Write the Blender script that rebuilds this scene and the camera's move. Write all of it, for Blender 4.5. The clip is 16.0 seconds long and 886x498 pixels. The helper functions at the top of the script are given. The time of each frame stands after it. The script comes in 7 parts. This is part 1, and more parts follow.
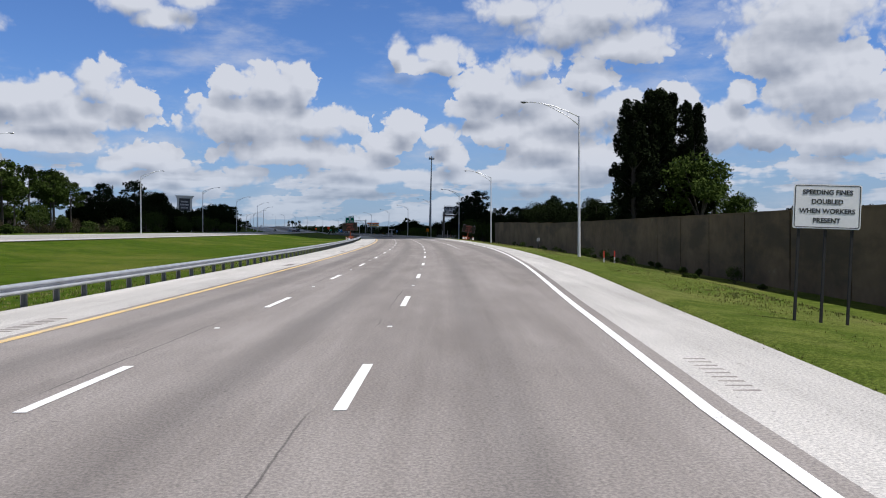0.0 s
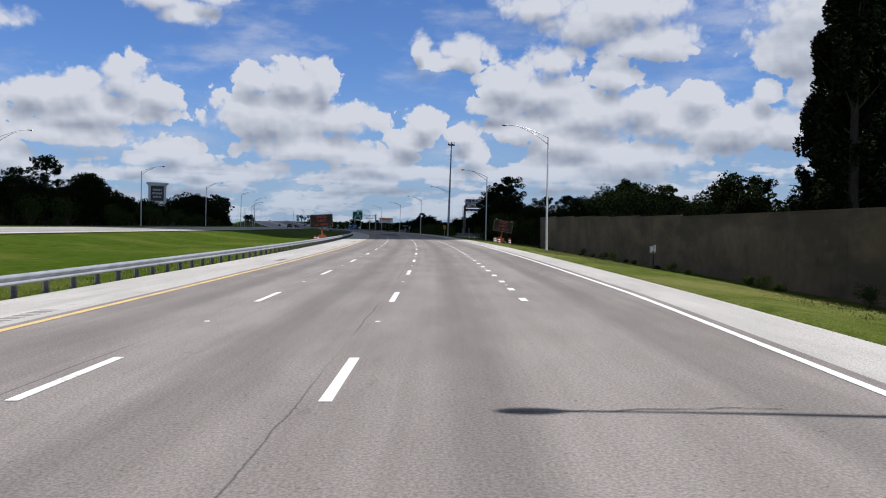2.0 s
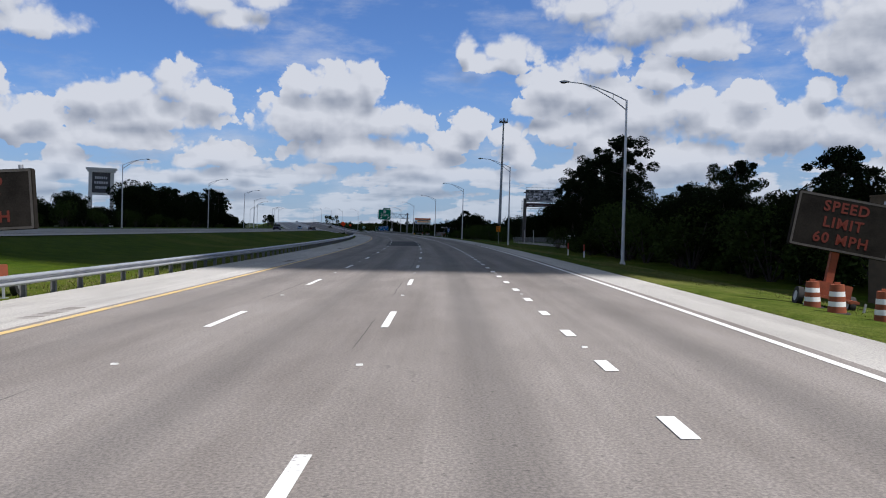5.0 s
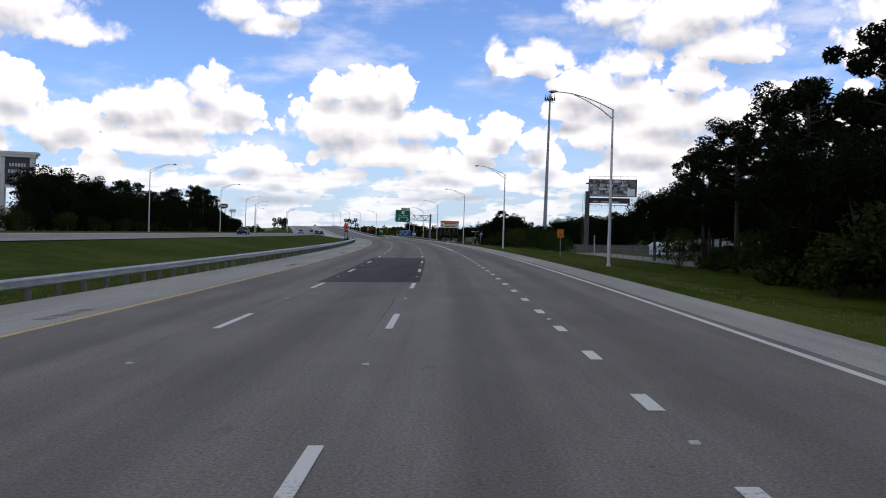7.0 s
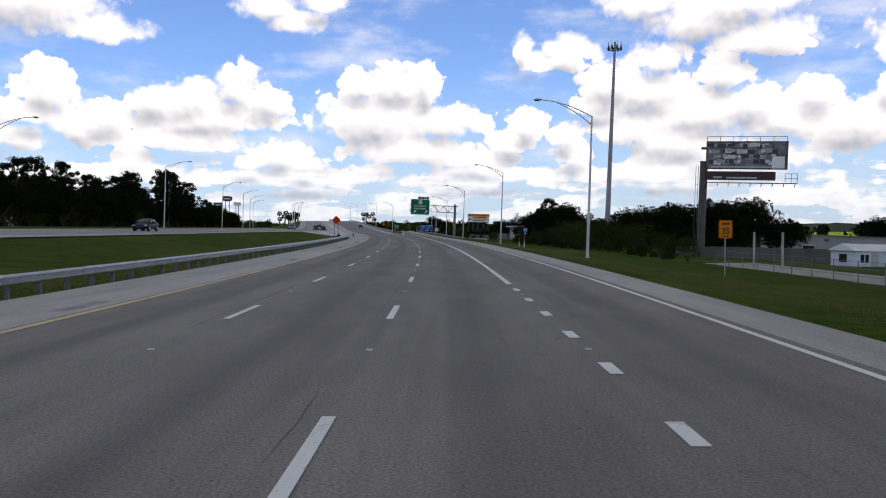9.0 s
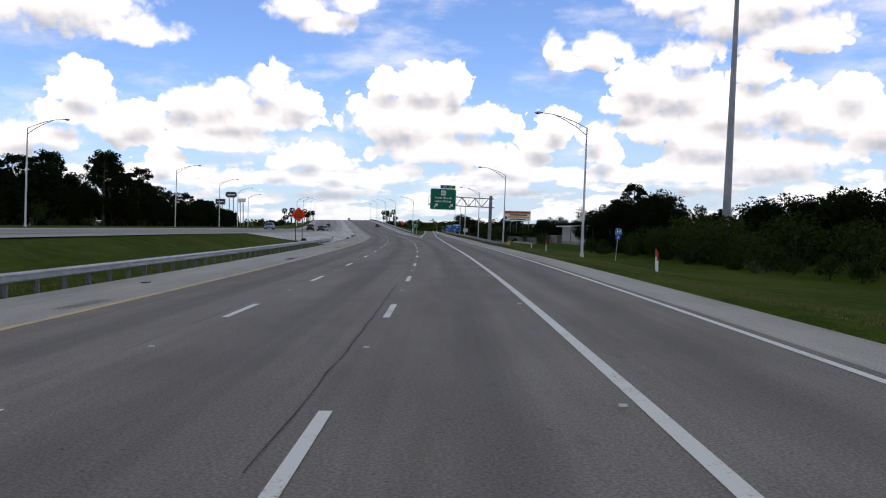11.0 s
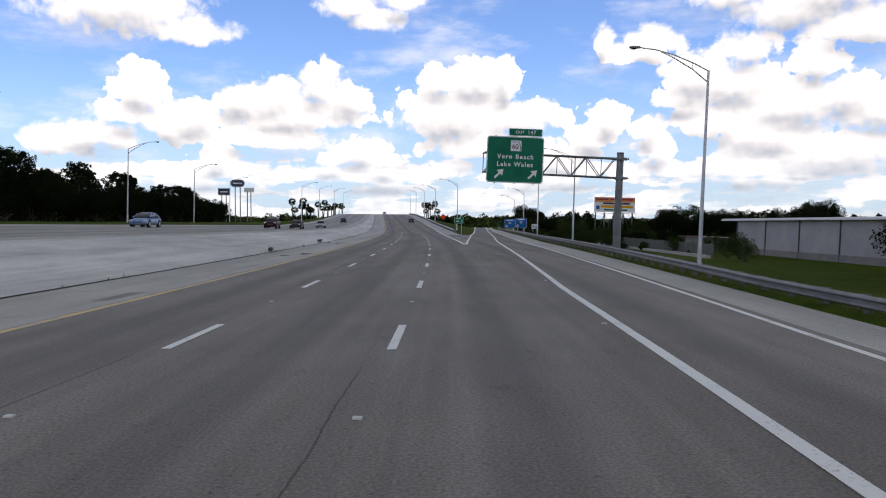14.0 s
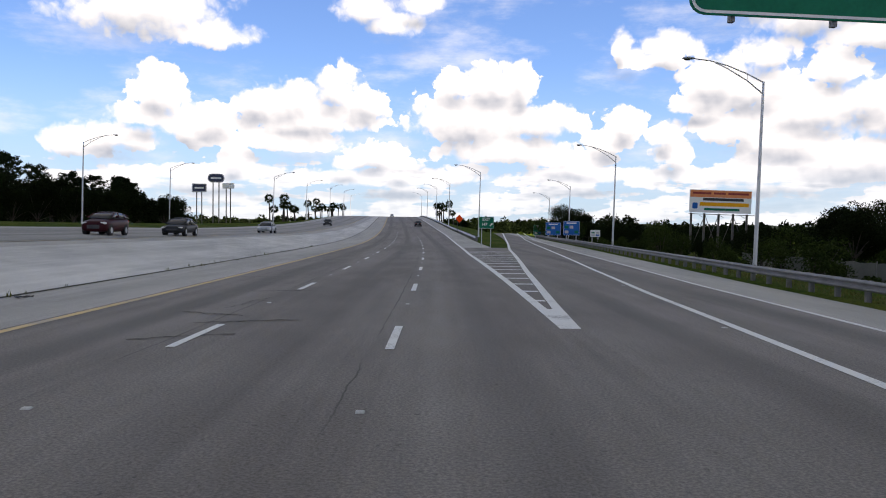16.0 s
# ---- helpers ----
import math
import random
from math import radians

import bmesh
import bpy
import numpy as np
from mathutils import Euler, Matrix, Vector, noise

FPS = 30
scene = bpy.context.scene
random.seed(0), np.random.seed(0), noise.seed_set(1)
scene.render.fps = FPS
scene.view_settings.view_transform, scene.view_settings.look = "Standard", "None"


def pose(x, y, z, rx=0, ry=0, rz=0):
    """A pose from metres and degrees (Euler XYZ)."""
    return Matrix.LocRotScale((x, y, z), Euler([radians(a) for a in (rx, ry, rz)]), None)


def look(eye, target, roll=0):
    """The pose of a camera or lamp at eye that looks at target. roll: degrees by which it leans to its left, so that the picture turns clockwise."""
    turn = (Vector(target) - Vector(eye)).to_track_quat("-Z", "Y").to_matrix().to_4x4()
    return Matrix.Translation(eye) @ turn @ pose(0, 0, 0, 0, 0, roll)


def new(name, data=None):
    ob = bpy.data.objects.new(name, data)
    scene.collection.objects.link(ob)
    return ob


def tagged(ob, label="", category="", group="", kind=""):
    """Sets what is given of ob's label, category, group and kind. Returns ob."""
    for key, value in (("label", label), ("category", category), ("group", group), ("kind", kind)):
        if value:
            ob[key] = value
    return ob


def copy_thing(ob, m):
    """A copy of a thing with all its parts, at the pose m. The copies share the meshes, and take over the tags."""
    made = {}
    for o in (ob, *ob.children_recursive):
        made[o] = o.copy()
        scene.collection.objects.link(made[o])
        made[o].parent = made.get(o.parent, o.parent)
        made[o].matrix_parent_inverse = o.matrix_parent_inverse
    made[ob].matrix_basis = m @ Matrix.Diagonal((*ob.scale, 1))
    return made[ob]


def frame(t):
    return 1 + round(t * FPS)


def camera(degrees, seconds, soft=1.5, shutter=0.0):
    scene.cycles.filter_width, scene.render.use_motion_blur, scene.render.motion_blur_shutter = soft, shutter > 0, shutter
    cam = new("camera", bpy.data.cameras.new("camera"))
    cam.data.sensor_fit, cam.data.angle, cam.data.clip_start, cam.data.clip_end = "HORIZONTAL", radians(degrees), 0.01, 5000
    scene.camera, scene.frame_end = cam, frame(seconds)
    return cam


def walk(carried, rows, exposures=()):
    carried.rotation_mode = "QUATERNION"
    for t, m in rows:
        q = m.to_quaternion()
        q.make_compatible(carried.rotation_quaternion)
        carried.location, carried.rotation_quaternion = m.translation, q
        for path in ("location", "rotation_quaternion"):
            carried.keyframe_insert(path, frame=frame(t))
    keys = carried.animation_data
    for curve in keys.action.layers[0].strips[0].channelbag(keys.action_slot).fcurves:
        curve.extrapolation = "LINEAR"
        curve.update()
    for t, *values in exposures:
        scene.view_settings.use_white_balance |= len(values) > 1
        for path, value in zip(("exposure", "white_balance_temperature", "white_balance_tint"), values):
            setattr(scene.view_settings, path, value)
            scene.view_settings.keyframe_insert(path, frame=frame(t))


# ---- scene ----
cam = camera(58.88, 16.0, soft=1.05)
PATH = [
    (0.0, pose(1.295, -8.856, 2.045, 88.601, 0.563, 0.644)),
    (0.5, pose(1.274, 6.242, 2.045, 88.585, 0.073, 0.801)),
    (1.0, pose(1.183, 21.518, 2.045, 88.492, -0.180, 1.159)),
    (1.5, pose(0.974, 36.799, 2.045, 88.598, 0.057, 1.666)),
    (2.0, pose(0.604, 51.912, 2.045, 88.389, -0.150, 2.139)),
    (2.5, pose(0.082, 66.922, 2.045, 88.588, -0.150, 2.824)),
    (3.0, pose(-0.583, 81.895, 2.045, 88.502, -0.140, 3.235)),
    (3.5, pose(-1.388, 96.898, 2.045, 88.457, 0.063, 3.829)),
    (4.0, pose(-2.331, 111.997, 2.045, 88.446, -0.127, 4.276)),
    (4.5, pose(-3.402, 127.109, 2.045, 88.482, -0.145, 4.834)),
    (5.0, pose(-4.614, 142.305, 2.045, 88.517, -0.162, 5.396)),
    (5.5, pose(-5.960, 157.504, 2.045, 88.553, -0.180, 5.960)),
    (6.0, pose(-7.435, 172.627, 2.045, 88.588, -0.198, 6.526)),
    (6.5, pose(-9.023, 187.633, 2.045, 88.480, -0.131, 7.111)),
    (7.0, pose(-10.707, 202.549, 2.045, 88.826, -0.177, 7.544)),
    (7.5, pose(-12.628, 218.105, 2.045, 88.498, -0.128, 8.051)),
    (8.0, pose(-14.498, 232.250, 2.045, 88.478, -0.131, 8.561)),
    (8.5, pose(-16.606, 247.111, 2.045, 88.578, -0.109, 8.996)),
    (9.0, pose(-18.858, 262.028, 2.045, 88.479, -0.095, 9.511)),
    (9.5, pose(-21.240, 276.937, 2.045, 88.479, -0.131, 10.031)),
    (10.0, pose(-23.778, 291.901, 2.045, 88.479, -0.166, 10.560)),
    (10.5, pose(-26.470, 306.893, 2.045, 88.478, -0.202, 11.099)),
    (11.0, pose(-29.314, 321.882, 2.045, 88.478, -0.237, 11.646)),
    (11.5, pose(-32.307, 336.842, 2.045, 88.478, -0.273, 12.200)),
    (12.0, pose(-35.475, 351.784, 2.045, 88.440, -0.126, 12.850)),
    (12.5, pose(-38.818, 366.628, 2.045, 88.525, -0.115, 13.505)),
    (13.0, pose(-42.311, 381.243, 2.045, 88.329, -0.123, 14.067)),
    (13.5, pose(-45.937, 395.717, 2.045, 88.461, -0.113, 14.678)),
    (14.0, pose(-49.680, 410.138, 2.045, 88.142, -0.127, 15.245)),
    (14.5, pose(-53.528, 424.596, 2.045, 88.229, -0.318, 15.410)),
    (15.0, pose(-57.471, 439.180, 2.045, 88.567, -0.454, 15.788)),
    (15.5, pose(-61.537, 453.845, 2.045, 88.490, -0.131, 16.102)),
    (16.0, pose(-65.719, 468.535, 2.045, 88.443, -0.643, 16.365)),
]
EXPOSURES = [(0.0, 0.18, 6150, 13), (4.9, 0.18, 6150, 13), (5.7, 0.62, 6700, 14), (6.35, 0.94, 7000, 15), (9.0, 0.96, 7200, 16), (11.4, 1.06, 7350, 16), (16.0, 1.06, 7350, 16)]
walk(cam, PATH, EXPOSURES)

# ---- world: sky with cumulus, one sun ----
SUN_TO = Vector((6.32, -2.74, 12.8)).normalized()
SUN_EL, SUN_ROT = math.asin(SUN_TO.z), math.atan2(SUN_TO.x, SUN_TO.y)

# cumulus heads: azimuth to the left of +y, elevation, half width, half height, in degrees
CLOUD_LEFT = [
    (29.4, 8.8, 2.0, 1.4), (27.2, 8.9, 2.4, 1.4), (24.2, 9.7, 2.0, 1.8), (22.2, 8.8, 1.8, 1.4), (25.8, 7.7, 4.9, 1.6),
    (27.9, 6.0, 6.2, 0.9), (32.5, 7.3, 2.0, 1.2), (34.1, 6.7, 2.5, 1.6), (31.3, 4.7, 1.3, 0.9), (36.2, 9.2, 2.0, 1.8),
    (37.0, 7.3, 2.5, 1.0), (39.0, 6.0, 3.3, 1.1), (41.2, 5.4, 2.5, 1.2)]
CLOUD_MIDDLE = [
    (15.3, 10.1, 1.6, 1.3), (13.1, 10.2, 2.2, 1.7), (10.8, 10.0, 1.3, 1.7), (14.5, 7.8, 4.5, 2.2), (9.7, 7.5, 3.5, 1.6),
    (11.7, 5.6, 5.7, 1.2), (21.1, 5.2, 2.1, 1.1), (19.4, 4.5, 1.4, 0.7), (23.0, 4.7, 1.8, 0.6), (14.6, 4.2, 1.9, 0.6)]
CLOUD_RIGHT = [
    (3.4, 7.5, 1.6, 1.3), (4.4, 6.3, 2.0, 1.0), (0.4, 6.6, 1.5, 1.1), (0.1, 5.3, 1.6, 0.9), (-2.6, 10.2, 2.4, 1.8),
    (-5.8, 11.7, 2.2, 1.3), (-5.0, 9.6, 3.3, 1.8), (-1.7, 8.7, 2.4, 1.0), (-3.8, 7.0, 3.3, 1.2), (-7.4, 6.2, 3.7, 1.4)]
CLOUD_FAR_RIGHT = [
    (-10.1, 10.4, 1.5, 1.7), (-12.0, 8.4, 2.4, 1.6), (-15.9, 8.9, 1.8, 1.5), (-13.9, 7.3, 3.7, 1.8), (-18.3, 6.7, 3.7, 2.0),
    (-20.3, 9.0, 1.0, 1.1), (-21.7, 6.4, 3.3, 1.6), (-10.9, 4.9, 6.2, 1.4), (-26.5, 5.7, 3.3, 1.6), (7.3, 4.9, 3.7, 0.7)]
CLOUD_HIGH = [
    (3.8, 12.8, 0.7, 1.0), (3.0, 11.8, 1.3, 0.8), (0.5, 12.4, 1.8, 1.2), (1.1, 11.5, 2.0, 0.7), (-5.0, 15.5, 3.2, 1.3),
    (-8.9, 14.2, 4.0, 1.8), (-12.8, 12.7, 3.6, 1.3), (-10.8, 15.0, 4.8, 1.6), (22.0, 15.3, 2.0, 1.1), (20.0, 14.4, 2.0, 1.0),
    (18.4, 15.7, 1.7, 0.8), (33.0, 13.0, 3.0, 1.0), (37.6, 14.2, 5.2, 2.1),
    (20.0, 3.6, 8.0, 0.7), (5.0, 3.8, 6.0, 0.7), (-6.0, 3.7, 8.0, 0.8), (32.0, 3.6, 8.0, 0.7), (-9.0, 8.0, 3.6, 1.8),
    (-22.6, 11.7, 3.6, 3.2), (-25.2, 9.0, 4.5, 3.1), (-23.9, 13.6, 4.8, 2.4)]


class Graph:
    """A short way to write node trees."""

    def __init__(self, tree):
        self.tree = tree

    def node(self, kind, **values):
        n = self.tree.nodes.new(kind)
        for k, v in values.items():
            if k == "operation":
                n.operation = v
            elif k == "data_type":
                n.data_type = v
            elif k == "blend_type":
                n.blend_type = v
        return n

    def put(self, socket, value):
        if isinstance(value, bpy.types.NodeSocket):
            self.tree.links.new(value, socket)
        else:
            socket.default_value = value

    def math(self, op, a, b=0.0, c=0.0, clamp=False):
        n = self.node("ShaderNodeMath", operation=op)
        n.use_clamp = clamp
        for i, v in enumerate((a, b, c)):
            self.put(n.inputs[i], v)
        return n.outputs[0]

    def vec(self, op, a, b=(0, 0, 0)):
        n = self.node("ShaderNodeVectorMath", operation=op)
        self.put(n.inputs[0], a)
        self.put(n.inputs[1], b)
        return n.outputs["Value"] if op == "LENGTH" else n.outputs[0]

    def scaled(self, v, scale, shift=(0, 0, 0)):
        n = self.node("ShaderNodeMapping")
        self.put(n.inputs["Vector"], v)
        n.inputs["Location"].default_value, n.inputs["Scale"].default_value = shift, scale
        return n.outputs[0]

    def noise(self, v, scale, detail=4.0, rough=0.55, color=False):
        n = self.node("ShaderNodeTexNoise")
        self.put(n.inputs["Vector"], v)
        n.inputs["Scale"].default_value, n.inputs["Detail"].default_value, n.inputs["Roughness"].default_value = scale, detail, rough
        return n.outputs["Color"] if color else n.outputs["Fac"]

    def ramp(self, v, a, b, lo=0.0, hi=1.0, smooth=True):
        n = self.node("ShaderNodeMapRange")
        n.interpolation_type = "SMOOTHSTEP" if smooth else "LINEAR"
        for i, x in enumerate((v, a, b, lo, hi)):
            self.put(n.inputs[i], x)
        return n.outputs[0]

    def mix(self, f, a, b, mode="MIX"):
        n = self.node("ShaderNodeMix", data_type="RGBA", blend_type=mode)
        self.put(n.inputs[0], f)
        self.put(n.inputs[6], a if isinstance(a, bpy.types.NodeSocket) else (*a, 1))
        self.put(n.inputs[7], b if isinstance(b, bpy.types.NodeSocket) else (*b, 1))
        return n.outputs[2]

    def parts(self, v):
        n = self.node("ShaderNodeSeparateXYZ")
        self.put(n.inputs[0], v)
        return n.outputs

    def join(self, x, y, z):
        n = self.node("ShaderNodeCombineXYZ")
        for i, v in enumerate((x, y, z)):
            self.put(n.inputs[i], v)
        return n.outputs[0]


def make_world():
    world = bpy.data.worlds.new("sky")
    scene.world = world
    world.use_nodes = True
    g = Graph(world.node_tree)
    g.tree.nodes.clear()
    sky = g.node("ShaderNodeTexSky")
    sky.sky_type, sky.sun_disc = "NISHITA", False
    sky.sun_elevation, sky.sun_rotation = SUN_EL, SUN_ROT
    sky.air_density, sky.dust_density, sky.ozone_density = 1.0, 0.3, 2.0
    way = g.node("ShaderNodeTexCoord").outputs["Generated"]
    x, y, z = g.parts(way)
    deg = 180 / math.pi
    az = g.math("MULTIPLY", g.math("ARCTAN2", g.math("MULTIPLY", x, -1.0), y), deg)
    el = g.math("MULTIPLY", g.math("ARCSINE", z), deg)
    flat = g.join(az, el, 0.0)
    # cloud noise elsewhere in the sky, on a layer overhead
    zz = g.math("ADD", g.math("MAXIMUM", z, 0.0), 0.12)
    layer = g.join(g.math("DIVIDE", x, zz), g.math("DIVIDE", y, zz), 0.0)
    aside = g.math("MAXIMUM", g.ramp(g.math("ABSOLUTE", g.math("SUBTRACT", az, 8.0)), 34.0, 40.0), g.ramp(el, 16.5, 20.0))
    low = g.ramp(el, 3.0, 7.5, 1.0, 0.0)

    def cells(v, scale):
        n = g.node("ShaderNodeTexVoronoi")
        n.voronoi_dimensions, n.feature = "2D", "SMOOTH_F1"
        g.put(n.inputs["Vector"], v)
        n.inputs["Scale"].default_value, n.inputs["Smoothness"].default_value = scale, 0.25
        return g.math("SUBTRACT", 0.42, n.outputs["Distance"])

    def billow(v):
        """Rounded knobs, as on the head of a cumulus: at all sizes, and the large ones alone."""
        bend = g.vec("MULTIPLY", g.vec("SUBTRACT", g.noise(v, 0.9, 3.0, 0.55, True), (0.5, 0.5, 0.5)), (1.1, 0.9, 0))
        w = g.vec("ADD", v, bend)
        b = g.math("MULTIPLY", cells(w, 0.62), 0.50)
        b = g.math("MULTIPLY_ADD", cells(w, 1.35), 0.34, b)
        fine = g.math("MULTIPLY_ADD", cells(w, 3.1), 0.15, b)
        return g.math("MULTIPLY_ADD", g.math("SUBTRACT", g.noise(v, 5.5, 4.0, 0.6), 0.5), 0.16, fine), b

    def mass(v):
        """How deep a direction lies inside the cumulus heads; their bases are flatter than their tops."""
        wide = g.noise(v, 0.32, 3.0, 0.5, True)
        wx, wy, _ = g.parts(g.vec("ADD", v, g.vec("MULTIPLY", g.vec("SUBTRACT", wide, (0.5, 0.5, 0.5)), (1.6, 0.9, 0))))
        near = 9.0
        for a, e, rx, ry in CLOUD_LEFT + CLOUD_MIDDLE + CLOUD_RIGHT + CLOUD_FAR_RIGHT + CLOUD_HIGH:
            # a trace of the last distance keeps the chain in order
            shift = g.math("MULTIPLY", near, 1e-7)
            dx = g.math("MULTIPLY_ADD", g.math("ADD", wx, shift), 0.97 / rx, -0.97 * a / rx)
            dy = g.math("MULTIPLY_ADD", g.math("ADD", wy, shift), 0.97 / ry, -0.97 * e / ry)
            dy = g.math("MAXIMUM", dy, g.math("MULTIPLY", dy, -1.25))
            d = g.math("SQRT", g.math("MULTIPLY_ADD", dx, dx, g.math("MULTIPLY", dy, dy)))
            near = g.math("SMOOTH_MIN", near, d, 0.12)
        heads = g.math("MAXIMUM", g.math("SUBTRACT", 1.0, near), -0.6)
        far = g.math("SUBTRACT", g.noise(g.scaled(v, (0.17, 0.85, 0)), 1.0, 4.0, 0.55), 0.465)
        far = g.math("MULTIPLY_ADD", g.math("MULTIPLY", far, 3.4), low, g.math("MULTIPLY_ADD", low, 0.7, -0.7))
        over = g.math("MULTIPLY", g.math("SUBTRACT", g.noise(layer, 1.3, 6.0, 0.55), 0.47), 3.0)
        over = g.math("SUBTRACT", over, g.math("MULTIPLY", g.math("SUBTRACT", 1.0, aside), 2.0))
        return g.math("MAXIMUM", g.math("MAXIMUM", heads, far), over)

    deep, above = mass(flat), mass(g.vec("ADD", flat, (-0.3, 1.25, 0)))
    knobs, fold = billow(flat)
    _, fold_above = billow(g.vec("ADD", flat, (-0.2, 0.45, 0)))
    small = g.ramp(el, 1.5, 7.0, 0.5, 1.0)
    here = g.math("ADD", g.math("MULTIPLY_ADD", knobs, small, deep), 0.07)
    # crisp heads, with frayed softer stretches here and there
    frayed = g.ramp(g.noise(flat, 0.23, 3.0), 0.46, 0.63, 0.11, 0.6)
    wispy = g.math("MULTIPLY", g.ramp(el, 11.0, 13.5), g.ramp(el, 17.0, 20.0, 1.0, 0.0))
    frayed = g.math("MAXIMUM", frayed, g.math("MULTIPLY", wispy, 0.55))
    cover = g.ramp(here, g.math("MULTIPLY_ADD", wispy, -0.22, -0.03), frayed)
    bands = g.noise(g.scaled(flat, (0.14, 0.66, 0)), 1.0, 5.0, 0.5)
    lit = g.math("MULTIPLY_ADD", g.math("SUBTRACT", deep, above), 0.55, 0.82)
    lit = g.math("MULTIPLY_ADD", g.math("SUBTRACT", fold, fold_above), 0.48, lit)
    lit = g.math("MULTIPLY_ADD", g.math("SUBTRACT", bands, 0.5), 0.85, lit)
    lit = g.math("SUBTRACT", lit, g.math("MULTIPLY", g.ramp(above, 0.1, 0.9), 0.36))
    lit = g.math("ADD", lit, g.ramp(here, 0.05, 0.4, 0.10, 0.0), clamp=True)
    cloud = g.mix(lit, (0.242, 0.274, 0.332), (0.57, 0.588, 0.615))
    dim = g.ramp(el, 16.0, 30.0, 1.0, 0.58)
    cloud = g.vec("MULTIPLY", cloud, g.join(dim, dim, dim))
    blue = g.vec("MULTIPLY", sky.outputs[0], SKY_GAIN)
    blue = g.mix(g.ramp(el, 0.0, 12.0, 0.72, 0.0), blue, (0.245, 0.335, 0.455))
    veil = g.ramp(g.noise(g.scaled(flat, (0.09, 0.26, 0)), 1.0, 6.0, 0.62), 0.46, 0.72, 0.0, 0.5)
    cover = g.math("MAXIMUM", cover, veil)
    haze = g.math("MULTIPLY", cover, g.ramp(el, 0.0, 6.0, 0.55, 1.0))
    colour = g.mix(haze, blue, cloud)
    ground = g.mix(g.ramp(el, -0.6, -0.2), (0.10, 0.12, 0.10), colour)
    back = g.node("ShaderNodeBackground")
    g.put(back.inputs[0], ground)
    back.inputs[1].default_value = 1.0
    g.tree.links.new(back.outputs[0], g.node("ShaderNodeOutputWorld").inputs[0])


SKY_GAIN = (0.050, 0.068, 0.098)
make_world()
sun = new("sun", bpy.data.lights.new("sun", "SUN"))
sun.data.energy, sun.data.angle, sun.data.color = 5.0, radians(0.53), (1.0, 0.95, 0.88)
sun.matrix_world = look((SUN_TO * 300)[:], (0, 0, 0))

# ---- materials ----
def material(name, low, high, scale=1.0, rough=0.8, bump=0.0, metal=0.0, fine=0.0, stretch=(1, 1, 1), spec=0.5, random_tint=0.0, coords="world"):
    """Two colours mixed by noise at two scales, with relief."""
    m = bpy.data.materials.new(name)
    m.use_nodes = True
    g = Graph(m.node_tree)
    b = m.node_tree.nodes["Principled BSDF"]
    p = g.node("ShaderNodeNewGeometry").outputs["Position"] if coords == "world" else g.node("ShaderNodeTexCoord").outputs["Object"]
    p = g.scaled(p, stretch)
    wide = g.noise(p, scale, 5.0)
    grain = g.noise(p, scale * 14 if not fine else fine, 3.0)
    f = g.math("ADD", g.math("MULTIPLY", wide, 0.65), g.math("MULTIPLY", grain, 0.35))
    f = g.ramp(f, 0.36, 0.64, smooth=False)
    c = g.mix(f, low, high)
    if random_tint:
        r = g.node("ShaderNodeObjectInfo").outputs["Random"]
        v = g.math("ADD", 1.0 - random_tint / 2, g.math("MULTIPLY", r, random_tint))
        c = g.mix(1.0, c, g.join(v, v, v), "MULTIPLY")
    g.put(b.inputs["Base Color"], c)
    g.put(b.inputs["Roughness"], g.math("ADD", rough - 0.06, g.math("MULTIPLY", grain, 0.12), clamp=True))
    b.inputs["Metallic"].default_value = metal
    b.inputs["Specular IOR Level"].default_value = spec
    if bump:
        n = g.node("ShaderNodeBump")
        n.inputs["Strength"].default_value, n.inputs["Distance"].default_value = min(1.0, bump), 0.02
        g.put(n.inputs["Height"], grain)
        g.put(b.inputs["Normal"], n.outputs[0])
    return m


def stained(name, low, high, scale, rough, bump, fine):
    """Precast concrete with mottled growth and pale scuffs."""
    m = material(name, low, high, scale, rough, bump, fine=fine)
    g = Graph(m.node_tree)
    b = m.node_tree.nodes["Principled BSDF"]
    c = b.inputs["Base Color"].links[0].from_socket
    p = g.node("ShaderNodeNewGeometry").outputs["Position"]
    mould = g.ramp(g.noise(g.scaled(p, (0.10, 0.10, 0.30)), 1.0, 6.0, 0.6), 0.46, 0.62, 0.0, 0.7)
    c = g.mix(mould, c, (0.040, 0.031, 0.020))
    scuff = g.ramp(g.noise(g.scaled(p, (0.35, 0.35, 0.6)), 1.0, 5.0, 0.65), 0.66, 0.74, 0.0, 0.45)
    c = g.mix(scuff, c, (0.22, 0.19, 0.13))
    g.put(b.inputs["Base Color"], c)
    return m


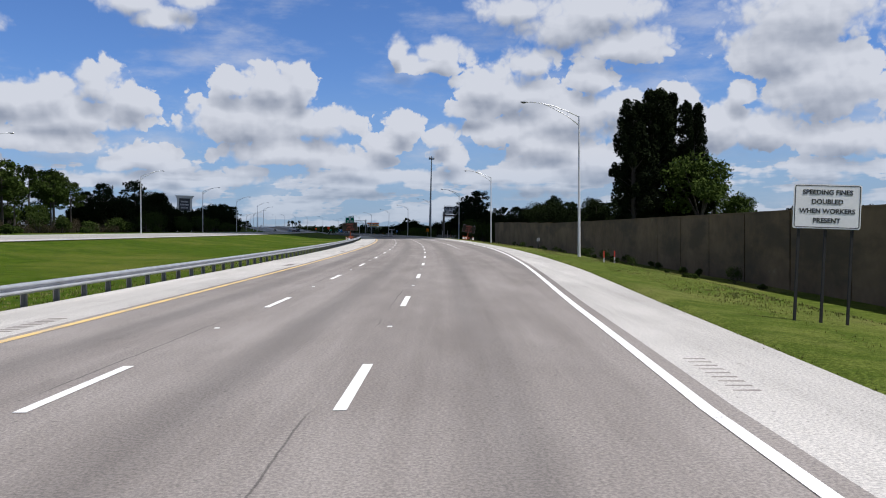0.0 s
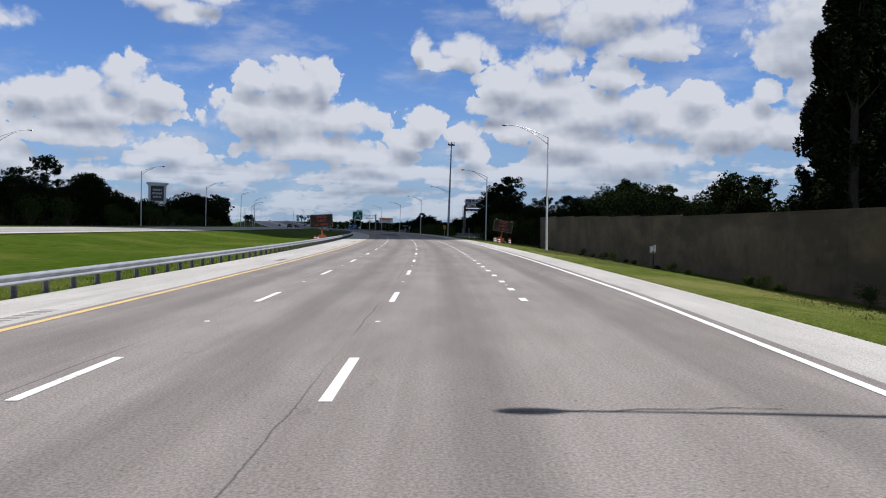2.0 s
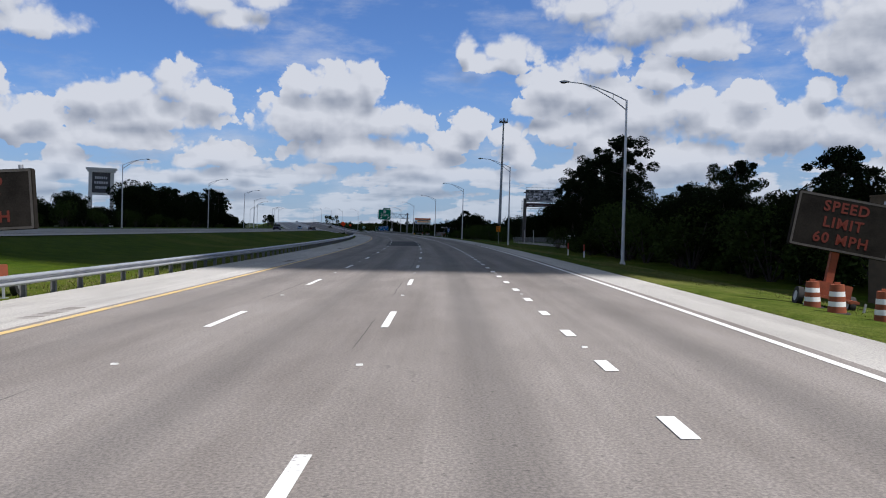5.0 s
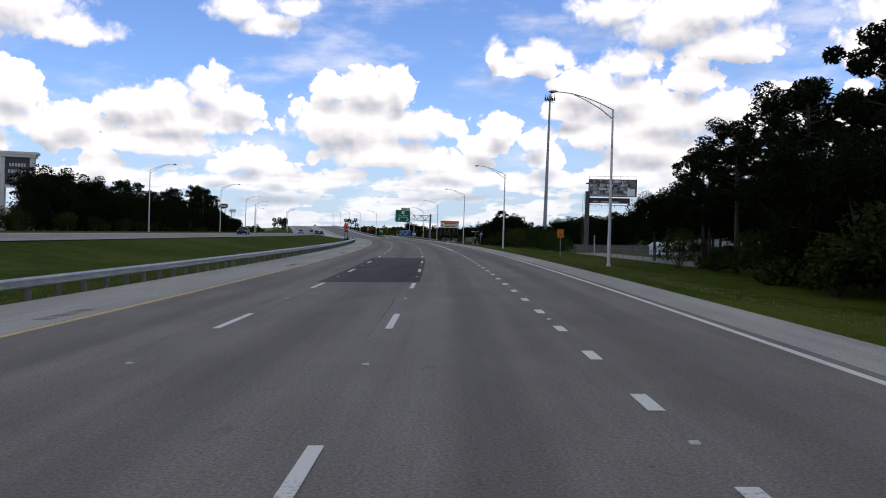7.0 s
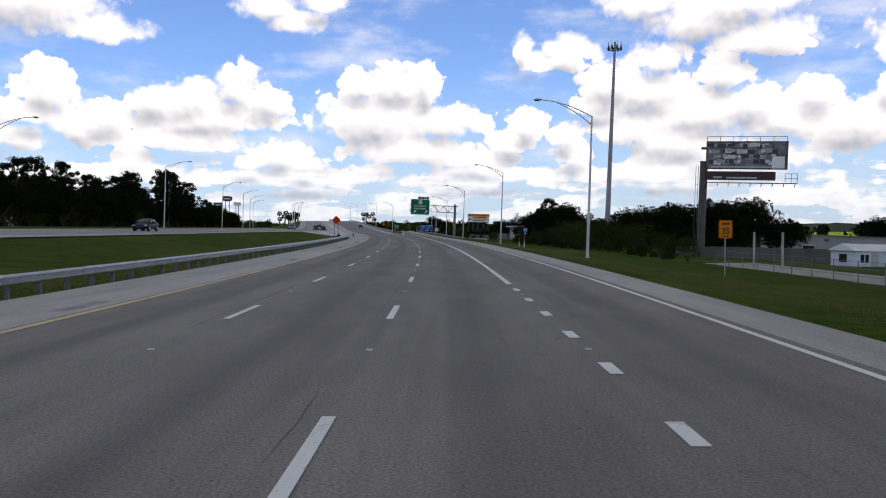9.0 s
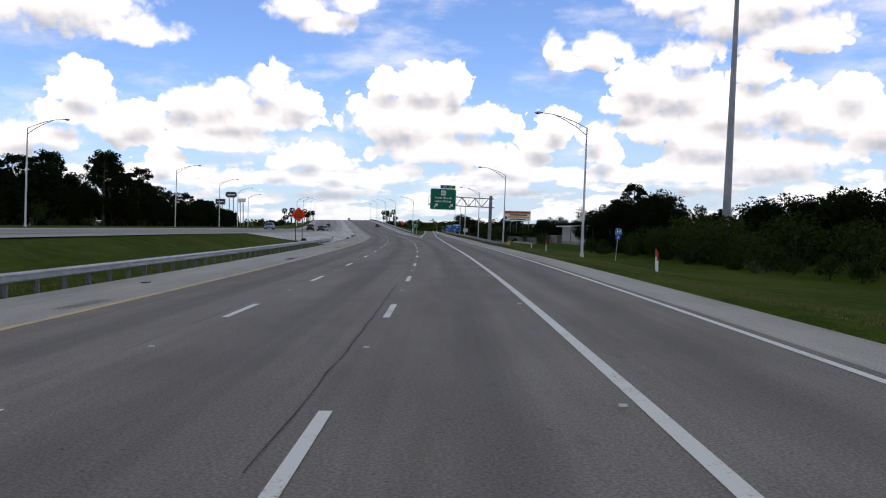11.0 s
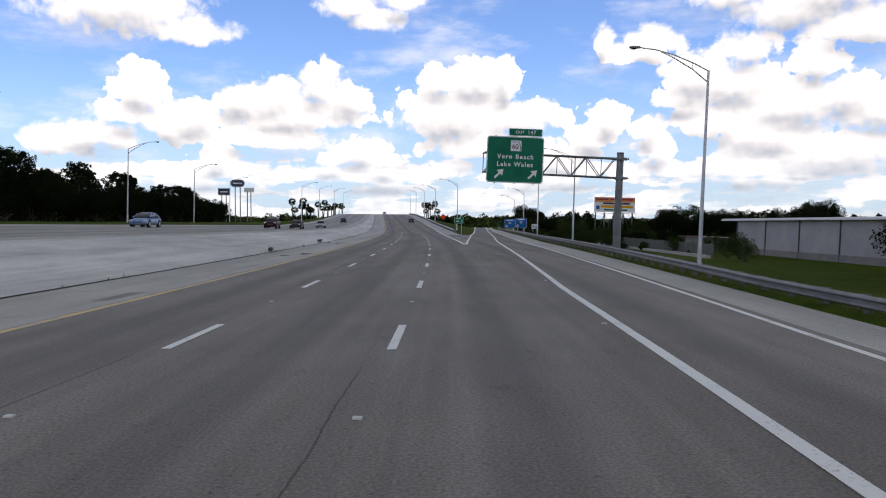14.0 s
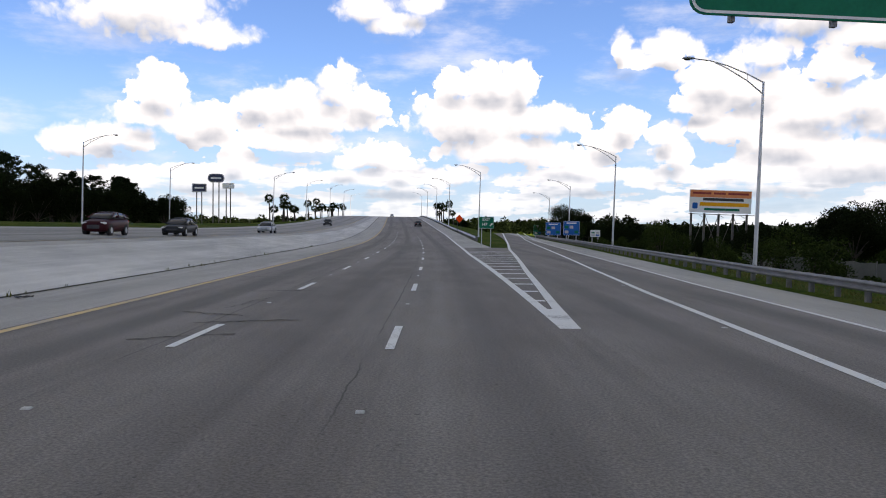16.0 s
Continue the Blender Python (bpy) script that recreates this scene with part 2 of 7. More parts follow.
def road_material(name, low, high, lanes=True, cracks=True):
    """Aged asphalt, laid out by the road's own map: u across and v along, in metres."""
    m = bpy.data.materials.new(name)
    m.use_nodes = True
    g = Graph(m.node_tree)
    b = m.node_tree.nodes["Principled BSDF"]
    uv = g.node("ShaderNodeUVMap").outputs[0]
    u, v, _ = g.parts(uv)
    broad = g.noise(g.scaled(uv, (0.35, 0.035, 1)), 1.0, 5.0)
    blotch = g.noise(g.scaled(uv, (0.8, 0.25, 1)), 1.0, 6.0)
    streak = g.noise(g.scaled(uv, (3.0, 0.03, 1)), 1.0, 4.0)
    stone = g.noise(uv, 26.0, 3.0, 0.75)
    f = g.math("ADD", g.math("MULTIPLY", broad, 0.5), g.math("MULTIPLY", blotch, 0.3))
    f = g.math("ADD", f, g.math("MULTIPLY", streak, 0.2))
    c = g.mix(g.ramp(f, 0.38, 0.62, smooth=False), low, high)
    if lanes:
        # oil strip in the middle of each lane, paler wheel paths beside it
        w = g.math("PINGPONG", g.math("SUBTRACT", u, 1.83), 1.829)
        strip = g.math("MULTIPLY", g.ramp(w, 0.1, 0.75, 1.0, 0.0), g.ramp(broad, 0.3, 0.65, 0.08, 0.40))
        c = g.mix(strip, c, (0.052, 0.05, 0.05))
    if cracks:
        wob = g.math("MULTIPLY", g.math("SUBTRACT", g.noise(g.scaled(uv, (0, 0.5, 1)), 1.0, 5.0), 0.5), 0.2)
        for at, wide in ((-0.32, 0.010), (-4.0, 0.012)):
            gap = g.math("ABSOLUTE", g.math("SUBTRACT", g.math("ADD", u, wob), at))
            line = g.math("MULTIPLY", g.ramp(gap, wide * 0.4, wide * 2.2, 0.6, 0.0), g.ramp(g.noise(g.scaled(uv, (0.2, 0.11, 1)), 1.0, 2.0), 0.46, 0.56))
            c = g.mix(line, c, (0.03, 0.03, 0.03))
    c = g.mix(g.ramp(stone, 0.34, 0.68, 0.0, 1.0), g.mix(1.0, c, (0.70, 0.70, 0.70), "MULTIPLY"), g.mix(1.0, c, (1.26, 1.25, 1.22), "MULTIPLY"))
    blot = g.math("MULTIPLY", g.ramp(g.noise(g.scaled(uv, (1.6, 0.7, 1)), 1.0, 6.0, 0.7), 0.60, 0.70, 0.0, 0.34), g.ramp(g.noise(g.scaled(uv, (0.12, 0.03, 1)), 1.0, 2.0), 0.45, 0.6))
    c = g.mix(blot, c, (0.05, 0.047, 0.044))
    pits = g.ramp(g.noise(uv, 9.0, 2.0), 0.66, 0.72, 0.0, 0.4)
    c = g.mix(pits, c, (0.03, 0.03, 0.03))
    g.put(b.inputs["Base Color"], c)
    b.inputs["Roughness"].default_value = 0.82
    b.inputs["Specular IOR Level"].default_value = 0.22
    n = g.node("ShaderNodeBump")
    n.inputs["Strength"].default_value, n.inputs["Distance"].default_value = 0.5, 0.01
    g.put(n.inputs["Height"], stone)
    g.put(b.inputs["Normal"], n.outputs[0])
    return m


def worn_paint(name, colour, under, amount=0.5):
    m = bpy.data.materials.new(name)
    m.use_nodes = True
    g = Graph(m.node_tree)
    b = m.node_tree.nodes["Principled BSDF"]
    p = g.node("ShaderNodeNewGeometry").outputs["Position"]
    wear = g.math("ADD", g.math("MULTIPLY", g.noise(p, 0.8, 4.0), 0.5), g.math("MULTIPLY", g.noise(p, 22.0, 4.0), 0.5))
    g.put(b.inputs["Base Color"], g.mix(g.ramp(wear, amount, amount + 0.16), colour, under))
    b.inputs["Roughness"].default_value = 0.6
    return m


def grass_material(name, a, b_, dry):
    m = bpy.data.materials.new(name)
    m.use_nodes = True
    g = Graph(m.node_tree)
    b = m.node_tree.nodes["Principled BSDF"]
    p = g.node("ShaderNodeNewGeometry").outputs["Position"]
    wide = g.noise(p, 0.07, 6.0, 0.6)
    mid = g.noise(p, 0.9, 5.0, 0.65)
    blade = g.noise(p, 14.0, 3.0, 0.7)
    c = g.mix(g.ramp(mid, 0.35, 0.65), a, b_)
    c = g.mix(g.ramp(wide, 0.45, 0.66, 0.0, 0.75), c, dry)
    c = g.mix(g.ramp(blade, 0.3, 0.7), g.mix(1.0, c, (0.55, 0.6, 0.5), "MULTIPLY"), g.mix(1.0, c, (1.3, 1.3, 1.2), "MULTIPLY"))
    g.put(b.inputs["Base Color"], c)
    b.inputs["Roughness"].default_value = 0.9
    b.inputs["Specular IOR Level"].default_value = 0.02
    n = g.node("ShaderNodeBump")
    n.inputs["Strength"].default_value, n.inputs["Distance"].default_value = 1.0, 0.12
    g.put(n.inputs["Height"], g.math("ADD", g.math("MULTIPLY", mid, 1.0), g.math("MULTIPLY", blade, 0.5)))
    g.put(b.inputs["Normal"], n.outputs[0])
    return m


def leaf_material(name, low, high):
    m = bpy.data.materials.new(name)
    m.use_nodes = True
    g = Graph(m.node_tree)
    b = m.node_tree.nodes["Principled BSDF"]
    geo = g.node("ShaderNodeNewGeometry")
    tint = g.node("ShaderNodeObjectInfo").outputs["Random"]
    f = g.math("ADD", g.math("MULTIPLY", geo.outputs["Random Per Island"], 0.7), g.math("MULTIPLY", tint, 0.3))
    g.put(b.inputs["Base Color"], g.mix(f, low, high))
    b.inputs["Roughness"].default_value = 0.9
    b.inputs["Specular IOR Level"].default_value = 0.02
    return m


def glow(name, colour, power):
    m = bpy.data.materials.new(name)
    m.use_nodes = True
    b = m.node_tree.nodes["Principled BSDF"]
    b.inputs["Base Color"].default_value = (*[c * 0.08 for c in colour], 1)
    b.inputs["Emission Color"].default_value, b.inputs["Emission Strength"].default_value = (*colour, 1), power
    return m


ASPHALT = road_material("aged_asphalt", (0.168, 0.151, 0.141), (0.268, 0.246, 0.233))
ASPHALT_DARK = road_material("newer_asphalt", (0.036, 0.036, 0.039), (0.086, 0.086, 0.089), cracks=False)
SHOULDER = road_material("pale_shoulder_pavement", (0.33, 0.32, 0.305), (0.50, 0.485, 0.465), lanes=False, cracks=False)
PALE_ASPHALT = road_material("bleached_asphalt", (0.26, 0.255, 0.245), (0.36, 0.35, 0.335), cracks=False)
MEDIAN_SLAB = road_material("stained_pale_concrete", (0.40, 0.40, 0.395), (0.70, 0.69, 0.68), lanes=False, cracks=False)
CONCRETE = material("concrete", (0.30, 0.30, 0.29), (0.44, 0.43, 0.41), 0.4, 0.85, 0.3)
WHITE_PAINT = worn_paint("white_road_paint", (0.76, 0.76, 0.745), (0.32, 0.31, 0.30), 0.525)
YELLOW_PAINT = worn_paint("yellow_road_paint", (0.66, 0.46, 0.17), (0.36, 0.31, 0.24), 0.47)
GRASS = grass_material("grass", (0.032, 0.060, 0.005), (0.060, 0.092, 0.008), (0.104, 0.112, 0.023))
VERGE_GRASS = grass_material("dry_verge_grass", (0.058, 0.084, 0.014), (0.098, 0.120, 0.026), (0.175, 0.165, 0.062))
GALVANISED = material("galvanised_steel", (0.33, 0.35, 0.38), (0.48, 0.50, 0.53), 1.5, 0.36, 0.04, 0.4)
WEATHERED_WOOD = material("weathered_wood", (0.11, 0.095, 0.08), (0.22, 0.19, 0.16), 2.0, 0.9, 0.4, stretch=(6, 6, 1))
DULL_STEEL = material("dull_galvanised_steel", (0.15, 0.155, 0.16), (0.25, 0.255, 0.26), 1.5, 0.62, 0.05, 0.3)
ALUMINIUM = material("brushed_aluminium", (0.50, 0.51, 0.52), (0.62, 0.63, 0.64), 1.0, 0.45, 0.0, 0.35)
WALL_PANEL = stained("tan_precast_concrete", (0.066, 0.047, 0.027), (0.145, 0.104, 0.060), 0.22, 0.92, 0.5, 1.6)
BARK = material("bark", (0.025, 0.02, 0.016), (0.06, 0.05, 0.04), 3.0, 0.95, 0.6, stretch=(1, 1, 0.25))
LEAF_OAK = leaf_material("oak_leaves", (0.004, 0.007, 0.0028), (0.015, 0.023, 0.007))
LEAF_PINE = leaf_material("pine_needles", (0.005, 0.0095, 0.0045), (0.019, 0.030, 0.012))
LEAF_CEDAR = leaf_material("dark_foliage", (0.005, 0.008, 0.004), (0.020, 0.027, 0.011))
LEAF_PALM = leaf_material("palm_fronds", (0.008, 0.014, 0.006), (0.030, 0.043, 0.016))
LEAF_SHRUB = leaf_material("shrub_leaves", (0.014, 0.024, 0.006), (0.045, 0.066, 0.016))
# lit copy of the leaf colours: the sunlight is put into the green
LEAF_BRIGHT = leaf_material("sunlit_leaves", (0.020, 0.036, 0.007), (0.062, 0.088, 0.020))
LEAF_DRY = leaf_material("dry_brush", (0.022, 0.020, 0.012), (0.060, 0.050, 0.031))
GRASS_BLADE = leaf_material("grass_blades", (0.075, 0.092, 0.022), (0.20, 0.19, 0.075))
BLACK_STEEL = material("dark_painted_steel", (0.02, 0.02, 0.022), (0.045, 0.045, 0.048), 2.0, 0.5, 0.0)
DARK_STEEL = material("weathered_dark_steel", (0.06, 0.055, 0.05), (0.11, 0.10, 0.09), 2.0, 0.6, 0.1, 0.3)
SIGN_WHITE = material("white_sign_sheeting", (0.72, 0.73, 0.72), (0.82, 0.82, 0.81), 1.5, 0.5)
SIGN_BLACK = material("black_sign_legend", (0.012, 0.012, 0.012), (0.03, 0.03, 0.03), 2.0, 0.5)
SIGN_GREEN = material("green_sign_sheeting", (0.002, 0.13, 0.072), (0.005, 0.18, 0.10), 0.8, 0.6, spec=0.12)
SIGN_BLUE = material("blue_sign_sheeting", (0.01, 0.10, 0.36), (0.02, 0.14, 0.45), 0.8, 0.6, spec=0.12)
SIGN_ORANGE = material("orange_sign_sheeting", (0.90, 0.055, 0.004), (0.98, 0.08, 0.006), 1.2, 0.6, spec=0.1)
SIGN_YELLOW = material("amber_sign_sheeting", (0.78, 0.34, 0.01), (0.88, 0.42, 0.02), 1.2, 0.6, spec=0.12)
POSTER = material("greyscale_poster", (0.02, 0.02, 0.022), (0.24, 0.245, 0.25), 0.5, 0.6, fine=3.0)
SIGN_AMBER = material("amber_orange_sheeting", (0.72, 0.20, 0.006), (0.82, 0.26, 0.01), 1.2, 0.6, spec=0.12)
BOARD_FACE = material("matt_black_board", (0.012, 0.011, 0.010), (0.028, 0.025, 0.022), 1.5, 0.95, spec=0.05)
SIGN_BACK = material("bare_aluminium_back", (0.38, 0.39, 0.40), (0.5, 0.5, 0.51), 1.0, 0.5, 0.0, 0.6)
LED = glow("amber_led", (1.0, 0.13, 0.05), 0.022)
FADED_ORANGE = material("faded_orange_paint", (0.17, 0.045, 0.018), (0.30, 0.075, 0.03), 2.0, 0.8)
POST_GREY = material("weathered_steel_post", (0.13, 0.13, 0.13), (0.22, 0.22, 0.22), 3.0, 0.7, 0.1, 0.3)
JOINT = material("dirty_joint", (0.03, 0.03, 0.026), (0.07, 0.07, 0.055), 1.0, 0.95)
WHITE_WALL = material("white_siding", (0.46, 0.56, 0.64), (0.60, 0.69, 0.76), 0.5, 0.7)
GREY_WALL = material("grey_metal_siding", (0.255, 0.258, 0.262), (0.345, 0.348, 0.352), 0.4, 0.6)
DULL_WALL = material("weathered_block_wall", (0.15, 0.15, 0.145), (0.23, 0.225, 0.215), 0.4, 0.8, 0.2)
RUSTY_ROOF = material("rusty_roof_sheet", (0.10, 0.055, 0.045), (0.19, 0.10, 0.085), 0.6, 0.8, 0.1)
ROOF_PALE = material("pale_metal_roof", (0.62, 0.63, 0.63), (0.75, 0.75, 0.75), 0.4, 0.5)
DARK_GLASS = material("dark_glass", (0.012, 0.014, 0.016), (0.03, 0.033, 0.036), 1.0, 0.12)
TYRE = material("tyre_rubber", (0.012, 0.012, 0.012), (0.025, 0.025, 0.025), 4.0, 0.9)
MARKER_BODY = material("ceramic_marker", (0.42, 0.42, 0.41), (0.62, 0.62, 0.60), 5.0, 0.5)
RED_REFLECT = material("red_lens", (0.34, 0.03, 0.015), (0.48, 0.045, 0.02), 3.0, 0.4)
DIRT = material("bare_sandy_dirt", (0.26, 0.245, 0.22), (0.40, 0.38, 0.345), 0.5, 0.95, 0.5)

# ---- the road's line: stations along it, offsets to the right of the lane line beside the camera's lane ----
BEND = [(-300, 0.000665), (-60, 0.000665), (43, 0.000574), (146, 0.000578), (249, 0.000613), (351, 0.000668), (454, 0.000498),
        (557, 0.0004), (660, 0.0001), (800, 0.0)]
_S = np.arange(-300.0, 1601.0, 1.0)
_k = np.interp(_S, [b[0] for b in BEND], [b[1] for b in BEND])
_T = np.concatenate([[0.0], np.cumsum((_k[1:] + _k[:-1]) / 2)])
_T -= np.interp(0.0, _S, _T)
_m = (_T[1:] + _T[:-1]) / 2
_X = np.concatenate([[0.0], np.cumsum(-np.sin(_m))])
_Y = np.concatenate([[0.0], np.cumsum(np.cos(_m))])
_X -= np.interp(0.0, _S, _X)
_Y -= np.interp(0.0, _S, _Y)


def heading(s):
    return float(np.interp(s, _S, _T))


def at(s, o, z=0.0):
    """The place at station s, offset o to the right, height z."""
    t = heading(s)
    return Vector((float(np.interp(s, _S, _X)) + o * math.cos(t), float(np.interp(s, _S, _Y)) + o * math.sin(t), z))


def stand(s, o, z=0.0, turn=0.0):
    """The pose of a thing whose front (-y) faces back along the road."""
    p = at(s, o, z)
    return pose(p.x, p.y, p.z, 0, 0, math.degrees(heading(s)) + turn)


def bits(*pairs):
    xs, ys = [p[0] for p in pairs], [p[1] for p in pairs]
    return lambda s: float(np.interp(s, xs, ys))


def smooth(x):
    x = min(1.0, max(0.0, x))
    return x * x * (3 - 2 * x)


def rise(s):
    """The climb to the overpass."""
    return 7.6 * smooth((s - 560) / 350) - 7.6 * smooth((s - 1000) / 400)


YELLOW, LEFT_LINE, RAIL_LEFT = -7.42, -3.66, -11.45
rail_o = bits((-40, -10.7), (74, -10.75), (134, -11.1), (200, -11.33), (285, -11.45), (393, -11.58), (435, -11.48))
yellow_o = bits((0, -7.27), (120, -7.2), (215, -7.42), (285, -7.36), (385, -7.52), (445, -7.38))
edge_line = bits((-40, 4.0), (0, 4.15), (14, 4.67), (35, 5.8), (55, 6.65), (75, 7.22), (385, 7.25), (426, 7.5), (450, 8.4), (477, 9.5), (505, 10.6), (541, 13.2), (600, 18.4), (800, 41.6))
lane_add = bits((370, 3.66), (386, 3.74), (409, 3.92), (418, 4.12), (439, 4.58), (459, 5.5), (480, 6.5), (500, 7.6), (515, 8.8), (541, 11.2), (600, 17.0), (800, 40.2))
gore_left = bits((480, 3.4), (536, 3.56), (570, 4.3), (626, 5.6), (700, 6.0), (1600, 6.0))
gore_right = bits((491, 3.6), (497, 4.0), (512, 5.07), (550, 8.3), (600, 13.9), (800, 37.0))
right_edge = lambda s: edge_line(s) + bits((0, 2.4), (30, 2.6), (75, 2.1), (430, 2.05), (480, 2.3), (600, 3.2))(s)
opp_near = bits((-300, -46), (-100, -42), (65, -37), (175, -33), (320, -26.5), (430, -20), (480, -17.5), (600, -15.5), (700, -14), (900, -12.5))
opp_near_z = bits((0, 1.4), (400, 1.4), (480, 1.1), (560, 0.9), (700, 0.3), (900, 0.0))
opp_width = 16.5
opp_far_z = bits((0, 1.93), (480, 1.9), (560, 1.7), (700, 0.6), (900, 0.0))
PAST_LINE = bits((440, 0.34), (500, 0.12))   # asphalt beyond the white edge line
FORK = 556.0   # where the raised island between road and ramp begins


def part(name, mesh, mat, parent=None, label=""):
    if isinstance(mesh, bmesh.types.BMesh):
        me = bpy.data.meshes.new(name)
        mesh.to_mesh(me)
        mesh.free()
    else:
        me = mesh
    if mat is not None and not me.materials:
        me.materials.append(mat)
    ob = new(name, me)
    ob.parent = parent
    if label:
        ob["label"] = label
    return ob


def grid_mesh(name, rows, uvs=None):
    """A sheet from rows of places."""
    n, k = len(rows), len(rows[0])
    verts = [tuple(p) for r in rows for p in r]
    faces = [(i * k + j, i * k + j + 1, (i + 1) * k + j + 1, (i + 1) * k + j) for i in range(n - 1) for j in range(k - 1)]
    me = bpy.data.meshes.new(name)
    me.from_pydata(verts, [], faces)
    if uvs:
        flat = [c for r in uvs for c in r]
        layer = me.uv_layers.new(name="UVMap")
        loops = np.empty(len(me.loops), dtype=np.int32)
        me.loops.foreach_get("vertex_index", loops)
        layer.data.foreach_set("uv", np.array(flat, dtype=np.float32)[loops].ravel())
    return me


def strip(name, left, right, s0, s1, mat, height, step=4.0, cols=2, parent=None, label=""):
    """A band of road between two offsets; height(s, share across)."""
    fl = left if callable(left) else (lambda s: left)
    fr = right if callable(right) else (lambda s: right)
    n = max(2, int((s1 - s0) / step) + 1)
    rows, uvs = [], []
    for i in range(n):
        s = s0 + (s1 - s0) * i / (n - 1)
        a, b = fl(s), fr(s)
        rows.append([at(s, a + (b - a) * j / (cols - 1), height(s, j / (cols - 1))) for j in range(cols)])
        uvs.append([(a + (b - a) * j / (cols - 1), s) for j in range(cols)])
    return part(name, grid_mesh(name, rows, uvs), mat, parent, label)


def level(s, f):
    return rise(s)


def raised(h):
    return lambda s, f: rise(s) + h


def flat(h):
    return lambda s, f: h


# one sheet of ground to the horizon, shaped by banks and swales
def make_ground():
    rows = []
    for i in range(441):
        s = -250 + i * 4.0
        r = rise(s)
        n, w = opp_near(s), opp_width
        f = n - w
        nz, fz = opp_near_z(s), opp_far_z(s)
        mid = (n + RAIL_LEFT) / 2
        if s < FORK:
            right = [(RAIL_LEFT + 0.4, r - 0.08), (0.0, -0.08), (right_edge(s) - 1.2, -0.08), (right_edge(s) - 0.5, -0.08), (right_edge(s), -0.07)]
        else:
            e = gore_left(s) + 3.2
            right = [(RAIL_LEFT + 0.4, r - 0.08), (e, r - 0.08), (max(e + 0.3, gore_right(s) - 0.9), 0.02 if gore_right(s) > e + 1.5 else r - 0.1), (max(e + 0.5, gore_right(s)), -0.08), (right_edge(s), -0.07)]
        paved = s > 423
        k = smooth((s - 394) / 28)   # the swale runs out towards the paved median
        cols = [(-330, 0.5), (-140, 2.0), (f - 22, 2.2), (f - 8, 2.05 + 0.4 * r), (f - 1.2, fz + r - 0.05), (f, fz + r - 0.1), (n, nz + r - 0.1),
                (n + 2.2, ((nz - 0.12) * (1 - k) + (nz * 0.72 - 0.03) * k if not paved else nz * 0.7 - 0.35) + r), (mid, (0.22 * (1 - k) + (nz * 0.45 - 0.03) * k if not paved else nz * 0.45 - 0.35) + r), (RAIL_LEFT - 1.6, (-0.12 * (1 - k) + 0.03 * k if not paved else -0.25) + r)] + right
        q = right[-1][0]
        cols += [(q + 0.4, 0.02), (q + 2.0, -0.16), (q + 5.0, -0.45), (q + 8.5, -1.15), (q + 12, -1.35), (60 + max(0, q - 12), -2.15), (140 + max(0, q - 12), -3.7), (330, -5.0)]
        row = []
        for o, z in cols:
            bump = 0.0
            if o > q + 0.2 or (o < RAIL_LEFT - 1 and not paved and o > n + 1) or o < f - 2:
                bump = (0.09 if o > 0 or o < f else 0.09 * (1 - k)) * noise.noise(Vector((s * 0.09, o * 0.3, 0)))
            row.append(at(s, o, z + bump))
        rows.append(row)
    me = grid_mesh("ground", rows)
    bm = bmesh.new()
    bm.from_mesh(me)
    far = [bm.verts.new((-30 + 4300 * math.cos(a), 300 + 4300 * math.sin(a), -5.6)) for a in [i * math.tau / 64 for i in range(64)]]
    bm.faces.new(far)
    ob = part("ground", bm, GRASS)
    ob.data.materials.append(VERGE_GRASS)
    for i, p in enumerate(ob.data.polygons):
        p.use_smooth = True
        # the mown strip beside the outer shoulder is drier than the median
        if i < 22 * 109 and 13 <= i % 22 <= 18:
            p.material_index = 1
    return tagged(ob, "mown roadside grass with shallow swales and dry patches", "ground", kind="structure")


ground = make_ground()

road = tagged(strip("road", YELLOW - 0.18, lambda s: edge_line(s) + PAST_LINE(s), -240, FORK, ASPHALT, level, cols=5), "aged grey asphalt freeway with an oil strip in each lane", "road", kind="structure")
strip("road_climb", YELLOW - 0.18, lambda s: gore_left(s) + 0.15, FORK, 1400, ASPHALT, level, cols=4, parent=road)
tagged(strip("ramp", lambda s: gore_right(s) - 0.1, lambda s: edge_line(s) + 0.12, FORK, 800, ASPHALT, flat(-0.01), cols=4), "grey asphalt exit ramp bending away from the freeway", "road", kind="structure")
tagged(strip("shoulder_left", lambda s: max(RAIL_LEFT + 0.35, rail_o(s) + 0.1) if s < 436 else RAIL_LEFT + 0.35, YELLOW - 0.18, -240, 1400, SHOULDER, raised(0.0)), "pale weathered pavement of the inner shoulder", "road shoulder", kind="structure")
tagged(strip("shoulder_right", lambda s: edge_line(s) + PAST_LINE(s), right_edge, -240, 800, SHOULDER, lambda s, f: -0.03 * f, cols=3), "pale weathered pavement of the outer shoulder", "road shoulder", kind="structure")
tagged(strip("shoulder_climb", lambda s: gore_left(s) + 0.15, lambda s: gore_left(s) + 3.2, FORK, 1400, SHOULDER, level), "pale shoulder beside the climb to the overpass", "road shoulder", kind="structure")
opposite = tagged(strip("opposite_road", lambda s: opp_near(s) - opp_width, opp_near, -240, 1400, SHOULDER, lambda s, f: opp_far_z(s) + (opp_near_z(s) - opp_far_z(s)) * f + rise(s), cols=4), "pale carriageway for the opposite traffic, set higher behind the median", "road", kind="structure")
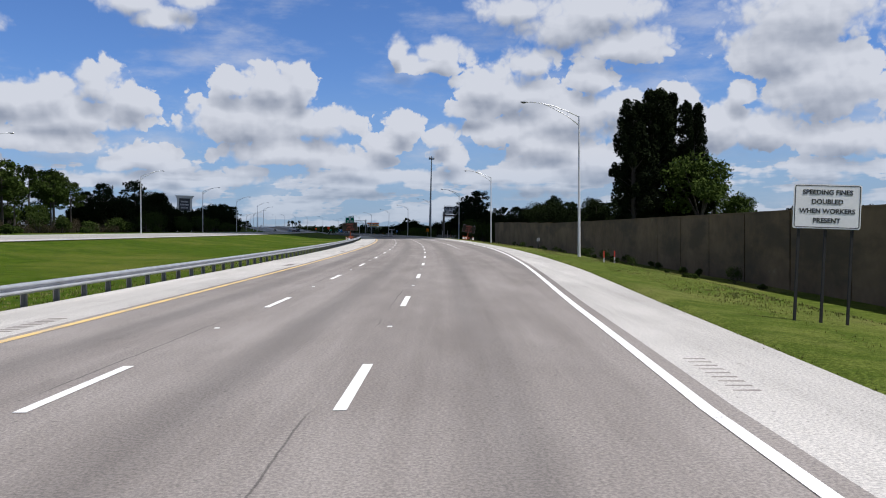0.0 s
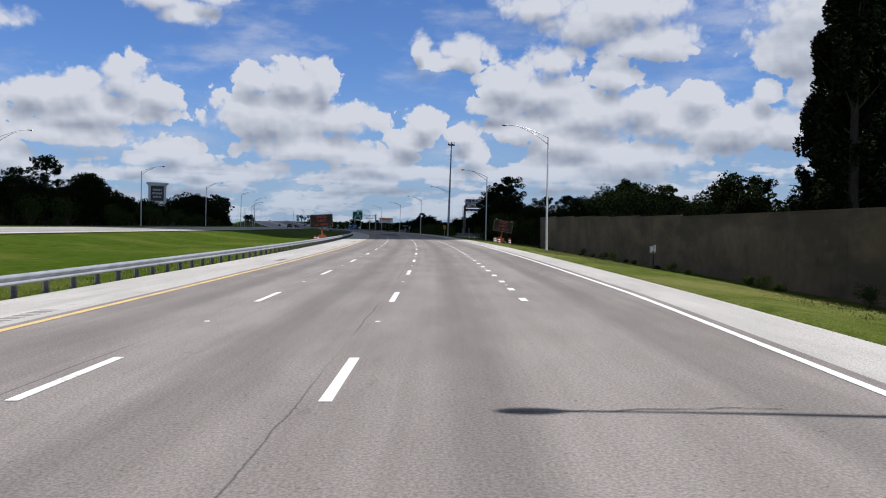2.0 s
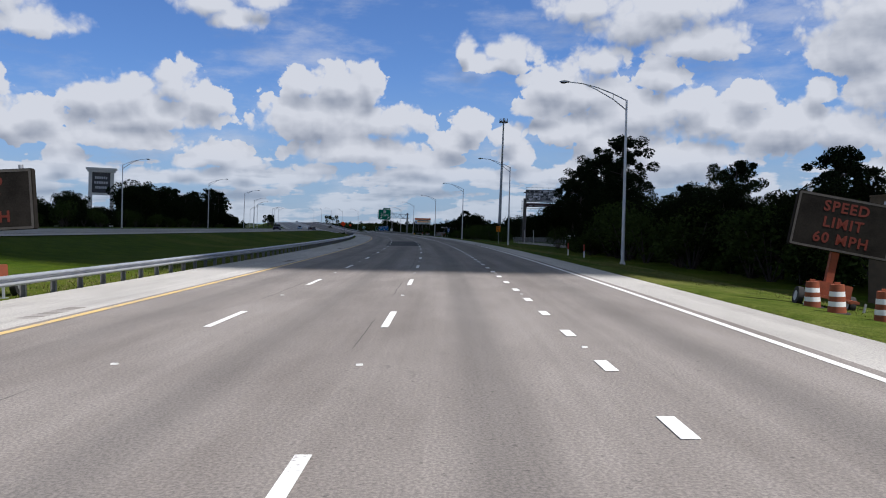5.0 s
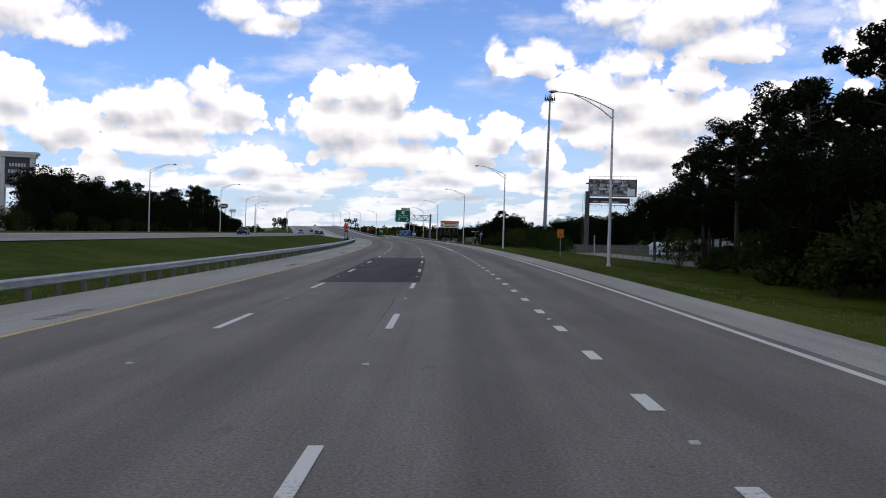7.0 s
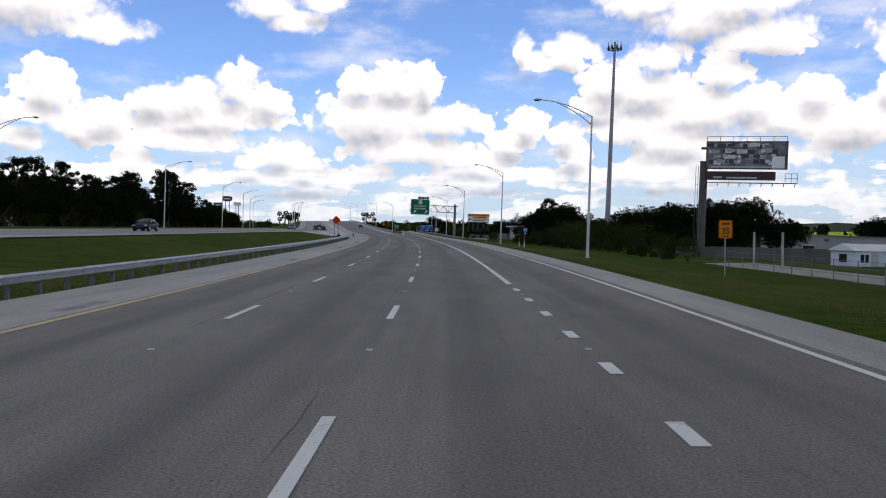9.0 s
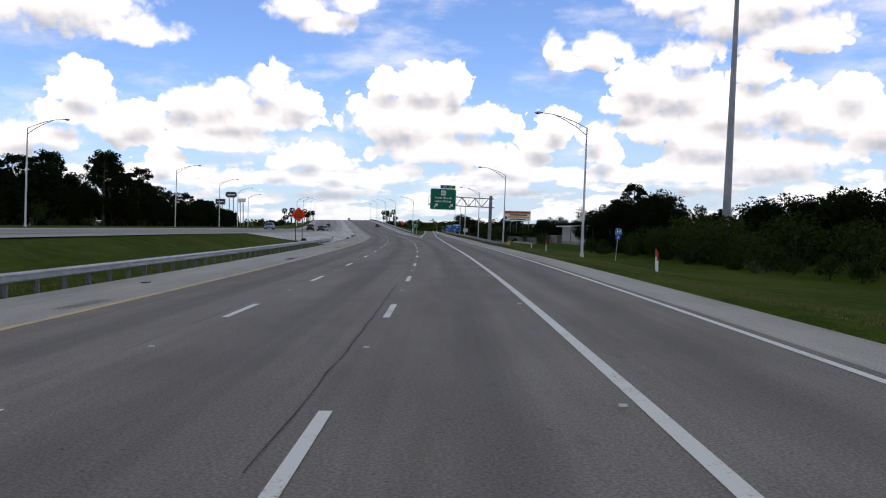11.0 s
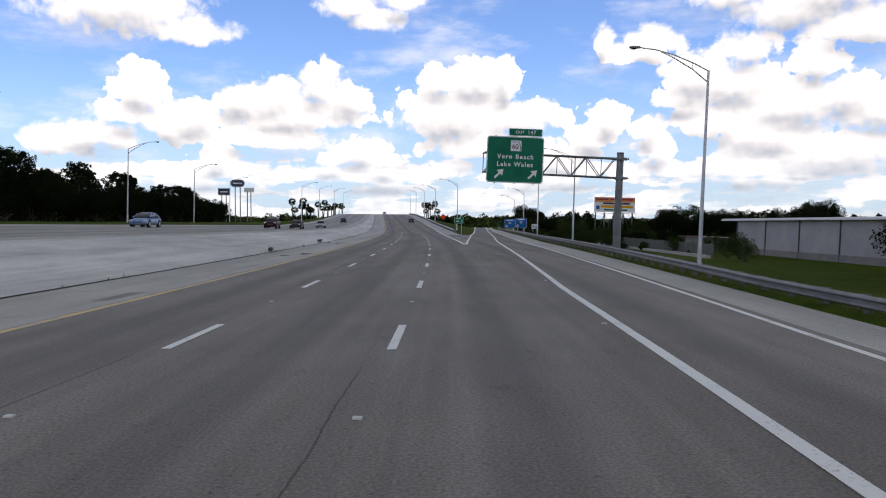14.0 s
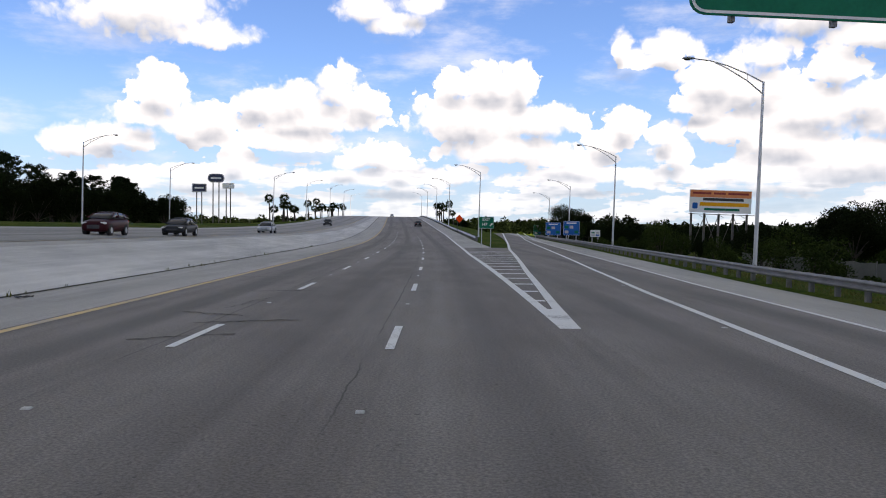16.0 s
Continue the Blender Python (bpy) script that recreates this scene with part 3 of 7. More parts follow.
strip("opposite_lanes", lambda s: opp_near(s) - opp_width + 2.6, lambda s: opp_near(s) - 2.4, -240, 1400, PALE_ASPHALT, lambda s, f: opp_far_z(s) + (opp_near_z(s) - opp_far_z(s)) * (0.157 + 0.697 * f) + rise(s) + 0.012, cols=3, parent=opposite)
tagged(strip("median_pavement", opp_near, RAIL_LEFT + 0.35, 420.5, 1400, MEDIAN_SLAB, lambda s, f: opp_near_z(s) * (1 - f) ** 1.15 + rise(s) + 0.015, cols=6), "paved concrete median between the two carriageways", "median", kind="structure")
strip('median_joint', RAIL_LEFT + 0.28, RAIL_LEFT + 0.42, 433, 1200, JOINT, raised(0.024), parent=bpy.data.objects['median_pavement'])
strip("asphalt_patch", -4.02, 0.2, 235.2, 267.0, ASPHALT_DARK, raised(0.006), cols=3, parent=road, label="darker rectangular asphalt repair")

# ---- road markings: thin paint, each piece its own ----
def line(name, where, wide, s0, s1, mat, h=0.008, step=4.0, label=""):
    f = where if callable(where) else (lambda s: where)
    return strip(name, lambda s: f(s) - wide / 2, lambda s: f(s) + wide / 2, s0, s1, mat, raised(h), step=step, parent=road, label=label)


line("yellow_edge_line", yellow_o, 0.22, -240, 1300, YELLOW_PAINT, label="worn yellow edge line")
line("white_edge_line", edge_line, 0.17, -240, 640, WHITE_PAINT, label="white edge line")
line("solid_lane_line", lane_add, 0.21, 291.5, 640, WHITE_PAINT, label="broad solid white line beside the exit lane")
line("gore_line", gore_left, 0.26, 490.6, 760, WHITE_PAINT)
line("gore_line", gore_right, 0.26, 490.6, 640, WHITE_PAINT, 0.0105)
line("white_edge_line", lambda s: gore_left(s) , 0.17, 760, 1300, WHITE_PAINT)
for i in range(1, 16):
    s = 493.5 + i * 3.3
    a, b = gore_left(s) + 0.13, gore_right(s - 0.5) - 0.13
    if b - a > 0.1:
        strip("gore_bar", a, b, s - 0.22, s + 0.22, WHITE_PAINT, raised(0.008), parent=road)
strip("gore_nose", gore_left, gore_right, 490.6, 494.5, WHITE_PAINT, raised(0.006), step=0.5, parent=road)


def crack(s0, o0, s1, o1, wide, seed, mat):
    """An open crack as a thin wandering band."""
    rng = random.Random(seed)
    n = 24
    rows, w = [], 0.0
    for i in range(n + 1):
        f = i / n
        w = w * 0.7 + rng.uniform(-1, 1) * min(0.08, wide * 1.6)
        s, o = s0 + (s1 - s0) * f, o0 + (o1 - o0) * f
        ds, do = (w, 0) if abs(o1 - o0) > abs(s1 - s0) else (0, w)
        k = wide * rng.uniform(0.3, 1.0) / 2
        es, eo = (k, 0) if ds or not do else (0, k)
        rows.append([at(s + ds - es, o + do - eo, 0.011), at(s + ds + es, o + do + eo, 0.011)])
    return part("crack", grid_mesh("crack", rows), mat, road, "dark open crack")


for i, c in enumerate(((476.5, 0.1, 476.7, 3.4, 0.13), (494, -4.4, 497, -4.0, 0.05), (496, -4.1, 495.4, -3.4, 0.05), (488.5, -4.7, 489.3, -3.0, 0.13), (491, -4.3, 491.6, -2.2, 0.13), (493, -5.2, 492.4, -3.6, 0.13), (499, -5.0, 499.6, -3.1, 0.13), (503, -6.2, 502.5, -4.4, 0.06), (506, -7.0, 506.4, -5.2, 0.06), (440, -4.0, 462, -4.05, 0.03), (330, -0.35, 352, -0.33, 0.025), (36, -4.0, 60, -4.02, 0.03), (138, 4.0, 134.5, 8.9, 0.025), (60.5, 2.1, 60.7, 5.2, 0.03), (138, 3.1, 138.1, 4.0, 0.05), (31, 3.78, 44.5, 3.9, 0.016), (392, -10.2, 393, -8.0, 0.05), (398, -11.0, 398.6, -8.4, 0.05), (430, -10.6, 431, -8.2, 0.06), (437, -10.9, 437.5, -8.6, 0.06), (445, -10.4, 446, -8.0, 0.05), (452, -10.8, 452.4, -8.8, 0.06))):
    crack(*c, i, JOINT)
for o, mat, lab in ((-2.5, YELLOW_PAINT, "yellow edge line"), (-opp_width + 2.7, WHITE_PAINT, "white edge line")):
    strip("edge_line", lambda s: opp_near(s) + o - 0.08, lambda s: opp_near(s) + o + 0.08, -100, 1000, mat, lambda s, f: opp_far_z(s) + (opp_near_z(s) - opp_far_z(s)) * (1 + o / opp_width) + rise(s) + 0.025, parent=opposite, label=lab)


def dash_mesh(length, wide):
    bm = bmesh.new()
    bmesh.ops.create_grid(bm, x_segments=1, y_segments=4, size=0.5)
    for v in bm.verts:
        v.co.x, v.co.y = v.co.x * wide, v.co.y * length
    top = bmesh.ops.extrude_face_region(bm, geom=bm.faces[:])
    for v in [e for e in top["geom"] if isinstance(e, bmesh.types.BMVert)]:
        v.co.z += 0.006
    me = bpy.data.meshes.new("lane_dash")
    bm.to_mesh(me)
    bm.free()
    me.materials.append(WHITE_PAINT)
    return me


def marker_mesh():
    bm = bmesh.new()
    bmesh.ops.create_cube(bm, size=1.0)
    for v in bm.verts:
        k = 0.62 if v.co.z > 0 else 1.0
        v.co = Vector((v.co.x * 0.105 * (0.9 if v.co.z > 0 else 1), v.co.y * 0.10 * k, (v.co.z + 0.5) * 0.02))
    me = bpy.data.meshes.new("road_marker")
    bm.to_mesh(me)
    bm.free()
    me.materials.append(MARKER_BODY)
    return me


def lay(name, me, s, o, h):
    ob = part(name, me, None, road)
    ob.matrix_basis = stand(s, o, rise(s) + h)
    return ob


DASH, DOT, STUD = dash_mesh(3.05, 0.155), dash_mesh(0.92, 0.2), marker_mesh()
for k in range(-4, 80):
    s = 12.192 * k
    for o in (0.0, LEFT_LINE):
        lay("lane_dash", DASH, s + 1.52, o, 0.007)
        if k % 1 == 0 and s < 620:
            lay("road_marker", STUD, s + 7.7, o - 0.02, 0.005)
for k in range(0, 62):
    s = 73.9 + 3.643 * k
    if s < 290:
        lay("lane_dot", DOT, s, 3.66, 0.007)
        if k % 3 == 1:
            lay("road_marker", STUD, s + 1.8, 3.66, 0.005)
for k in range(0, 20):
    lay("road_marker", STUD, 296 + 12.19 * k, lane_add(296 + 12.19 * k) - 0.28, 0.005)

# grooves and joints of the shoulders
shoulder_r, shoulder_l = bpy.data.objects["shoulder_right"], bpy.data.objects["shoulder_left"]
strip("shoulder_joint", lambda s: edge_line(s) + 0.52, lambda s: edge_line(s) + 0.55, 190, 425, JOINT, lambda s, f: -0.004, parent=shoulder_r)
RUMBLE = bmesh.new()
bmesh.ops.create_cube(RUMBLE, size=1.0)
for v in RUMBLE.verts:
    v.co = Vector((v.co.x * (0.42 if v.co.z > 0 else 0.46), v.co.y * (0.06 if v.co.z > 0 else 0.10), (v.co.z + 0.5) * 0.008))
_rumble = bpy.data.meshes.new("rumble_bar")
RUMBLE.to_mesh(_rumble)
RUMBLE.free()
_rumble.materials.append(ASPHALT)
for i in range(16):
    for k in range(9):
        s = 1.0 + i * 30.5 + k * 0.3
        ob = part("rumble_bar", _rumble, None, shoulder_l)
        ob.matrix_basis = stand(s + 6.5, YELLOW - 0.75, 0.003)
        if i == 0:
            ob = part("rumble_bar", _rumble, None, shoulder_r)
            ob.matrix_basis = stand(s, edge_line(s) + 0.75, -0.012)

# ---- W-beam guard rails ----
def rail_beam(s0, s1, where, z=0.0, ridges=2):
    """The corrugated beam as one bent sheet with thickness; three ridges for the taller end section."""
    prof = [(0.0, 0.35), (0.03, 0.365), (0.09, 0.405), (0.09, 0.435), (0.0, 0.49), (0.0, 0.53), (0.09, 0.585), (0.09, 0.615), (0.03, 0.655), (0.0, 0.67)]
    if ridges == 3:
        prof = [(0.0, 0.215), (0.03, 0.23), (0.09, 0.265), (0.09, 0.29), (0.0, 0.345), (0.0, 0.375), (0.09, 0.43), (0.09, 0.455), (0.0, 0.51), (0.0, 0.54), (0.09, 0.595), (0.09, 0.625), (0.03, 0.665), (0.0, 0.68)]
    back = [(y - 0.012, h) for y, h in reversed(prof)]
    ring = prof + back
    n = int((s1 - s0) / 2.0) + 1
    rows = []
    for i in range(n):
        s = s0 + (s1 - s0) * i / (n - 1)
        rows.append([at(s, where(s) + SIDE * y, rise(s) * CLIMB + LIFT(s) + h + z) for y, h in ring + ring[:1]])
    return grid_mesh("beam", rows)


def box(bm, x0, x1, y0, y1, z0, z1):
    r = bmesh.ops.create_cube(bm, size=1.0)["verts"]
    for v in r:
        v.co = Vector((x0 + (v.co.x + 0.5) * (x1 - x0), y0 + (v.co.y + 0.5) * (y1 - y0), z0 + (v.co.z + 0.5) * (z1 - z0)))
    return r


def mesh_of(name, bm, mat, smooth_faces=False):
    me = bpy.data.meshes.new(name)
    bm.to_mesh(me)
    bm.free()
    if mat:
        me.materials.append(mat)
    if smooth_faces:
        for p in me.polygons:
            p.use_smooth = True
    return me


def post_mesh(wood):
    bm = bmesh.new()
    if wood:
        box(bm, -0.075, 0.075, -0.09, 0.09, -0.3, 0.69)
    else:
        for x in (-0.08, 0.08):
            box(bm, x - 0.005, x + 0.005, -0.05, 0.05, -0.3, 0.65)
        box(bm, -0.08, 0.08, -0.004, 0.004, -0.3, 0.65)
    return mesh_of("post", bm, WEATHERED_WOOD if wood else POST_GREY)


def block_mesh():
    bm = bmesh.new()
    box(bm, -0.09, 0.09, -0.07, 0.07, 0.34, 0.66)
    return mesh_of("blockout", bm, POST_GREY)


POST_WOOD, POST_STEEL, BLOCK = post_mesh(True), post_mesh(False), block_mesh()


def guard_rail(name, label, s0, s1, where, side, climb=1.0, spacing=1.905, steel=None, lift=lambda s: 0.0):
    global SIDE, CLIMB, LIFT
    SIDE, CLIMB, LIFT = side, climb, lift
    thing = tagged(new(name), label, "guard rail", kind="structure")
    part("beam", rail_beam(s0, s1, where), steel or GALVANISED, thing)
    k = 0
    s = s0 + 0.3
    while s < s1 and k < 290:
        t = math.degrees(heading(s))
        p = at(s, where(s) - side * 0.26, rise(s) * climb + lift(s))
        ob = part("post", POST_STEEL, None, thing)
        ob.matrix_basis = pose(p.x, p.y, p.z, 0, 0, t)
        p = at(s, where(s) - side * 0.1, rise(s) * climb + lift(s))
        ob = part("blockout", BLOCK, None, thing)
        ob.matrix_basis = pose(p.x, p.y, p.z, 0, 0, t)
        s += spacing
        k += 1
    return thing


RAIL_RIGHT = lambda s: right_edge(s) + bits((416, 2.2), (424, 1.3), (438, 0.4), (600, 0.3))(s)
RAIL_DROP = bits((417, -0.40), (430, -0.28), (446, -0.15), (470, -0.05), (500, 0.0))
left_rail = guard_rail("guardrail_left", "galvanised W-beam guard rail along the median shoulder", -40, 421, rail_o, 1.0)
part("end_beam", rail_beam(420.5, 434.5, lambda s: rail_o(s) + 0.012, 0.05, 3), GALVANISED, left_rail, "taller triple-ridged end section")
for k in range(12):
    for nm, me, do in (("post", POST_WOOD, -0.26), ("blockout", BLOCK, -0.1)):
        p = at(422.0 + 1.05 * k, rail_o(428) + do, 0.0)
        ob = part(nm, me, None, left_rail)
        ob.matrix_basis = pose(p.x, p.y, p.z, 0, 0, math.degrees(heading(422.0)))
guard_rail("guardrail_right", "galvanised W-beam guard rail along the exit ramp", 419, 660, RAIL_RIGHT, -1.0, 0.0, steel=DULL_STEEL, lift=RAIL_DROP)
guard_rail("guardrail_island", "galvanised guard rail climbing beside the overpass approach", 590, 900, lambda s: gore_left(s) + 3.4, -1.0)

# ---- shared builders ----
def tube(bm, a, b, r0, r1, sides=10, caps=True):
    """A tapered rod from a to b."""
    a, b = Vector(a), Vector(b)
    q = (b - a).to_track_quat("Z", "Y").to_matrix()
    rings = []
    for c, r in ((a, r0), (b, r1)):
        rings.append([bm.verts.new(c + q @ Vector((r * math.cos(i * math.tau / sides), r * math.sin(i * math.tau / sides), 0))) for i in range(sides)])
    for i in range(sides):
        f = bm.faces.new((rings[0][i], rings[0][(i + 1) % sides], rings[1][(i + 1) % sides], rings[1][i]))
        f.smooth = True
    if caps:
        # the end discs have corners of their own, so that the shading stays round
        for ring in (rings[0][::-1], rings[1]):
            bm.faces.new([bm.verts.new(v.co) for v in ring])


def sweep(bm, points, radii, sides=8):
    """One connected bent rod through the points."""
    rings = []
    pts = [Vector(p) for p in points]
    for i, p in enumerate(pts):
        d = (pts[min(i + 1, len(pts) - 1)] - pts[max(i - 1, 0)]).normalized()
        q = d.to_track_quat("Z", "Y").to_matrix()
        r = radii[0] + (radii[1] - radii[0]) * i / (len(pts) - 1)
        rings.append([bm.verts.new(p + q @ Vector((r * math.cos(k * math.tau / sides), r * math.sin(k * math.tau / sides), 0))) for k in range(sides)])
    for a, b in zip(rings, rings[1:]):
        for k in range(sides):
            bm.faces.new((a[k], a[(k + 1) % sides], b[(k + 1) % sides], b[k])).smooth = True
    bm.faces.new(rings[0][::-1])
    bm.faces.new(rings[-1])


def rods(*segments, sides=8):
    bm = bmesh.new()
    for a, b, r in segments:
        tube(bm, a, b, r, r, sides)
    return bm


def boxes(*limits, bevel=0.0):
    bm = bmesh.new()
    for l in limits:
        box(bm, *l)
    if bevel:
        bmesh.ops.bevel(bm, geom=bm.edges[:], offset=bevel, segments=2, affect="EDGES")
    return bm


def plate(w, h, thick=0.02, corner=0.08, x=0.0, z=0.0, y=0.0, turn=0.0):
    """A flat sign blank with rounded corners, upright, its face towards -y."""
    bm = bmesh.new()
    pts = []
    for cx, cz, a0 in ((w / 2 - corner, h / 2 - corner, 0), (-w / 2 + corner, h / 2 - corner, 90), (-w / 2 + corner, -h / 2 + corner, 180), (w / 2 - corner, -h / 2 + corner, 270)):
        for k in range(5):
            a = radians(a0 + k * 22.5)
            pts.append((cx + corner * math.cos(a), cz + corner * math.sin(a)))
    c, s = math.cos(radians(turn)), math.sin(radians(turn))
    f = bm.faces.new([bm.verts.new((x + c * px - s * pz, y, z + s * px + c * pz)) for px, pz in pts])
    r = bmesh.ops.extrude_face_region(bm, geom=[f])
    for v in [e for e in r["geom"] if isinstance(e, bmesh.types.BMVert)]:
        v.co.y += thick
    bmesh.ops.recalc_face_normals(bm, faces=bm.faces[:])
    return bm


def border(w, h, wide, corner=0.08, x=0.0, z=0.0, y=0.0, inset=0.03, turn=0.0):
    """A raised thin border on a plate."""
    bm = bmesh.new()
    w, h = w - 2 * inset, h - 2 * inset
    rings = []
    for d in (0.0, wide):
        cc = max(0.005, corner - d)
        ring = []
        for cx, cz, a0 in ((w / 2 - d - cc, h / 2 - d - cc, 0), (-w / 2 + d + cc, h / 2 - d - cc, 90), (-w / 2 + d + cc, -h / 2 + d + cc, 180), (w / 2 - d - cc, -h / 2 + d + cc, 270)):
            for k in range(5):
                a = radians(a0 + k * 22.5)
                ring.append((cx + cc * math.cos(a), cz + cc * math.sin(a)))
        rings.append(ring)
    c, s = math.cos(radians(turn)), math.sin(radians(turn))
    vs = [[bm.verts.new((x + c * px - s * pz, y, z + s * px + c * pz)) for px, pz in ring] for ring in rings]
    n = len(vs[0])
    for i in range(n):
        bm.faces.new((vs[0][i], vs[0][(i + 1) % n], vs[1][(i + 1) % n], vs[1][i]))
    return bm


def letters_mesh(text, height, bold, spread):
    """Built-in letters as a mesh that starts at x = 0."""
    cu = bpy.data.curves.new("letters", "FONT")
    cu.body, cu.size, cu.align_x, cu.align_y, cu.offset, cu.space_character, cu.extrude = text, height / 0.72, "LEFT", "CENTER", bold, spread, 0.002
    cu.resolution_u = 3
    ob = bpy.data.objects.new("letters", cu)
    me = bpy.data.meshes.new_from_object(ob)
    bpy.data.objects.remove(ob)
    me.materials.clear()
    xs = [v.co.x for v in me.vertices]
    return me, min(xs), max(xs)


def lettering(text, height, mat, parent, x, z, y, bold=0.0, spread=1.0, name="lettering"):
    """A line of writing, upright, facing -y, centred on x and z; each word is a part."""
    _, a, b = letters_mesh(text, height, bold, spread)
    done, words = "", text.split(" ")
    for word in words:
        done += word
        right = letters_mesh(done, height, bold, spread)[2]
        me, w0, w1 = letters_mesh(word, height, bold, spread)
        me.materials.append(mat)
        p = part(name, me, None, parent)
        p.matrix_basis = pose(x - (a + b) / 2 + right - w1, y, z, 90, 0, 0)
        done += " "


def thing(name, label, category, group="", kind=""):
    return tagged(new(name), label, category, group, kind)


# ---- the sound wall ----
def tyre_scrap(seed, long):
    """A curled strip of tread."""
    rng = random.Random(seed)
    bm = bmesh.new()
    n, rows = 9, []
    for i in range(n + 1):
        x = long * (i / n - 0.5)
        w = 0.06 * (0.5 + rng.random()) * (1 - abs(2 * i / n - 1) ** 3 * 0.6)
        z = 0.02 + 0.05 * abs(math.sin(i * 0.9 + seed)) * rng.random()
        y = 0.05 * math.sin(i * 0.7 + seed)
        rows.append([bm.verts.new(c) for c in ((x, y - w, z - 0.012), (x, y + w, z), (x, y + w, z + 0.018), (x, y - w, z + 0.012))])
    for a, b in zip(rows, rows[1:]):
        for k in range(4):
            bm.faces.new((a[k], a[(k + 1) % 4], b[(k + 1) % 4], b[k]))
    bm.faces.new(rows[0])
    bm.faces.new(rows[-1][::-1])
    t = thing("tyre_scrap", "black curl of tyre tread lying on the shoulder", "tyre scrap", "tyre scraps on the shoulder")
    part("tread", bm, TYRE, t)
    return t


for i, (s, o, z, long) in enumerate(((374.4, -8.13, 0.0, 0.5), (462.7, -8.95, 0.0, 0.55), (497, -19.0, 0.55, 0.6), (352, -9.4, 0.0, 0.35), (466, -8.4, 0.0, 0.3), (496, -10.5, 0.0, 0.6), (491, -9.0, 0.0, 0.35))):
    tyre_scrap(i, long).matrix_basis = stand(s, o, z, 20 * i - 30)

WALL_BASE, WALL_TOP = -1.6, 3.55
sound_wall = thing("wall_right", "tall tan precast concrete sound wall with plain panels", "wall", kind="structure")
panel_bm = boxes((-2.985, 2.985, -0.09, 0.09, 0, WALL_TOP - WALL_BASE), bevel=0.012)
PANEL = mesh_of("panel", panel_bm, WALL_PANEL)
POST_W = mesh_of("wall_post", boxes((-0.13, 0.13, -0.06, 0.06, 0, WALL_TOP - WALL_BASE - 0.03)), WALL_PANEL)
CAP_W = mesh_of("coping", boxes((-3.04, 3.04, -0.12, 0.12, 0, 0.09), bevel=0.01), WALL_PANEL)
wall_o = bits((-80, 19.0), (60, 19.6), (178, 21.2))
for k in range(41):
    s = 175.6 - 6.1 * k
    t = math.degrees(heading(s)) + 90
    drop = round(0.72 * smooth((178 - s) / 80) / 0.12) * 0.12
    for nm, me, ds, do, z in (("panel", PANEL, 0, 0, WALL_BASE - drop), ("wall_post", POST_W, 3.05, 0.06, WALL_BASE - drop), ("coping", CAP_W, 0, 0, WALL_TOP - drop)):
        ob = part(nm, me, None, sound_wall)
        p = at(s + ds, wall_o(s) + do, z)
        ob.matrix_basis = pose(p.x, p.y, p.z, 0, 0, t)

for s in (154.25, 148.15, 142.05):
    drop = round(0.72 * smooth((178 - s) / 80) / 0.12) * 0.12
    ob = part("joint_strip", boxes((-0.07, 0.07, -0.006, 0.006, 0, WALL_TOP - WALL_BASE)), BLACK_STEEL, sound_wall, "open dark joint")
    p = at(s, wall_o(s) - 0.1, WALL_BASE - drop)
    ob.matrix_basis = pose(p.x, p.y, p.z, 0, 0, math.degrees(heading(s)) + 90)

# the road is banked to the inside of its bend; upright things lean against it by as much
bank = bits((60, 0.3), (134, 0.6), (200, 1.0), (330, 1.5), (440, 2.1), (495, 2.0), (530, 1.3), (600, 1.2))


def upright(s, o, z=0.0, turn=0.0):
    lean = bank(s) if abs(turn) < 90 else -bank(s)
    return stand(s, o, z, turn) @ pose(0, 0, 0, 0, lean, 0)


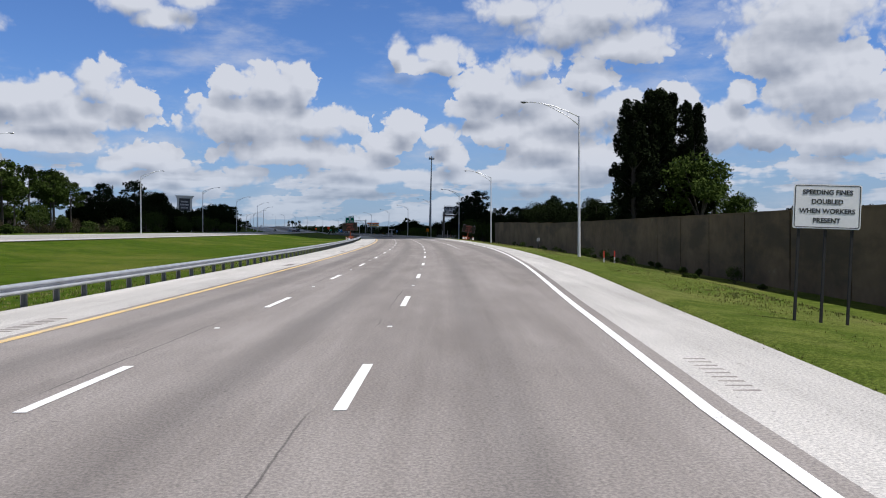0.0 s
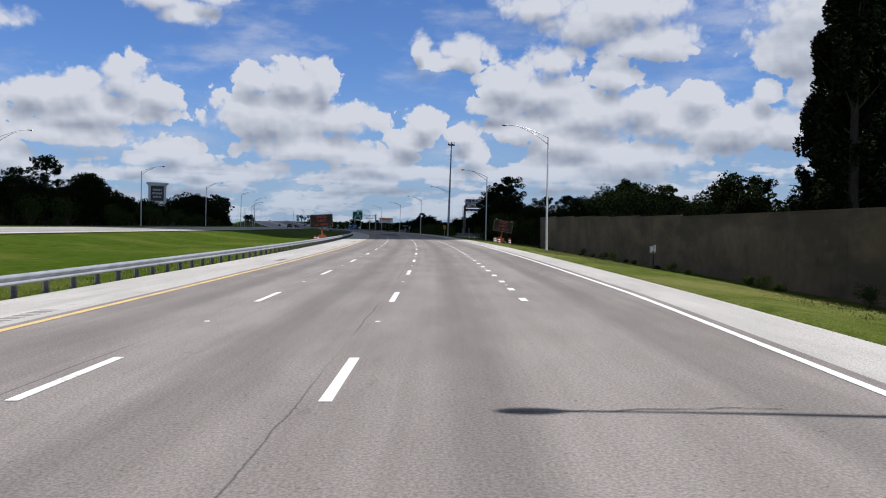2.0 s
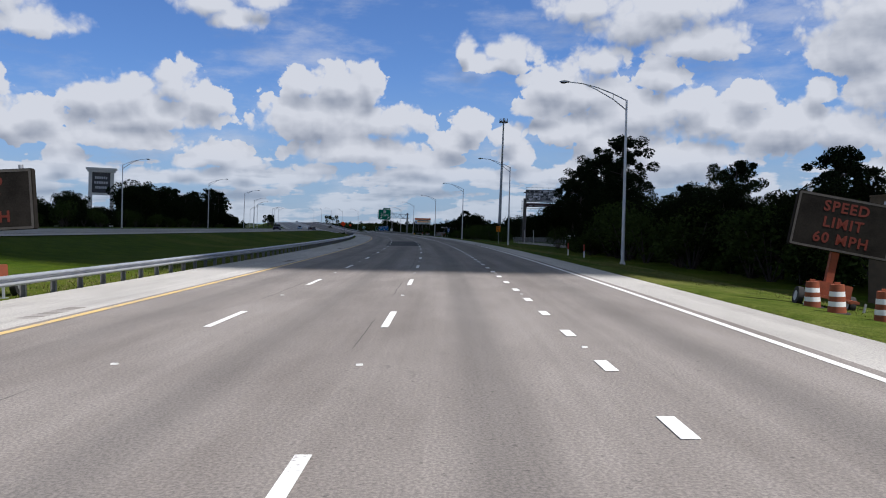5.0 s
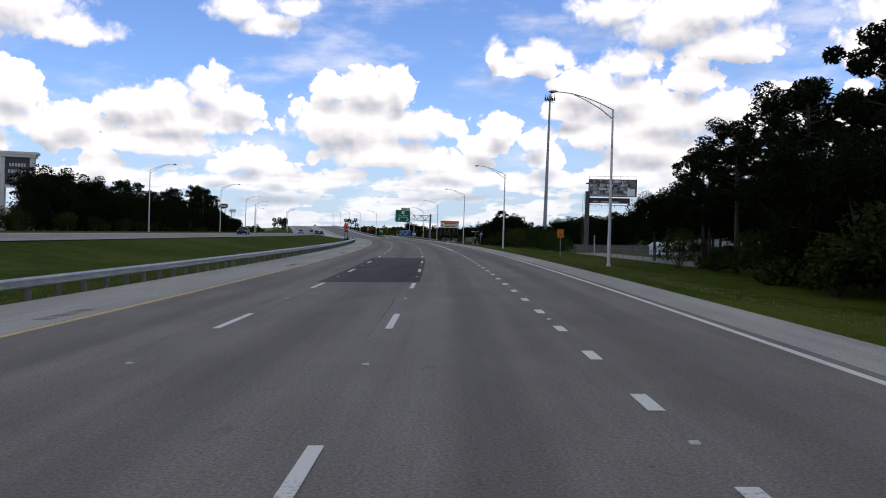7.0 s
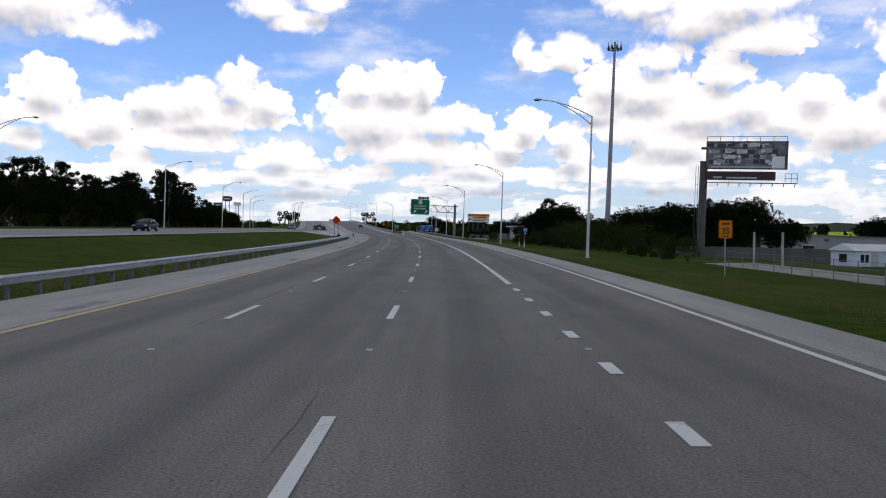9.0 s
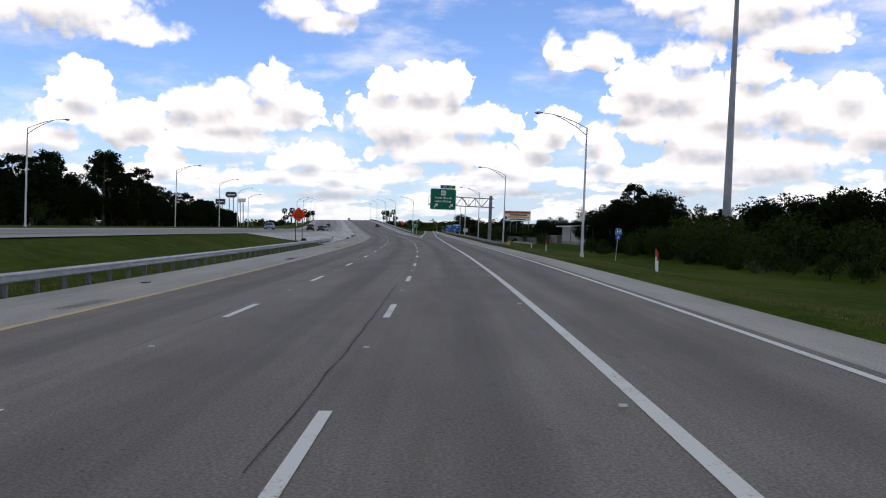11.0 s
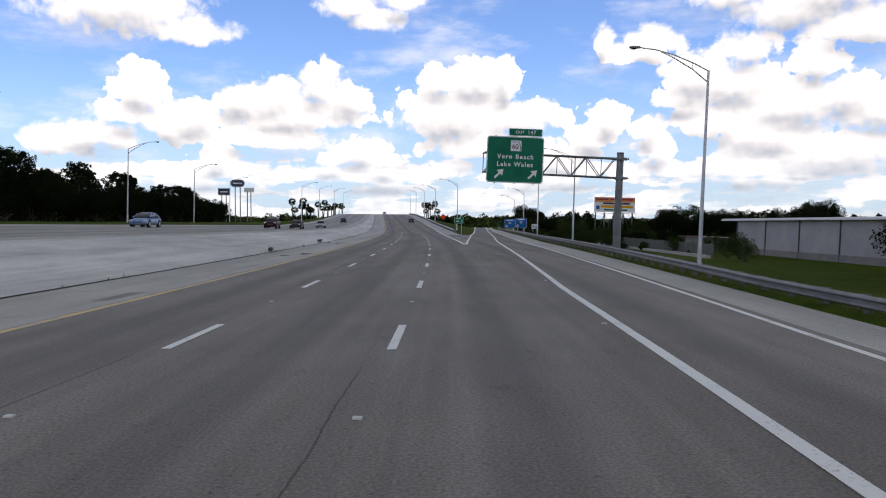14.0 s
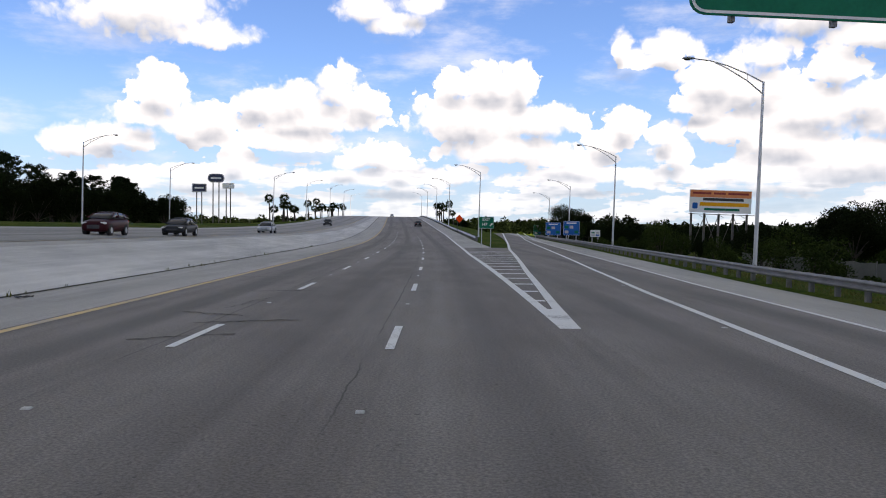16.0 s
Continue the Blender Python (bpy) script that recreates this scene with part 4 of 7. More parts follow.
# ---- street lamps ----
def street_lamp(arm=4.7, tall=12.0):
    lamp = thing("street_lamp", "tall tapered aluminium street lamp with a bracket arm and cobra head", "street lamp", "street lamps along the freeway")
    bm = bmesh.new()
    tube(bm, (0, 0, 0), (0, 0, tall), 0.13, 0.075, 14)
    part("pole", bm, ALUMINIUM, lamp)
    bm = boxes((-0.17, 0.17, -0.17, 0.17, -0.25, 0.04), bevel=0.01)
    tube(bm, (0, 0, 0.04), (0, 0, 0.30), 0.15, 0.135, 12)
    for x in (-0.13, 0.13):
        for y in (-0.13, 0.13):
            tube(bm, (x, y, 0.04), (x, y, 0.11), 0.022, 0.022, 6)
    part("base_flange", bm, ALUMINIUM, lamp)
    top = [(0.0, tall - 0.05), (-1.0, tall + 0.42), (-2.2, tall + 0.86), (-3.3, tall + 1.12), (-arm + 0.5, tall + 1.2)]
    low = [(0.0, tall - 0.75), (-1.0, tall + 0.02), (-2.2, tall + 0.68), (-3.0, tall + 1.02)]
    for name_, line_ in (("upper_arm", top), ("lower_arm", low)):
        bm = bmesh.new()
        sweep(bm, [(x, 0, z) for x, z in line_], (0.045, 0.038))
        part(name_, bm, ALUMINIUM, lamp)
    part("arm_strut", rods(((-1.0, 0, tall + 0.02), (-1.0, 0, tall + 0.42), 0.02), sides=6), ALUMINIUM, lamp)
    bm = bmesh.new()
    bmesh.ops.create_uvsphere(bm, u_segments=14, v_segments=8, radius=1.0)
    for v in bm.verts:
        v.co = Vector((-arm + 0.1 + v.co.x * 0.42, v.co.y * 0.17, tall + 1.2 + v.co.z * (0.12 if v.co.z > 0 else 0.05)))
    head = part("lamp_head", bm, GALVANISED, lamp)
    bm = bmesh.new()
    bmesh.ops.create_uvsphere(bm, u_segments=10, v_segments=6, radius=1.0)
    for v in bm.verts:
        v.co = Vector((-arm + v.co.x * 0.22, v.co.y * 0.13, tall + 1.15 + v.co.z * 0.07))
    part("lens", bm, DARK_GLASS, head, "dark glass lens")
    bm = boxes((-0.14, -0.09, -0.06, 0.06, 0.6, 1.0))
    part("hand_hole_cover", bm, GALVANISED, lamp)
    return lamp


LAMPS_RIGHT = [(-19, 11.5), (57.6, 13.1), (134.6, 13.8), (200, 14.9), (262.8, 14.3), (329, 14.2), (397, 15.5), (462.7, 16.8), (522, 20.2), (571, 23.6), (640, 32.6), (700, 40.0)]
LAMPS_LEFT = [(96, -58), (163, -57.3), (230, -57.2), (296.6, -54.8), (358.5, -50.2), (421.7, -47.5), (494.0, -48.3), (543.5, -48.0), (592.6, -49.8), (644, -52.0)]
LAMPS_CLIMB = [(622, 11.6), (690, 10.3), (760, 10.6), (830, 10.4), (900, 10.4)]
LAMPS_LEFT_CLIMB = [(668, -34.0), (735, -33.5), (800, -31), (868, -29.5), (930, -29.5)]
first_lamp = street_lamp()
first_lamp.matrix_basis = upright(*LAMPS_RIGHT[0], -0.5)
for s, o in LAMPS_RIGHT[1:]:
    copy_thing(first_lamp, upright(s, o, -0.45 if s < 500 else -0.9))
for s, o in LAMPS_LEFT:
    copy_thing(first_lamp, upright(s, o, 2.02, 180))
for s, o in LAMPS_CLIMB:
    copy_thing(first_lamp, upright(s, o, rise(s) - 0.1))
for s, o in LAMPS_LEFT_CLIMB:
    copy_thing(first_lamp, upright(s, o, rise(s) + 0.2, 180))

# ---- high mast light ----
def high_mast():
    mast = thing("high_mast_light", "very tall tapered grey steel light mast with a ring of floodlights", "light mast")
    bm = bmesh.new()
    zs = [(0, 0.64), (15, 0.52), (30, 0.39), (46, 0.26)]
    for (z0, r0), (z1, r1) in zip(zs, zs[1:]):
        tube(bm, (0, 0, z0), (0, 0, z1), r0, r1, 16)
    part("mast", bm, material("grey_mast_steel", (0.20, 0.22, 0.24), (0.30, 0.32, 0.34), 0.6, 0.5, 0.0, 0.4), mast)
    part("base_plate", boxes((-0.8, 0.8, -0.8, 0.8, -0.3, 0.06), bevel=0.02), CONCRETE, mast)
    bm = bmesh.new()
    for i in range(24):
        a, b = i * math.tau / 24, (i + 1) * math.tau / 24
        tube(bm, (1.45 * math.cos(a), 1.45 * math.sin(a), 44.3), (1.45 * math.cos(b), 1.45 * math.sin(b), 44.3), 0.06, 0.06, 6)
    for i in range(6):
        a = i * math.tau / 6
        tube(bm, (0, 0, 44.3), (1.45 * math.cos(a), 1.45 * math.sin(a), 44.3), 0.05, 0.05, 6)
    part("ring", bm, DARK_STEEL, mast)
    for i in range(8):
        a = i * math.tau / 8
        bm = bmesh.new()
        x, y = 1.5 * math.cos(a), 1.5 * math.sin(a)
        tube(bm, (x, y, 44.2), (x, y, 45.1), 0.28, 0.13, 10)
        tube(bm, (x, y, 45.1), (x, y, 45.9), 0.05, 0.05, 6)
        part("floodlight", bm, DARK_STEEL, mast)
    return mast


high_mast().matrix_basis = upright(439, 47.0, -1.3)

# ---- cantilever sign gantry ----
def gantry():
    g = thing("overhead_sign_gantry", "grey steel cantilever gantry holding a green exit sign over the lanes", "sign gantry")
    bm = bmesh.new()
    tube(bm, (0, 0, 0), (0, 0, 9.75), 0.38, 0.33, 20)
    col = part("column", bm, DULL_STEEL, g)
    bm = bmesh.new()
    tube(bm, (0, 0, 9.75), (0, 0, 9.83), 0.36, 0.30, 20)
    part("cap", bm, DULL_STEEL, col)
    bm = boxes((-0.75, 0.75, -0.75, 0.75, -0.3, 0.35), bevel=0.03)
    part("footing", bm, CONCRETE, g)
    for y in (-0.42, 0.42):
        for z in (7.35, 9.2):
            bm = bmesh.new()
            tube(bm, (0.75, y, z), (-13.2, y, z + 0.12), 0.085, 0.07, 10)
            part("chord", bm, DULL_STEEL, g)
    n = 9
    for k in range(n):
        xa, xb = -0.5 - k * 1.42, -0.5 - (k + 1) * 1.42
        for y in (-0.42, 0.42):
            z0, z1 = (7.36, 9.22) if k % 2 else (9.22, 7.36)
            part("brace", rods(((xa, y, z0), (xb, y, z1), 0.045)), DULL_STEEL, g)
        part("strut", rods(((xb, -0.42, 9.25), (xb, 0.42, 9.25), 0.04), ((xb, -0.42, 7.4), (xb, 0.42, 7.4), 0.04), ((xb, -0.42, 7.4), (xb, -0.42, 9.25), 0.04)), DULL_STEEL, g)
    for z in (7.35, 9.2):
        part("clamp", boxes((-0.45, 0.45, -0.52, 0.52, z - 0.12, z + 0.12), bevel=0.03), DULL_STEEL, g)
    # the sign panel
    cx, cz, w, h, y = -10.25, 8.68, 5.45, 4.42, -0.62
    sign = part("sign_panel", plate(w, h, 0.05, 0.3, cx, cz, y), SIGN_GREEN, g, "green exit sign with white legend")
    part("sign_border", border(w, h, 0.055, 0.28, cx, cz, y - 0.006, 0.03), SIGN_WHITE, sign)
    part("route_shield", plate(1.02, 1.02, 0.006, 0.05, cx + 0.05, cz + 1.33, y - 0.010), SIGN_WHITE, sign, "white square route marker")
    bm = bmesh.new()
    edge = [(-0.42, 0.40), (0.02, 0.36), (0.30, 0.40), (0.34, 0.18), (0.44, -0.12), (0.40, -0.42)]
    for (xa, za), (xb, zb) in zip(edge, edge[1:]):
        tube(bm, (cx + 0.05 + xa, y - 0.018, cz + 1.33 + za), (cx + 0.05 + xb, y - 0.018, cz + 1.33 + zb), 0.022, 0.022, 5)
    part("shield_outline", bm, SIGN_BLACK, sign)
    lettering("60", 0.46, SIGN_BLACK, sign, cx - 0.02, cz + 1.24, y - 0.02, 0.006)
    lettering("Vero Beach", 0.44, SIGN_WHITE, sign, cx, cz + 0.28, y - 0.012, 0.012, 1.22)
    lettering("Lake Wales", 0.44, SIGN_WHITE, sign, cx, cz - 0.45, y - 0.012, 0.012, 1.22)
    for ax in (-1.5, 1.72):
        bm = bmesh.new()
        shape = [(-0.47, -0.33), (-0.33, -0.47), (0.12, -0.02), (0.32, -0.22), (0.42, 0.42), (-0.22, 0.32), (-0.02, 0.12)]
        f = bm.faces.new([bm.verts.new((cx + ax + px, y - 0.010, cz - 1.35 + pz)) for px, pz in shape])
        r = bmesh.ops.extrude_face_region(bm, geom=[f])
        for v in [e for e in r["geom"] if isinstance(e, bmesh.types.BMVert)]:
            v.co.y += 0.008
        part("arrow", bm, SIGN_WHITE, sign)
    tab = part("exit_tab", plate(3.2, 0.72, 0.05, 0.1, cx + 0.92, cz + h / 2 + 0.42, y), SIGN_GREEN, g)
    part("tab_border", border(3.2, 0.72, 0.04, 0.1, cx + 0.92, cz + h / 2 + 0.42, y - 0.006, 0.02), SIGN_WHITE, tab)
    lettering("EXIT", 0.27, SIGN_WHITE, tab, cx + 0.38, cz + h / 2 + 0.42, y - 0.012, 0.008, 1.1)
    lettering("147", 0.36, SIGN_WHITE, tab, cx + 1.55, cz + h / 2 + 0.42, y - 0.012, 0.008, 1.1)
    for x in (-11.9, -10.0, -8.2):
        part("hanger", boxes((cx + 10.0 + x - 0.05, cx + 10.0 + x + 0.05, -0.57, -0.45, cz - h / 2 - 0.1, cz + h / 2 + 0.1)), DULL_STEEL, g)
    return g


gantry().matrix_basis = upright(489.8, 18.1, -0.88)

# ---- roadside signs ----
def post_pair(parent, xs, z0, z1, mat, wide=0.05, y=0.02):
    for x in xs:
        part("post", boxes((x - wide, x + wide, y, y + 2 * wide, z0, z1), bevel=0.004), mat, parent)


def fines_sign():
    t = thing("road_sign", "white sign about doubled speeding fines on three dark posts", "road sign")
    post_pair(t, (-0.6, 0.0, 0.6), -0.6, 2.35, TYRE, 0.03, 0.03)
    b = part("sign_panel", plate(1.52, 1.04, 0.02, 0.05, 0, 2.78), SIGN_WHITE, t)
    part("sign_border", border(1.52, 1.04, 0.018, 0.05, 0, 2.78, -0.004, 0.025), SIGN_BLACK, b)
    for i, line_ in enumerate(("SPEEDING FINES", "DOUBLED", "WHEN WORKERS", "PRESENT")):
        lettering(line_, 0.112, SIGN_BLACK, b, 0, 3.11 - i * 0.22, -0.004, 0.004, 1.0)
    part("rail", boxes((-0.7, 0.7, 0.02, 0.03, 2.5, 2.56), (-0.7, 0.7, 0.02, 0.03, 3.0, 3.06)), SIGN_BACK, t)
    return t


fines_sign().matrix_basis = stand(9.6, 10.0, -0.28, -6) @ pose(0, 0, 0, 0, 2.5, 0)


def diamond_sign(name, label, lines, side=1.22, low=2.55, colour=None, post_mat=None):
    t = thing(name, label, "road sign")
    post_pair(t, (-0.38, 0.38), -0.5, low + 0.75, post_mat or BLACK_STEEL, 0.045, 0.03)
    c = low + side * 0.7071
    b = part("sign_panel", plate(side, side, 0.012, 0.07, 0, c, 0, 45), colour or SIGN_ORANGE, t, "orange diamond panel")
    part("sign_border", border(side, side, 0.02, 0.06, 0, c, -0.004, 0.03, 45), SIGN_BLACK, b)
    for i, (text, size, dz) in enumerate(lines):
        lettering(text, size, SIGN_BLACK, b, 0, c + dz, -0.008, 0.004)
    return t


diamond_sign("work_zone_sign", "orange diamond lane-merge sign on two dark posts", (("LANE ENDS", 0.13, 0.27), ("MERGE", 0.2, 0.0), ("RIGHT", 0.2, -0.29)), 1.22, 2.35).matrix_basis = stand(415.5, -13.6, 0.35)
diamond_sign("work_zone_sign", "orange diamond work sign beside the overpass approach", (), 1.22, 2.1).matrix_basis = stand(640, 9.3, rise(640))


def ramp_speed_sign():
    t = thing("road_sign", "amber ramp speed sign reading 35 on a single post", "road sign")
    post_pair(t, (0.0,), -0.4, 2.6, GALVANISED, 0.035, 0.02)
    b = part("sign_panel", plate(0.92, 1.22, 0.012, 0.06, 0, 2.75), SIGN_AMBER, t)
    part("sign_border", border(0.92, 1.22, 0.016, 0.05, 0, 2.75, -0.004, 0.025), SIGN_BLACK, b)
    lettering("35", 0.42, SIGN_BLACK, b, 0, 2.62, -0.008, 0.012)
    part("legend_bar", boxes((-0.28, 0.28, -0.008, -0.004, 3.06, 3.17)), SIGN_BLACK, b)
    part("legend_bar", boxes((-0.2, 0.2, -0.008, -0.004, 2.24, 2.32)), SIGN_BLACK, b)
    return t


ramp_speed_sign().matrix_basis = stand(315.5, 20.7, -0.75)


def hospital_sign():
    t = thing("road_sign", "small blue hospital sign with an arrow plate on a leaning post", "road sign")
    post_pair(t, (0.0,), -0.5, 3.0, GALVANISED, 0.03, 0.02)
    b = part("sign_panel", plate(0.72, 0.72, 0.01, 0.05, 0, 2.75), SIGN_BLUE, t)
    part("sign_border", border(0.72, 0.72, 0.014, 0.05, 0, 2.75, -0.004, 0.02), SIGN_WHITE, b)
    lettering("H", 0.46, SIGN_WHITE, b, 0, 2.75, -0.008, 0.012)
    b = part("arrow_plate", plate(0.52, 0.4, 0.01, 0.04, 0, 2.12), SIGN_BLUE, t)
    bm = bmesh.new()
    bm.faces.new([bm.verts.new((px, -0.006, 2.12 + pz)) for px, pz in ((-0.13, -0.08), (-0.08, -0.13), (0.03, -0.02), (0.09, -0.08), (0.13, 0.13), (-0.08, 0.09), (-0.02, 0.03))])
    part("arrow", bm, SIGN_WHITE, b)
    return t


hospital_sign().matrix_basis = stand(407, 21.4, -1.0) @ pose(0, 0, 0, 0, 6, 0)


def exit_sign():
    t = thing("exit_sign", "small green gore exit sign with an arrow on two posts", "road sign")
    post_pair(t, (-0.5, 0.5), -0.3, 2.3, GALVANISED, 0.04, 0.03)
    b = part("sign_panel", plate(1.7, 1.3, 0.015, 0.08, 0, 2.6), SIGN_GREEN, t)
    part("sign_border", border(1.7, 1.3, 0.025, 0.08, 0, 2.6, -0.004, 0.025), SIGN_WHITE, b)
    lettering("EXIT", 0.3, SIGN_WHITE, b, 0, 2.92, -0.008, 0.006)
    lettering("147", 0.3, SIGN_WHITE, b, -0.18, 2.4, -0.008, 0.006)
    bm = bmesh.new()
    bm.faces.new([bm.verts.new((0.55 + px, -0.006, 2.4 + pz)) for px, pz in ((-0.2, -0.14), (-0.14, -0.2), (0.03, -0.03), (0.1, -0.1), (0.17, 0.17), (-0.1, 0.1), (-0.03, 0.03))])
    part("arrow", bm, SIGN_WHITE, b)
    return t


exit_sign().matrix_basis = stand(561, 7.0, 0.05)


def services_sign(w, h, low, cols, colour, label):
    t = thing("services_sign", label, "road sign")
    post_pair(t, (-w * 0.3, w * 0.3), -0.5, low + 0.2, GALVANISED, 0.06, 0.04)
    b = part("sign_panel", plate(w, h, 0.03, 0.12, 0, low + h / 2), colour, t)
    part("sign_border", border(w, h, 0.035, 0.1, 0, low + h / 2, -0.005, 0.03), SIGN_WHITE, b)
    part("legend_bar", boxes((-w * 0.3, w * 0.3, -0.01, -0.005, low + h * 0.82, low + h * 0.9)), SIGN_WHITE, b)
    for i in range(cols):
        for j in range(2):
            x = (i + 0.5) / cols * w * 0.9 - w * 0.45
            part("logo_plate", plate(w * 0.9 / cols * 0.75, h * 0.2, 0.006, 0.03, x, low + h * (0.24 + 0.34 * j), -0.012), (SIGN_BACK, SIGN_BLUE, SIGN_GREEN)[(i + 2 * j) % 3], b)
    return t


for s, o, w, h, low in ((612, 27.1, 2.9, 2.5, 1.9), (622, 25.8, 2.9, 2.4, 1.8), (642, 26.8, 2.7, 2.2, 1.6)):
    services_sign(w, h, low, 3, SIGN_BLUE if s < 640 else SIGN_GREEN, "blue roadside services sign with small plates" if s < 640 else "green guide sign beside the exit ramp").matrix_basis = stand(s, o, -0.95)
services_sign(1.6, 1.1, 1.8, 2, SIGN_WHITE, "small white regulatory sign beside the ramp").matrix_basis = stand(600, 28.4, -0.95)

# ---- portable message boards and drums ----
def message_board(label):
    t = thing("message_board", label, "message board")
    frame_ = part("board", boxes((-1.55, 1.55, -0.14, 0.14, 1.95, 3.75), bevel=0.03), BOARD_FACE, t)
    part("bezel", border(3.1, 1.8, 0.07, 0.05, 0, 2.85, -0.146, 0.02), DARK_STEEL, frame_)
    for i, text in enumerate(("SPEED", "LIMIT", "60 MPH")):
        lettering(text, 0.34, LED, frame_, 0, 3.38 - i * 0.52, -0.148, 0.012, 1.15)
    bm = boxes((-0.12, 0.12, -0.02, 0.2, 0.5, 2.0), (-0.3, 0.3, -0.3, 0.4, 0.45, 0.62), bevel=0.01)
    part("mast", bm, FADED_ORANGE, t)
    bm = boxes((-0.7, 0.7, -1.0, 1.0, 0.42, 0.52), (-0.05, 0.05, -2.2, -1.0, 0.42, 0.5), (-0.55, 0.55, -0.6, 0.2, 0.52, 0.95), bevel=0.015)
    part("trailer", bm, FADED_ORANGE, t)
    for x in (-0.82, 0.82):
        bm = bmesh.new()
        tube(bm, (x - 0.09, 0.1, 0.32), (x + 0.09, 0.1, 0.32), 0.32, 0.32, 18)
        w = part("wheel", bm, TYRE, t)
        bm = bmesh.new()
        tube(bm, (x - 0.1, 0.1, 0.32), (x + 0.1, 0.1, 0.32), 0.17, 0.17, 12)
        part("rim", bm, GALVANISED, w)
    for x in (-1.2, 1.2):
        part("beacon", rods(((x, 0, 3.75), (x, 0, 3.87), 0.07), sides=10), SIGN_BACK, t)
    for x in (-0.9, 0.9):
        part("jack", boxes((x - 0.03, x + 0.03, -0.95, -0.89, 0, 0.5), (x - 0.1, x + 0.1, -1.0, -0.84, -0.02, 0.02)), GALVANISED, t)
    return t


message_board("portable message board with amber letters standing on the median grass").matrix_basis = stand(167, -13.1, -0.15, 4) @ pose(0, 0, 0, 0, -3, 0) @ Matrix.Scale(1.06, 4)
message_board("portable message board with amber letters tilting on the sloping verge").matrix_basis = stand(166, 12.7, -0.4, -8) @ pose(0, 0, 0, 0, 11, 0) @ Matrix.Scale(0.92, 4)


def traffic_drum():
    t = thing("traffic_drum", "orange and white striped traffic drum on a rubber base", "traffic drum", "drums beside the message boards")
    zs = [0.08, 0.28, 0.44, 0.60, 0.76, 0.98]
    for i, (a, b) in enumerate(zip(zs, zs[1:])):
        bm = bmesh.new()
        tube(bm, (0, 0, a), (0, 0, b), 0.29 - 0.08 * a, 0.29 - 0.08 * b, 16)
        part("band", bm, SIGN_WHITE if i % 2 else FADED_ORANGE, t)
    bm = bmesh.new()
    tube(bm, (0, 0, 0), (0, 0, 0.08), 0.42, 0.38, 16)
    part("base", bm, TYRE, t)
    part("handle", boxes((-0.1, 0.1, -0.02, 0.02, 0.98, 1.06), bevel=0.01), FADED_ORANGE, t)
    return t


drum = traffic_drum()
drum.matrix_basis = stand(163, 11.6, -0.2) @ Matrix.Scale(0.82, 4)
for s, o, z in ((161.5, 12.0, -0.26), (165, 11.9, -0.25), (162.3, 13.6, -0.4), (164.5, -14.0, -0.1), (162.5, -13.4, -0.1)):
    copy_thing(drum, stand(s, o, z))

# ---- small posts ----
def marker_post(label, mat, top_mat, tall, wide=0.05):
    t = thing("marker_post", label, "marker post")
    part("post", boxes((-wide, wide, -wide * 0.7, wide * 0.7, -0.3, tall * 0.52), bevel=0.005), mat, t)
    part("top", boxes((-wide, wide, -wide * 0.7, wide * 0.7, tall * 0.52, tall), bevel=0.005), top_mat, t)
    return t


for s, o in ((45.6, 12.5), (46.7, 13.5)):
    marker_post("short pale marker stake with a dark red top in the verge", CONCRETE, RED_REFLECT, 0.95, 0.045).matrix_basis = stand(s, o, -0.5)
for s, o in ((425.6, 15.3), (418.9, 16.0)):
    marker_post("white flexible marker post with a dark red top", SIGN_WHITE, RED_REFLECT, 1.2, 0.045).matrix_basis = stand(s, o, -0.55)
for s, o in ((213.0, 13.3), (208.0, 13.7), (375.0, 15.8), (369.0, 14.1)):
    marker_post("white flexible marker post with a red top", SIGN_WHITE, RED_REFLECT, 1.15, 0.045).matrix_basis = stand(s, o, -0.4)


box_ = thing("utility_standpipe", "dark rusty standpipe with a capped head below the sound wall", "standpipe")
part("pipe", rods(((0, 0, -0.3), (0, 0, 1.15), 0.14), sides=14), DARK_STEEL, box_)
part("head", rods(((-0.1, 0, 1.0), (-0.1, 0, 1.5), 0.12), ((0.16, 0, 1.05), (0.16, 0, 1.62), 0.09), sides=12), SIGN_BACK, box_)
part("flange", rods(((0, 0, 0.95), (0, 0, 1.02), 0.24), sides=14), DARK_STEEL, box_)
box_.matrix_basis = stand(113.2, 18.6, -0.95)

terminal = part("end_terminal", boxes((-0.2, 0.2, -0.06, 0.06, 0.4, 0.76), bevel=0.02), SIGN_YELLOW, bpy.data.objects["guardrail_right"], "amber reflective end panel")
terminal.matrix_basis = stand(418.8, RAIL_RIGHT(419) - 0.05, -0.38)
terminal = part("end_terminal", boxes((-0.06, 0.2, -0.3, 0.3, 0.4, 0.8), bevel=0.03), GALVANISED, bpy.data.objects["guardrail_left"], "blunt galvanised end shoe")
terminal.matrix_basis = stand(434.6, RAIL_LEFT, 0.0)

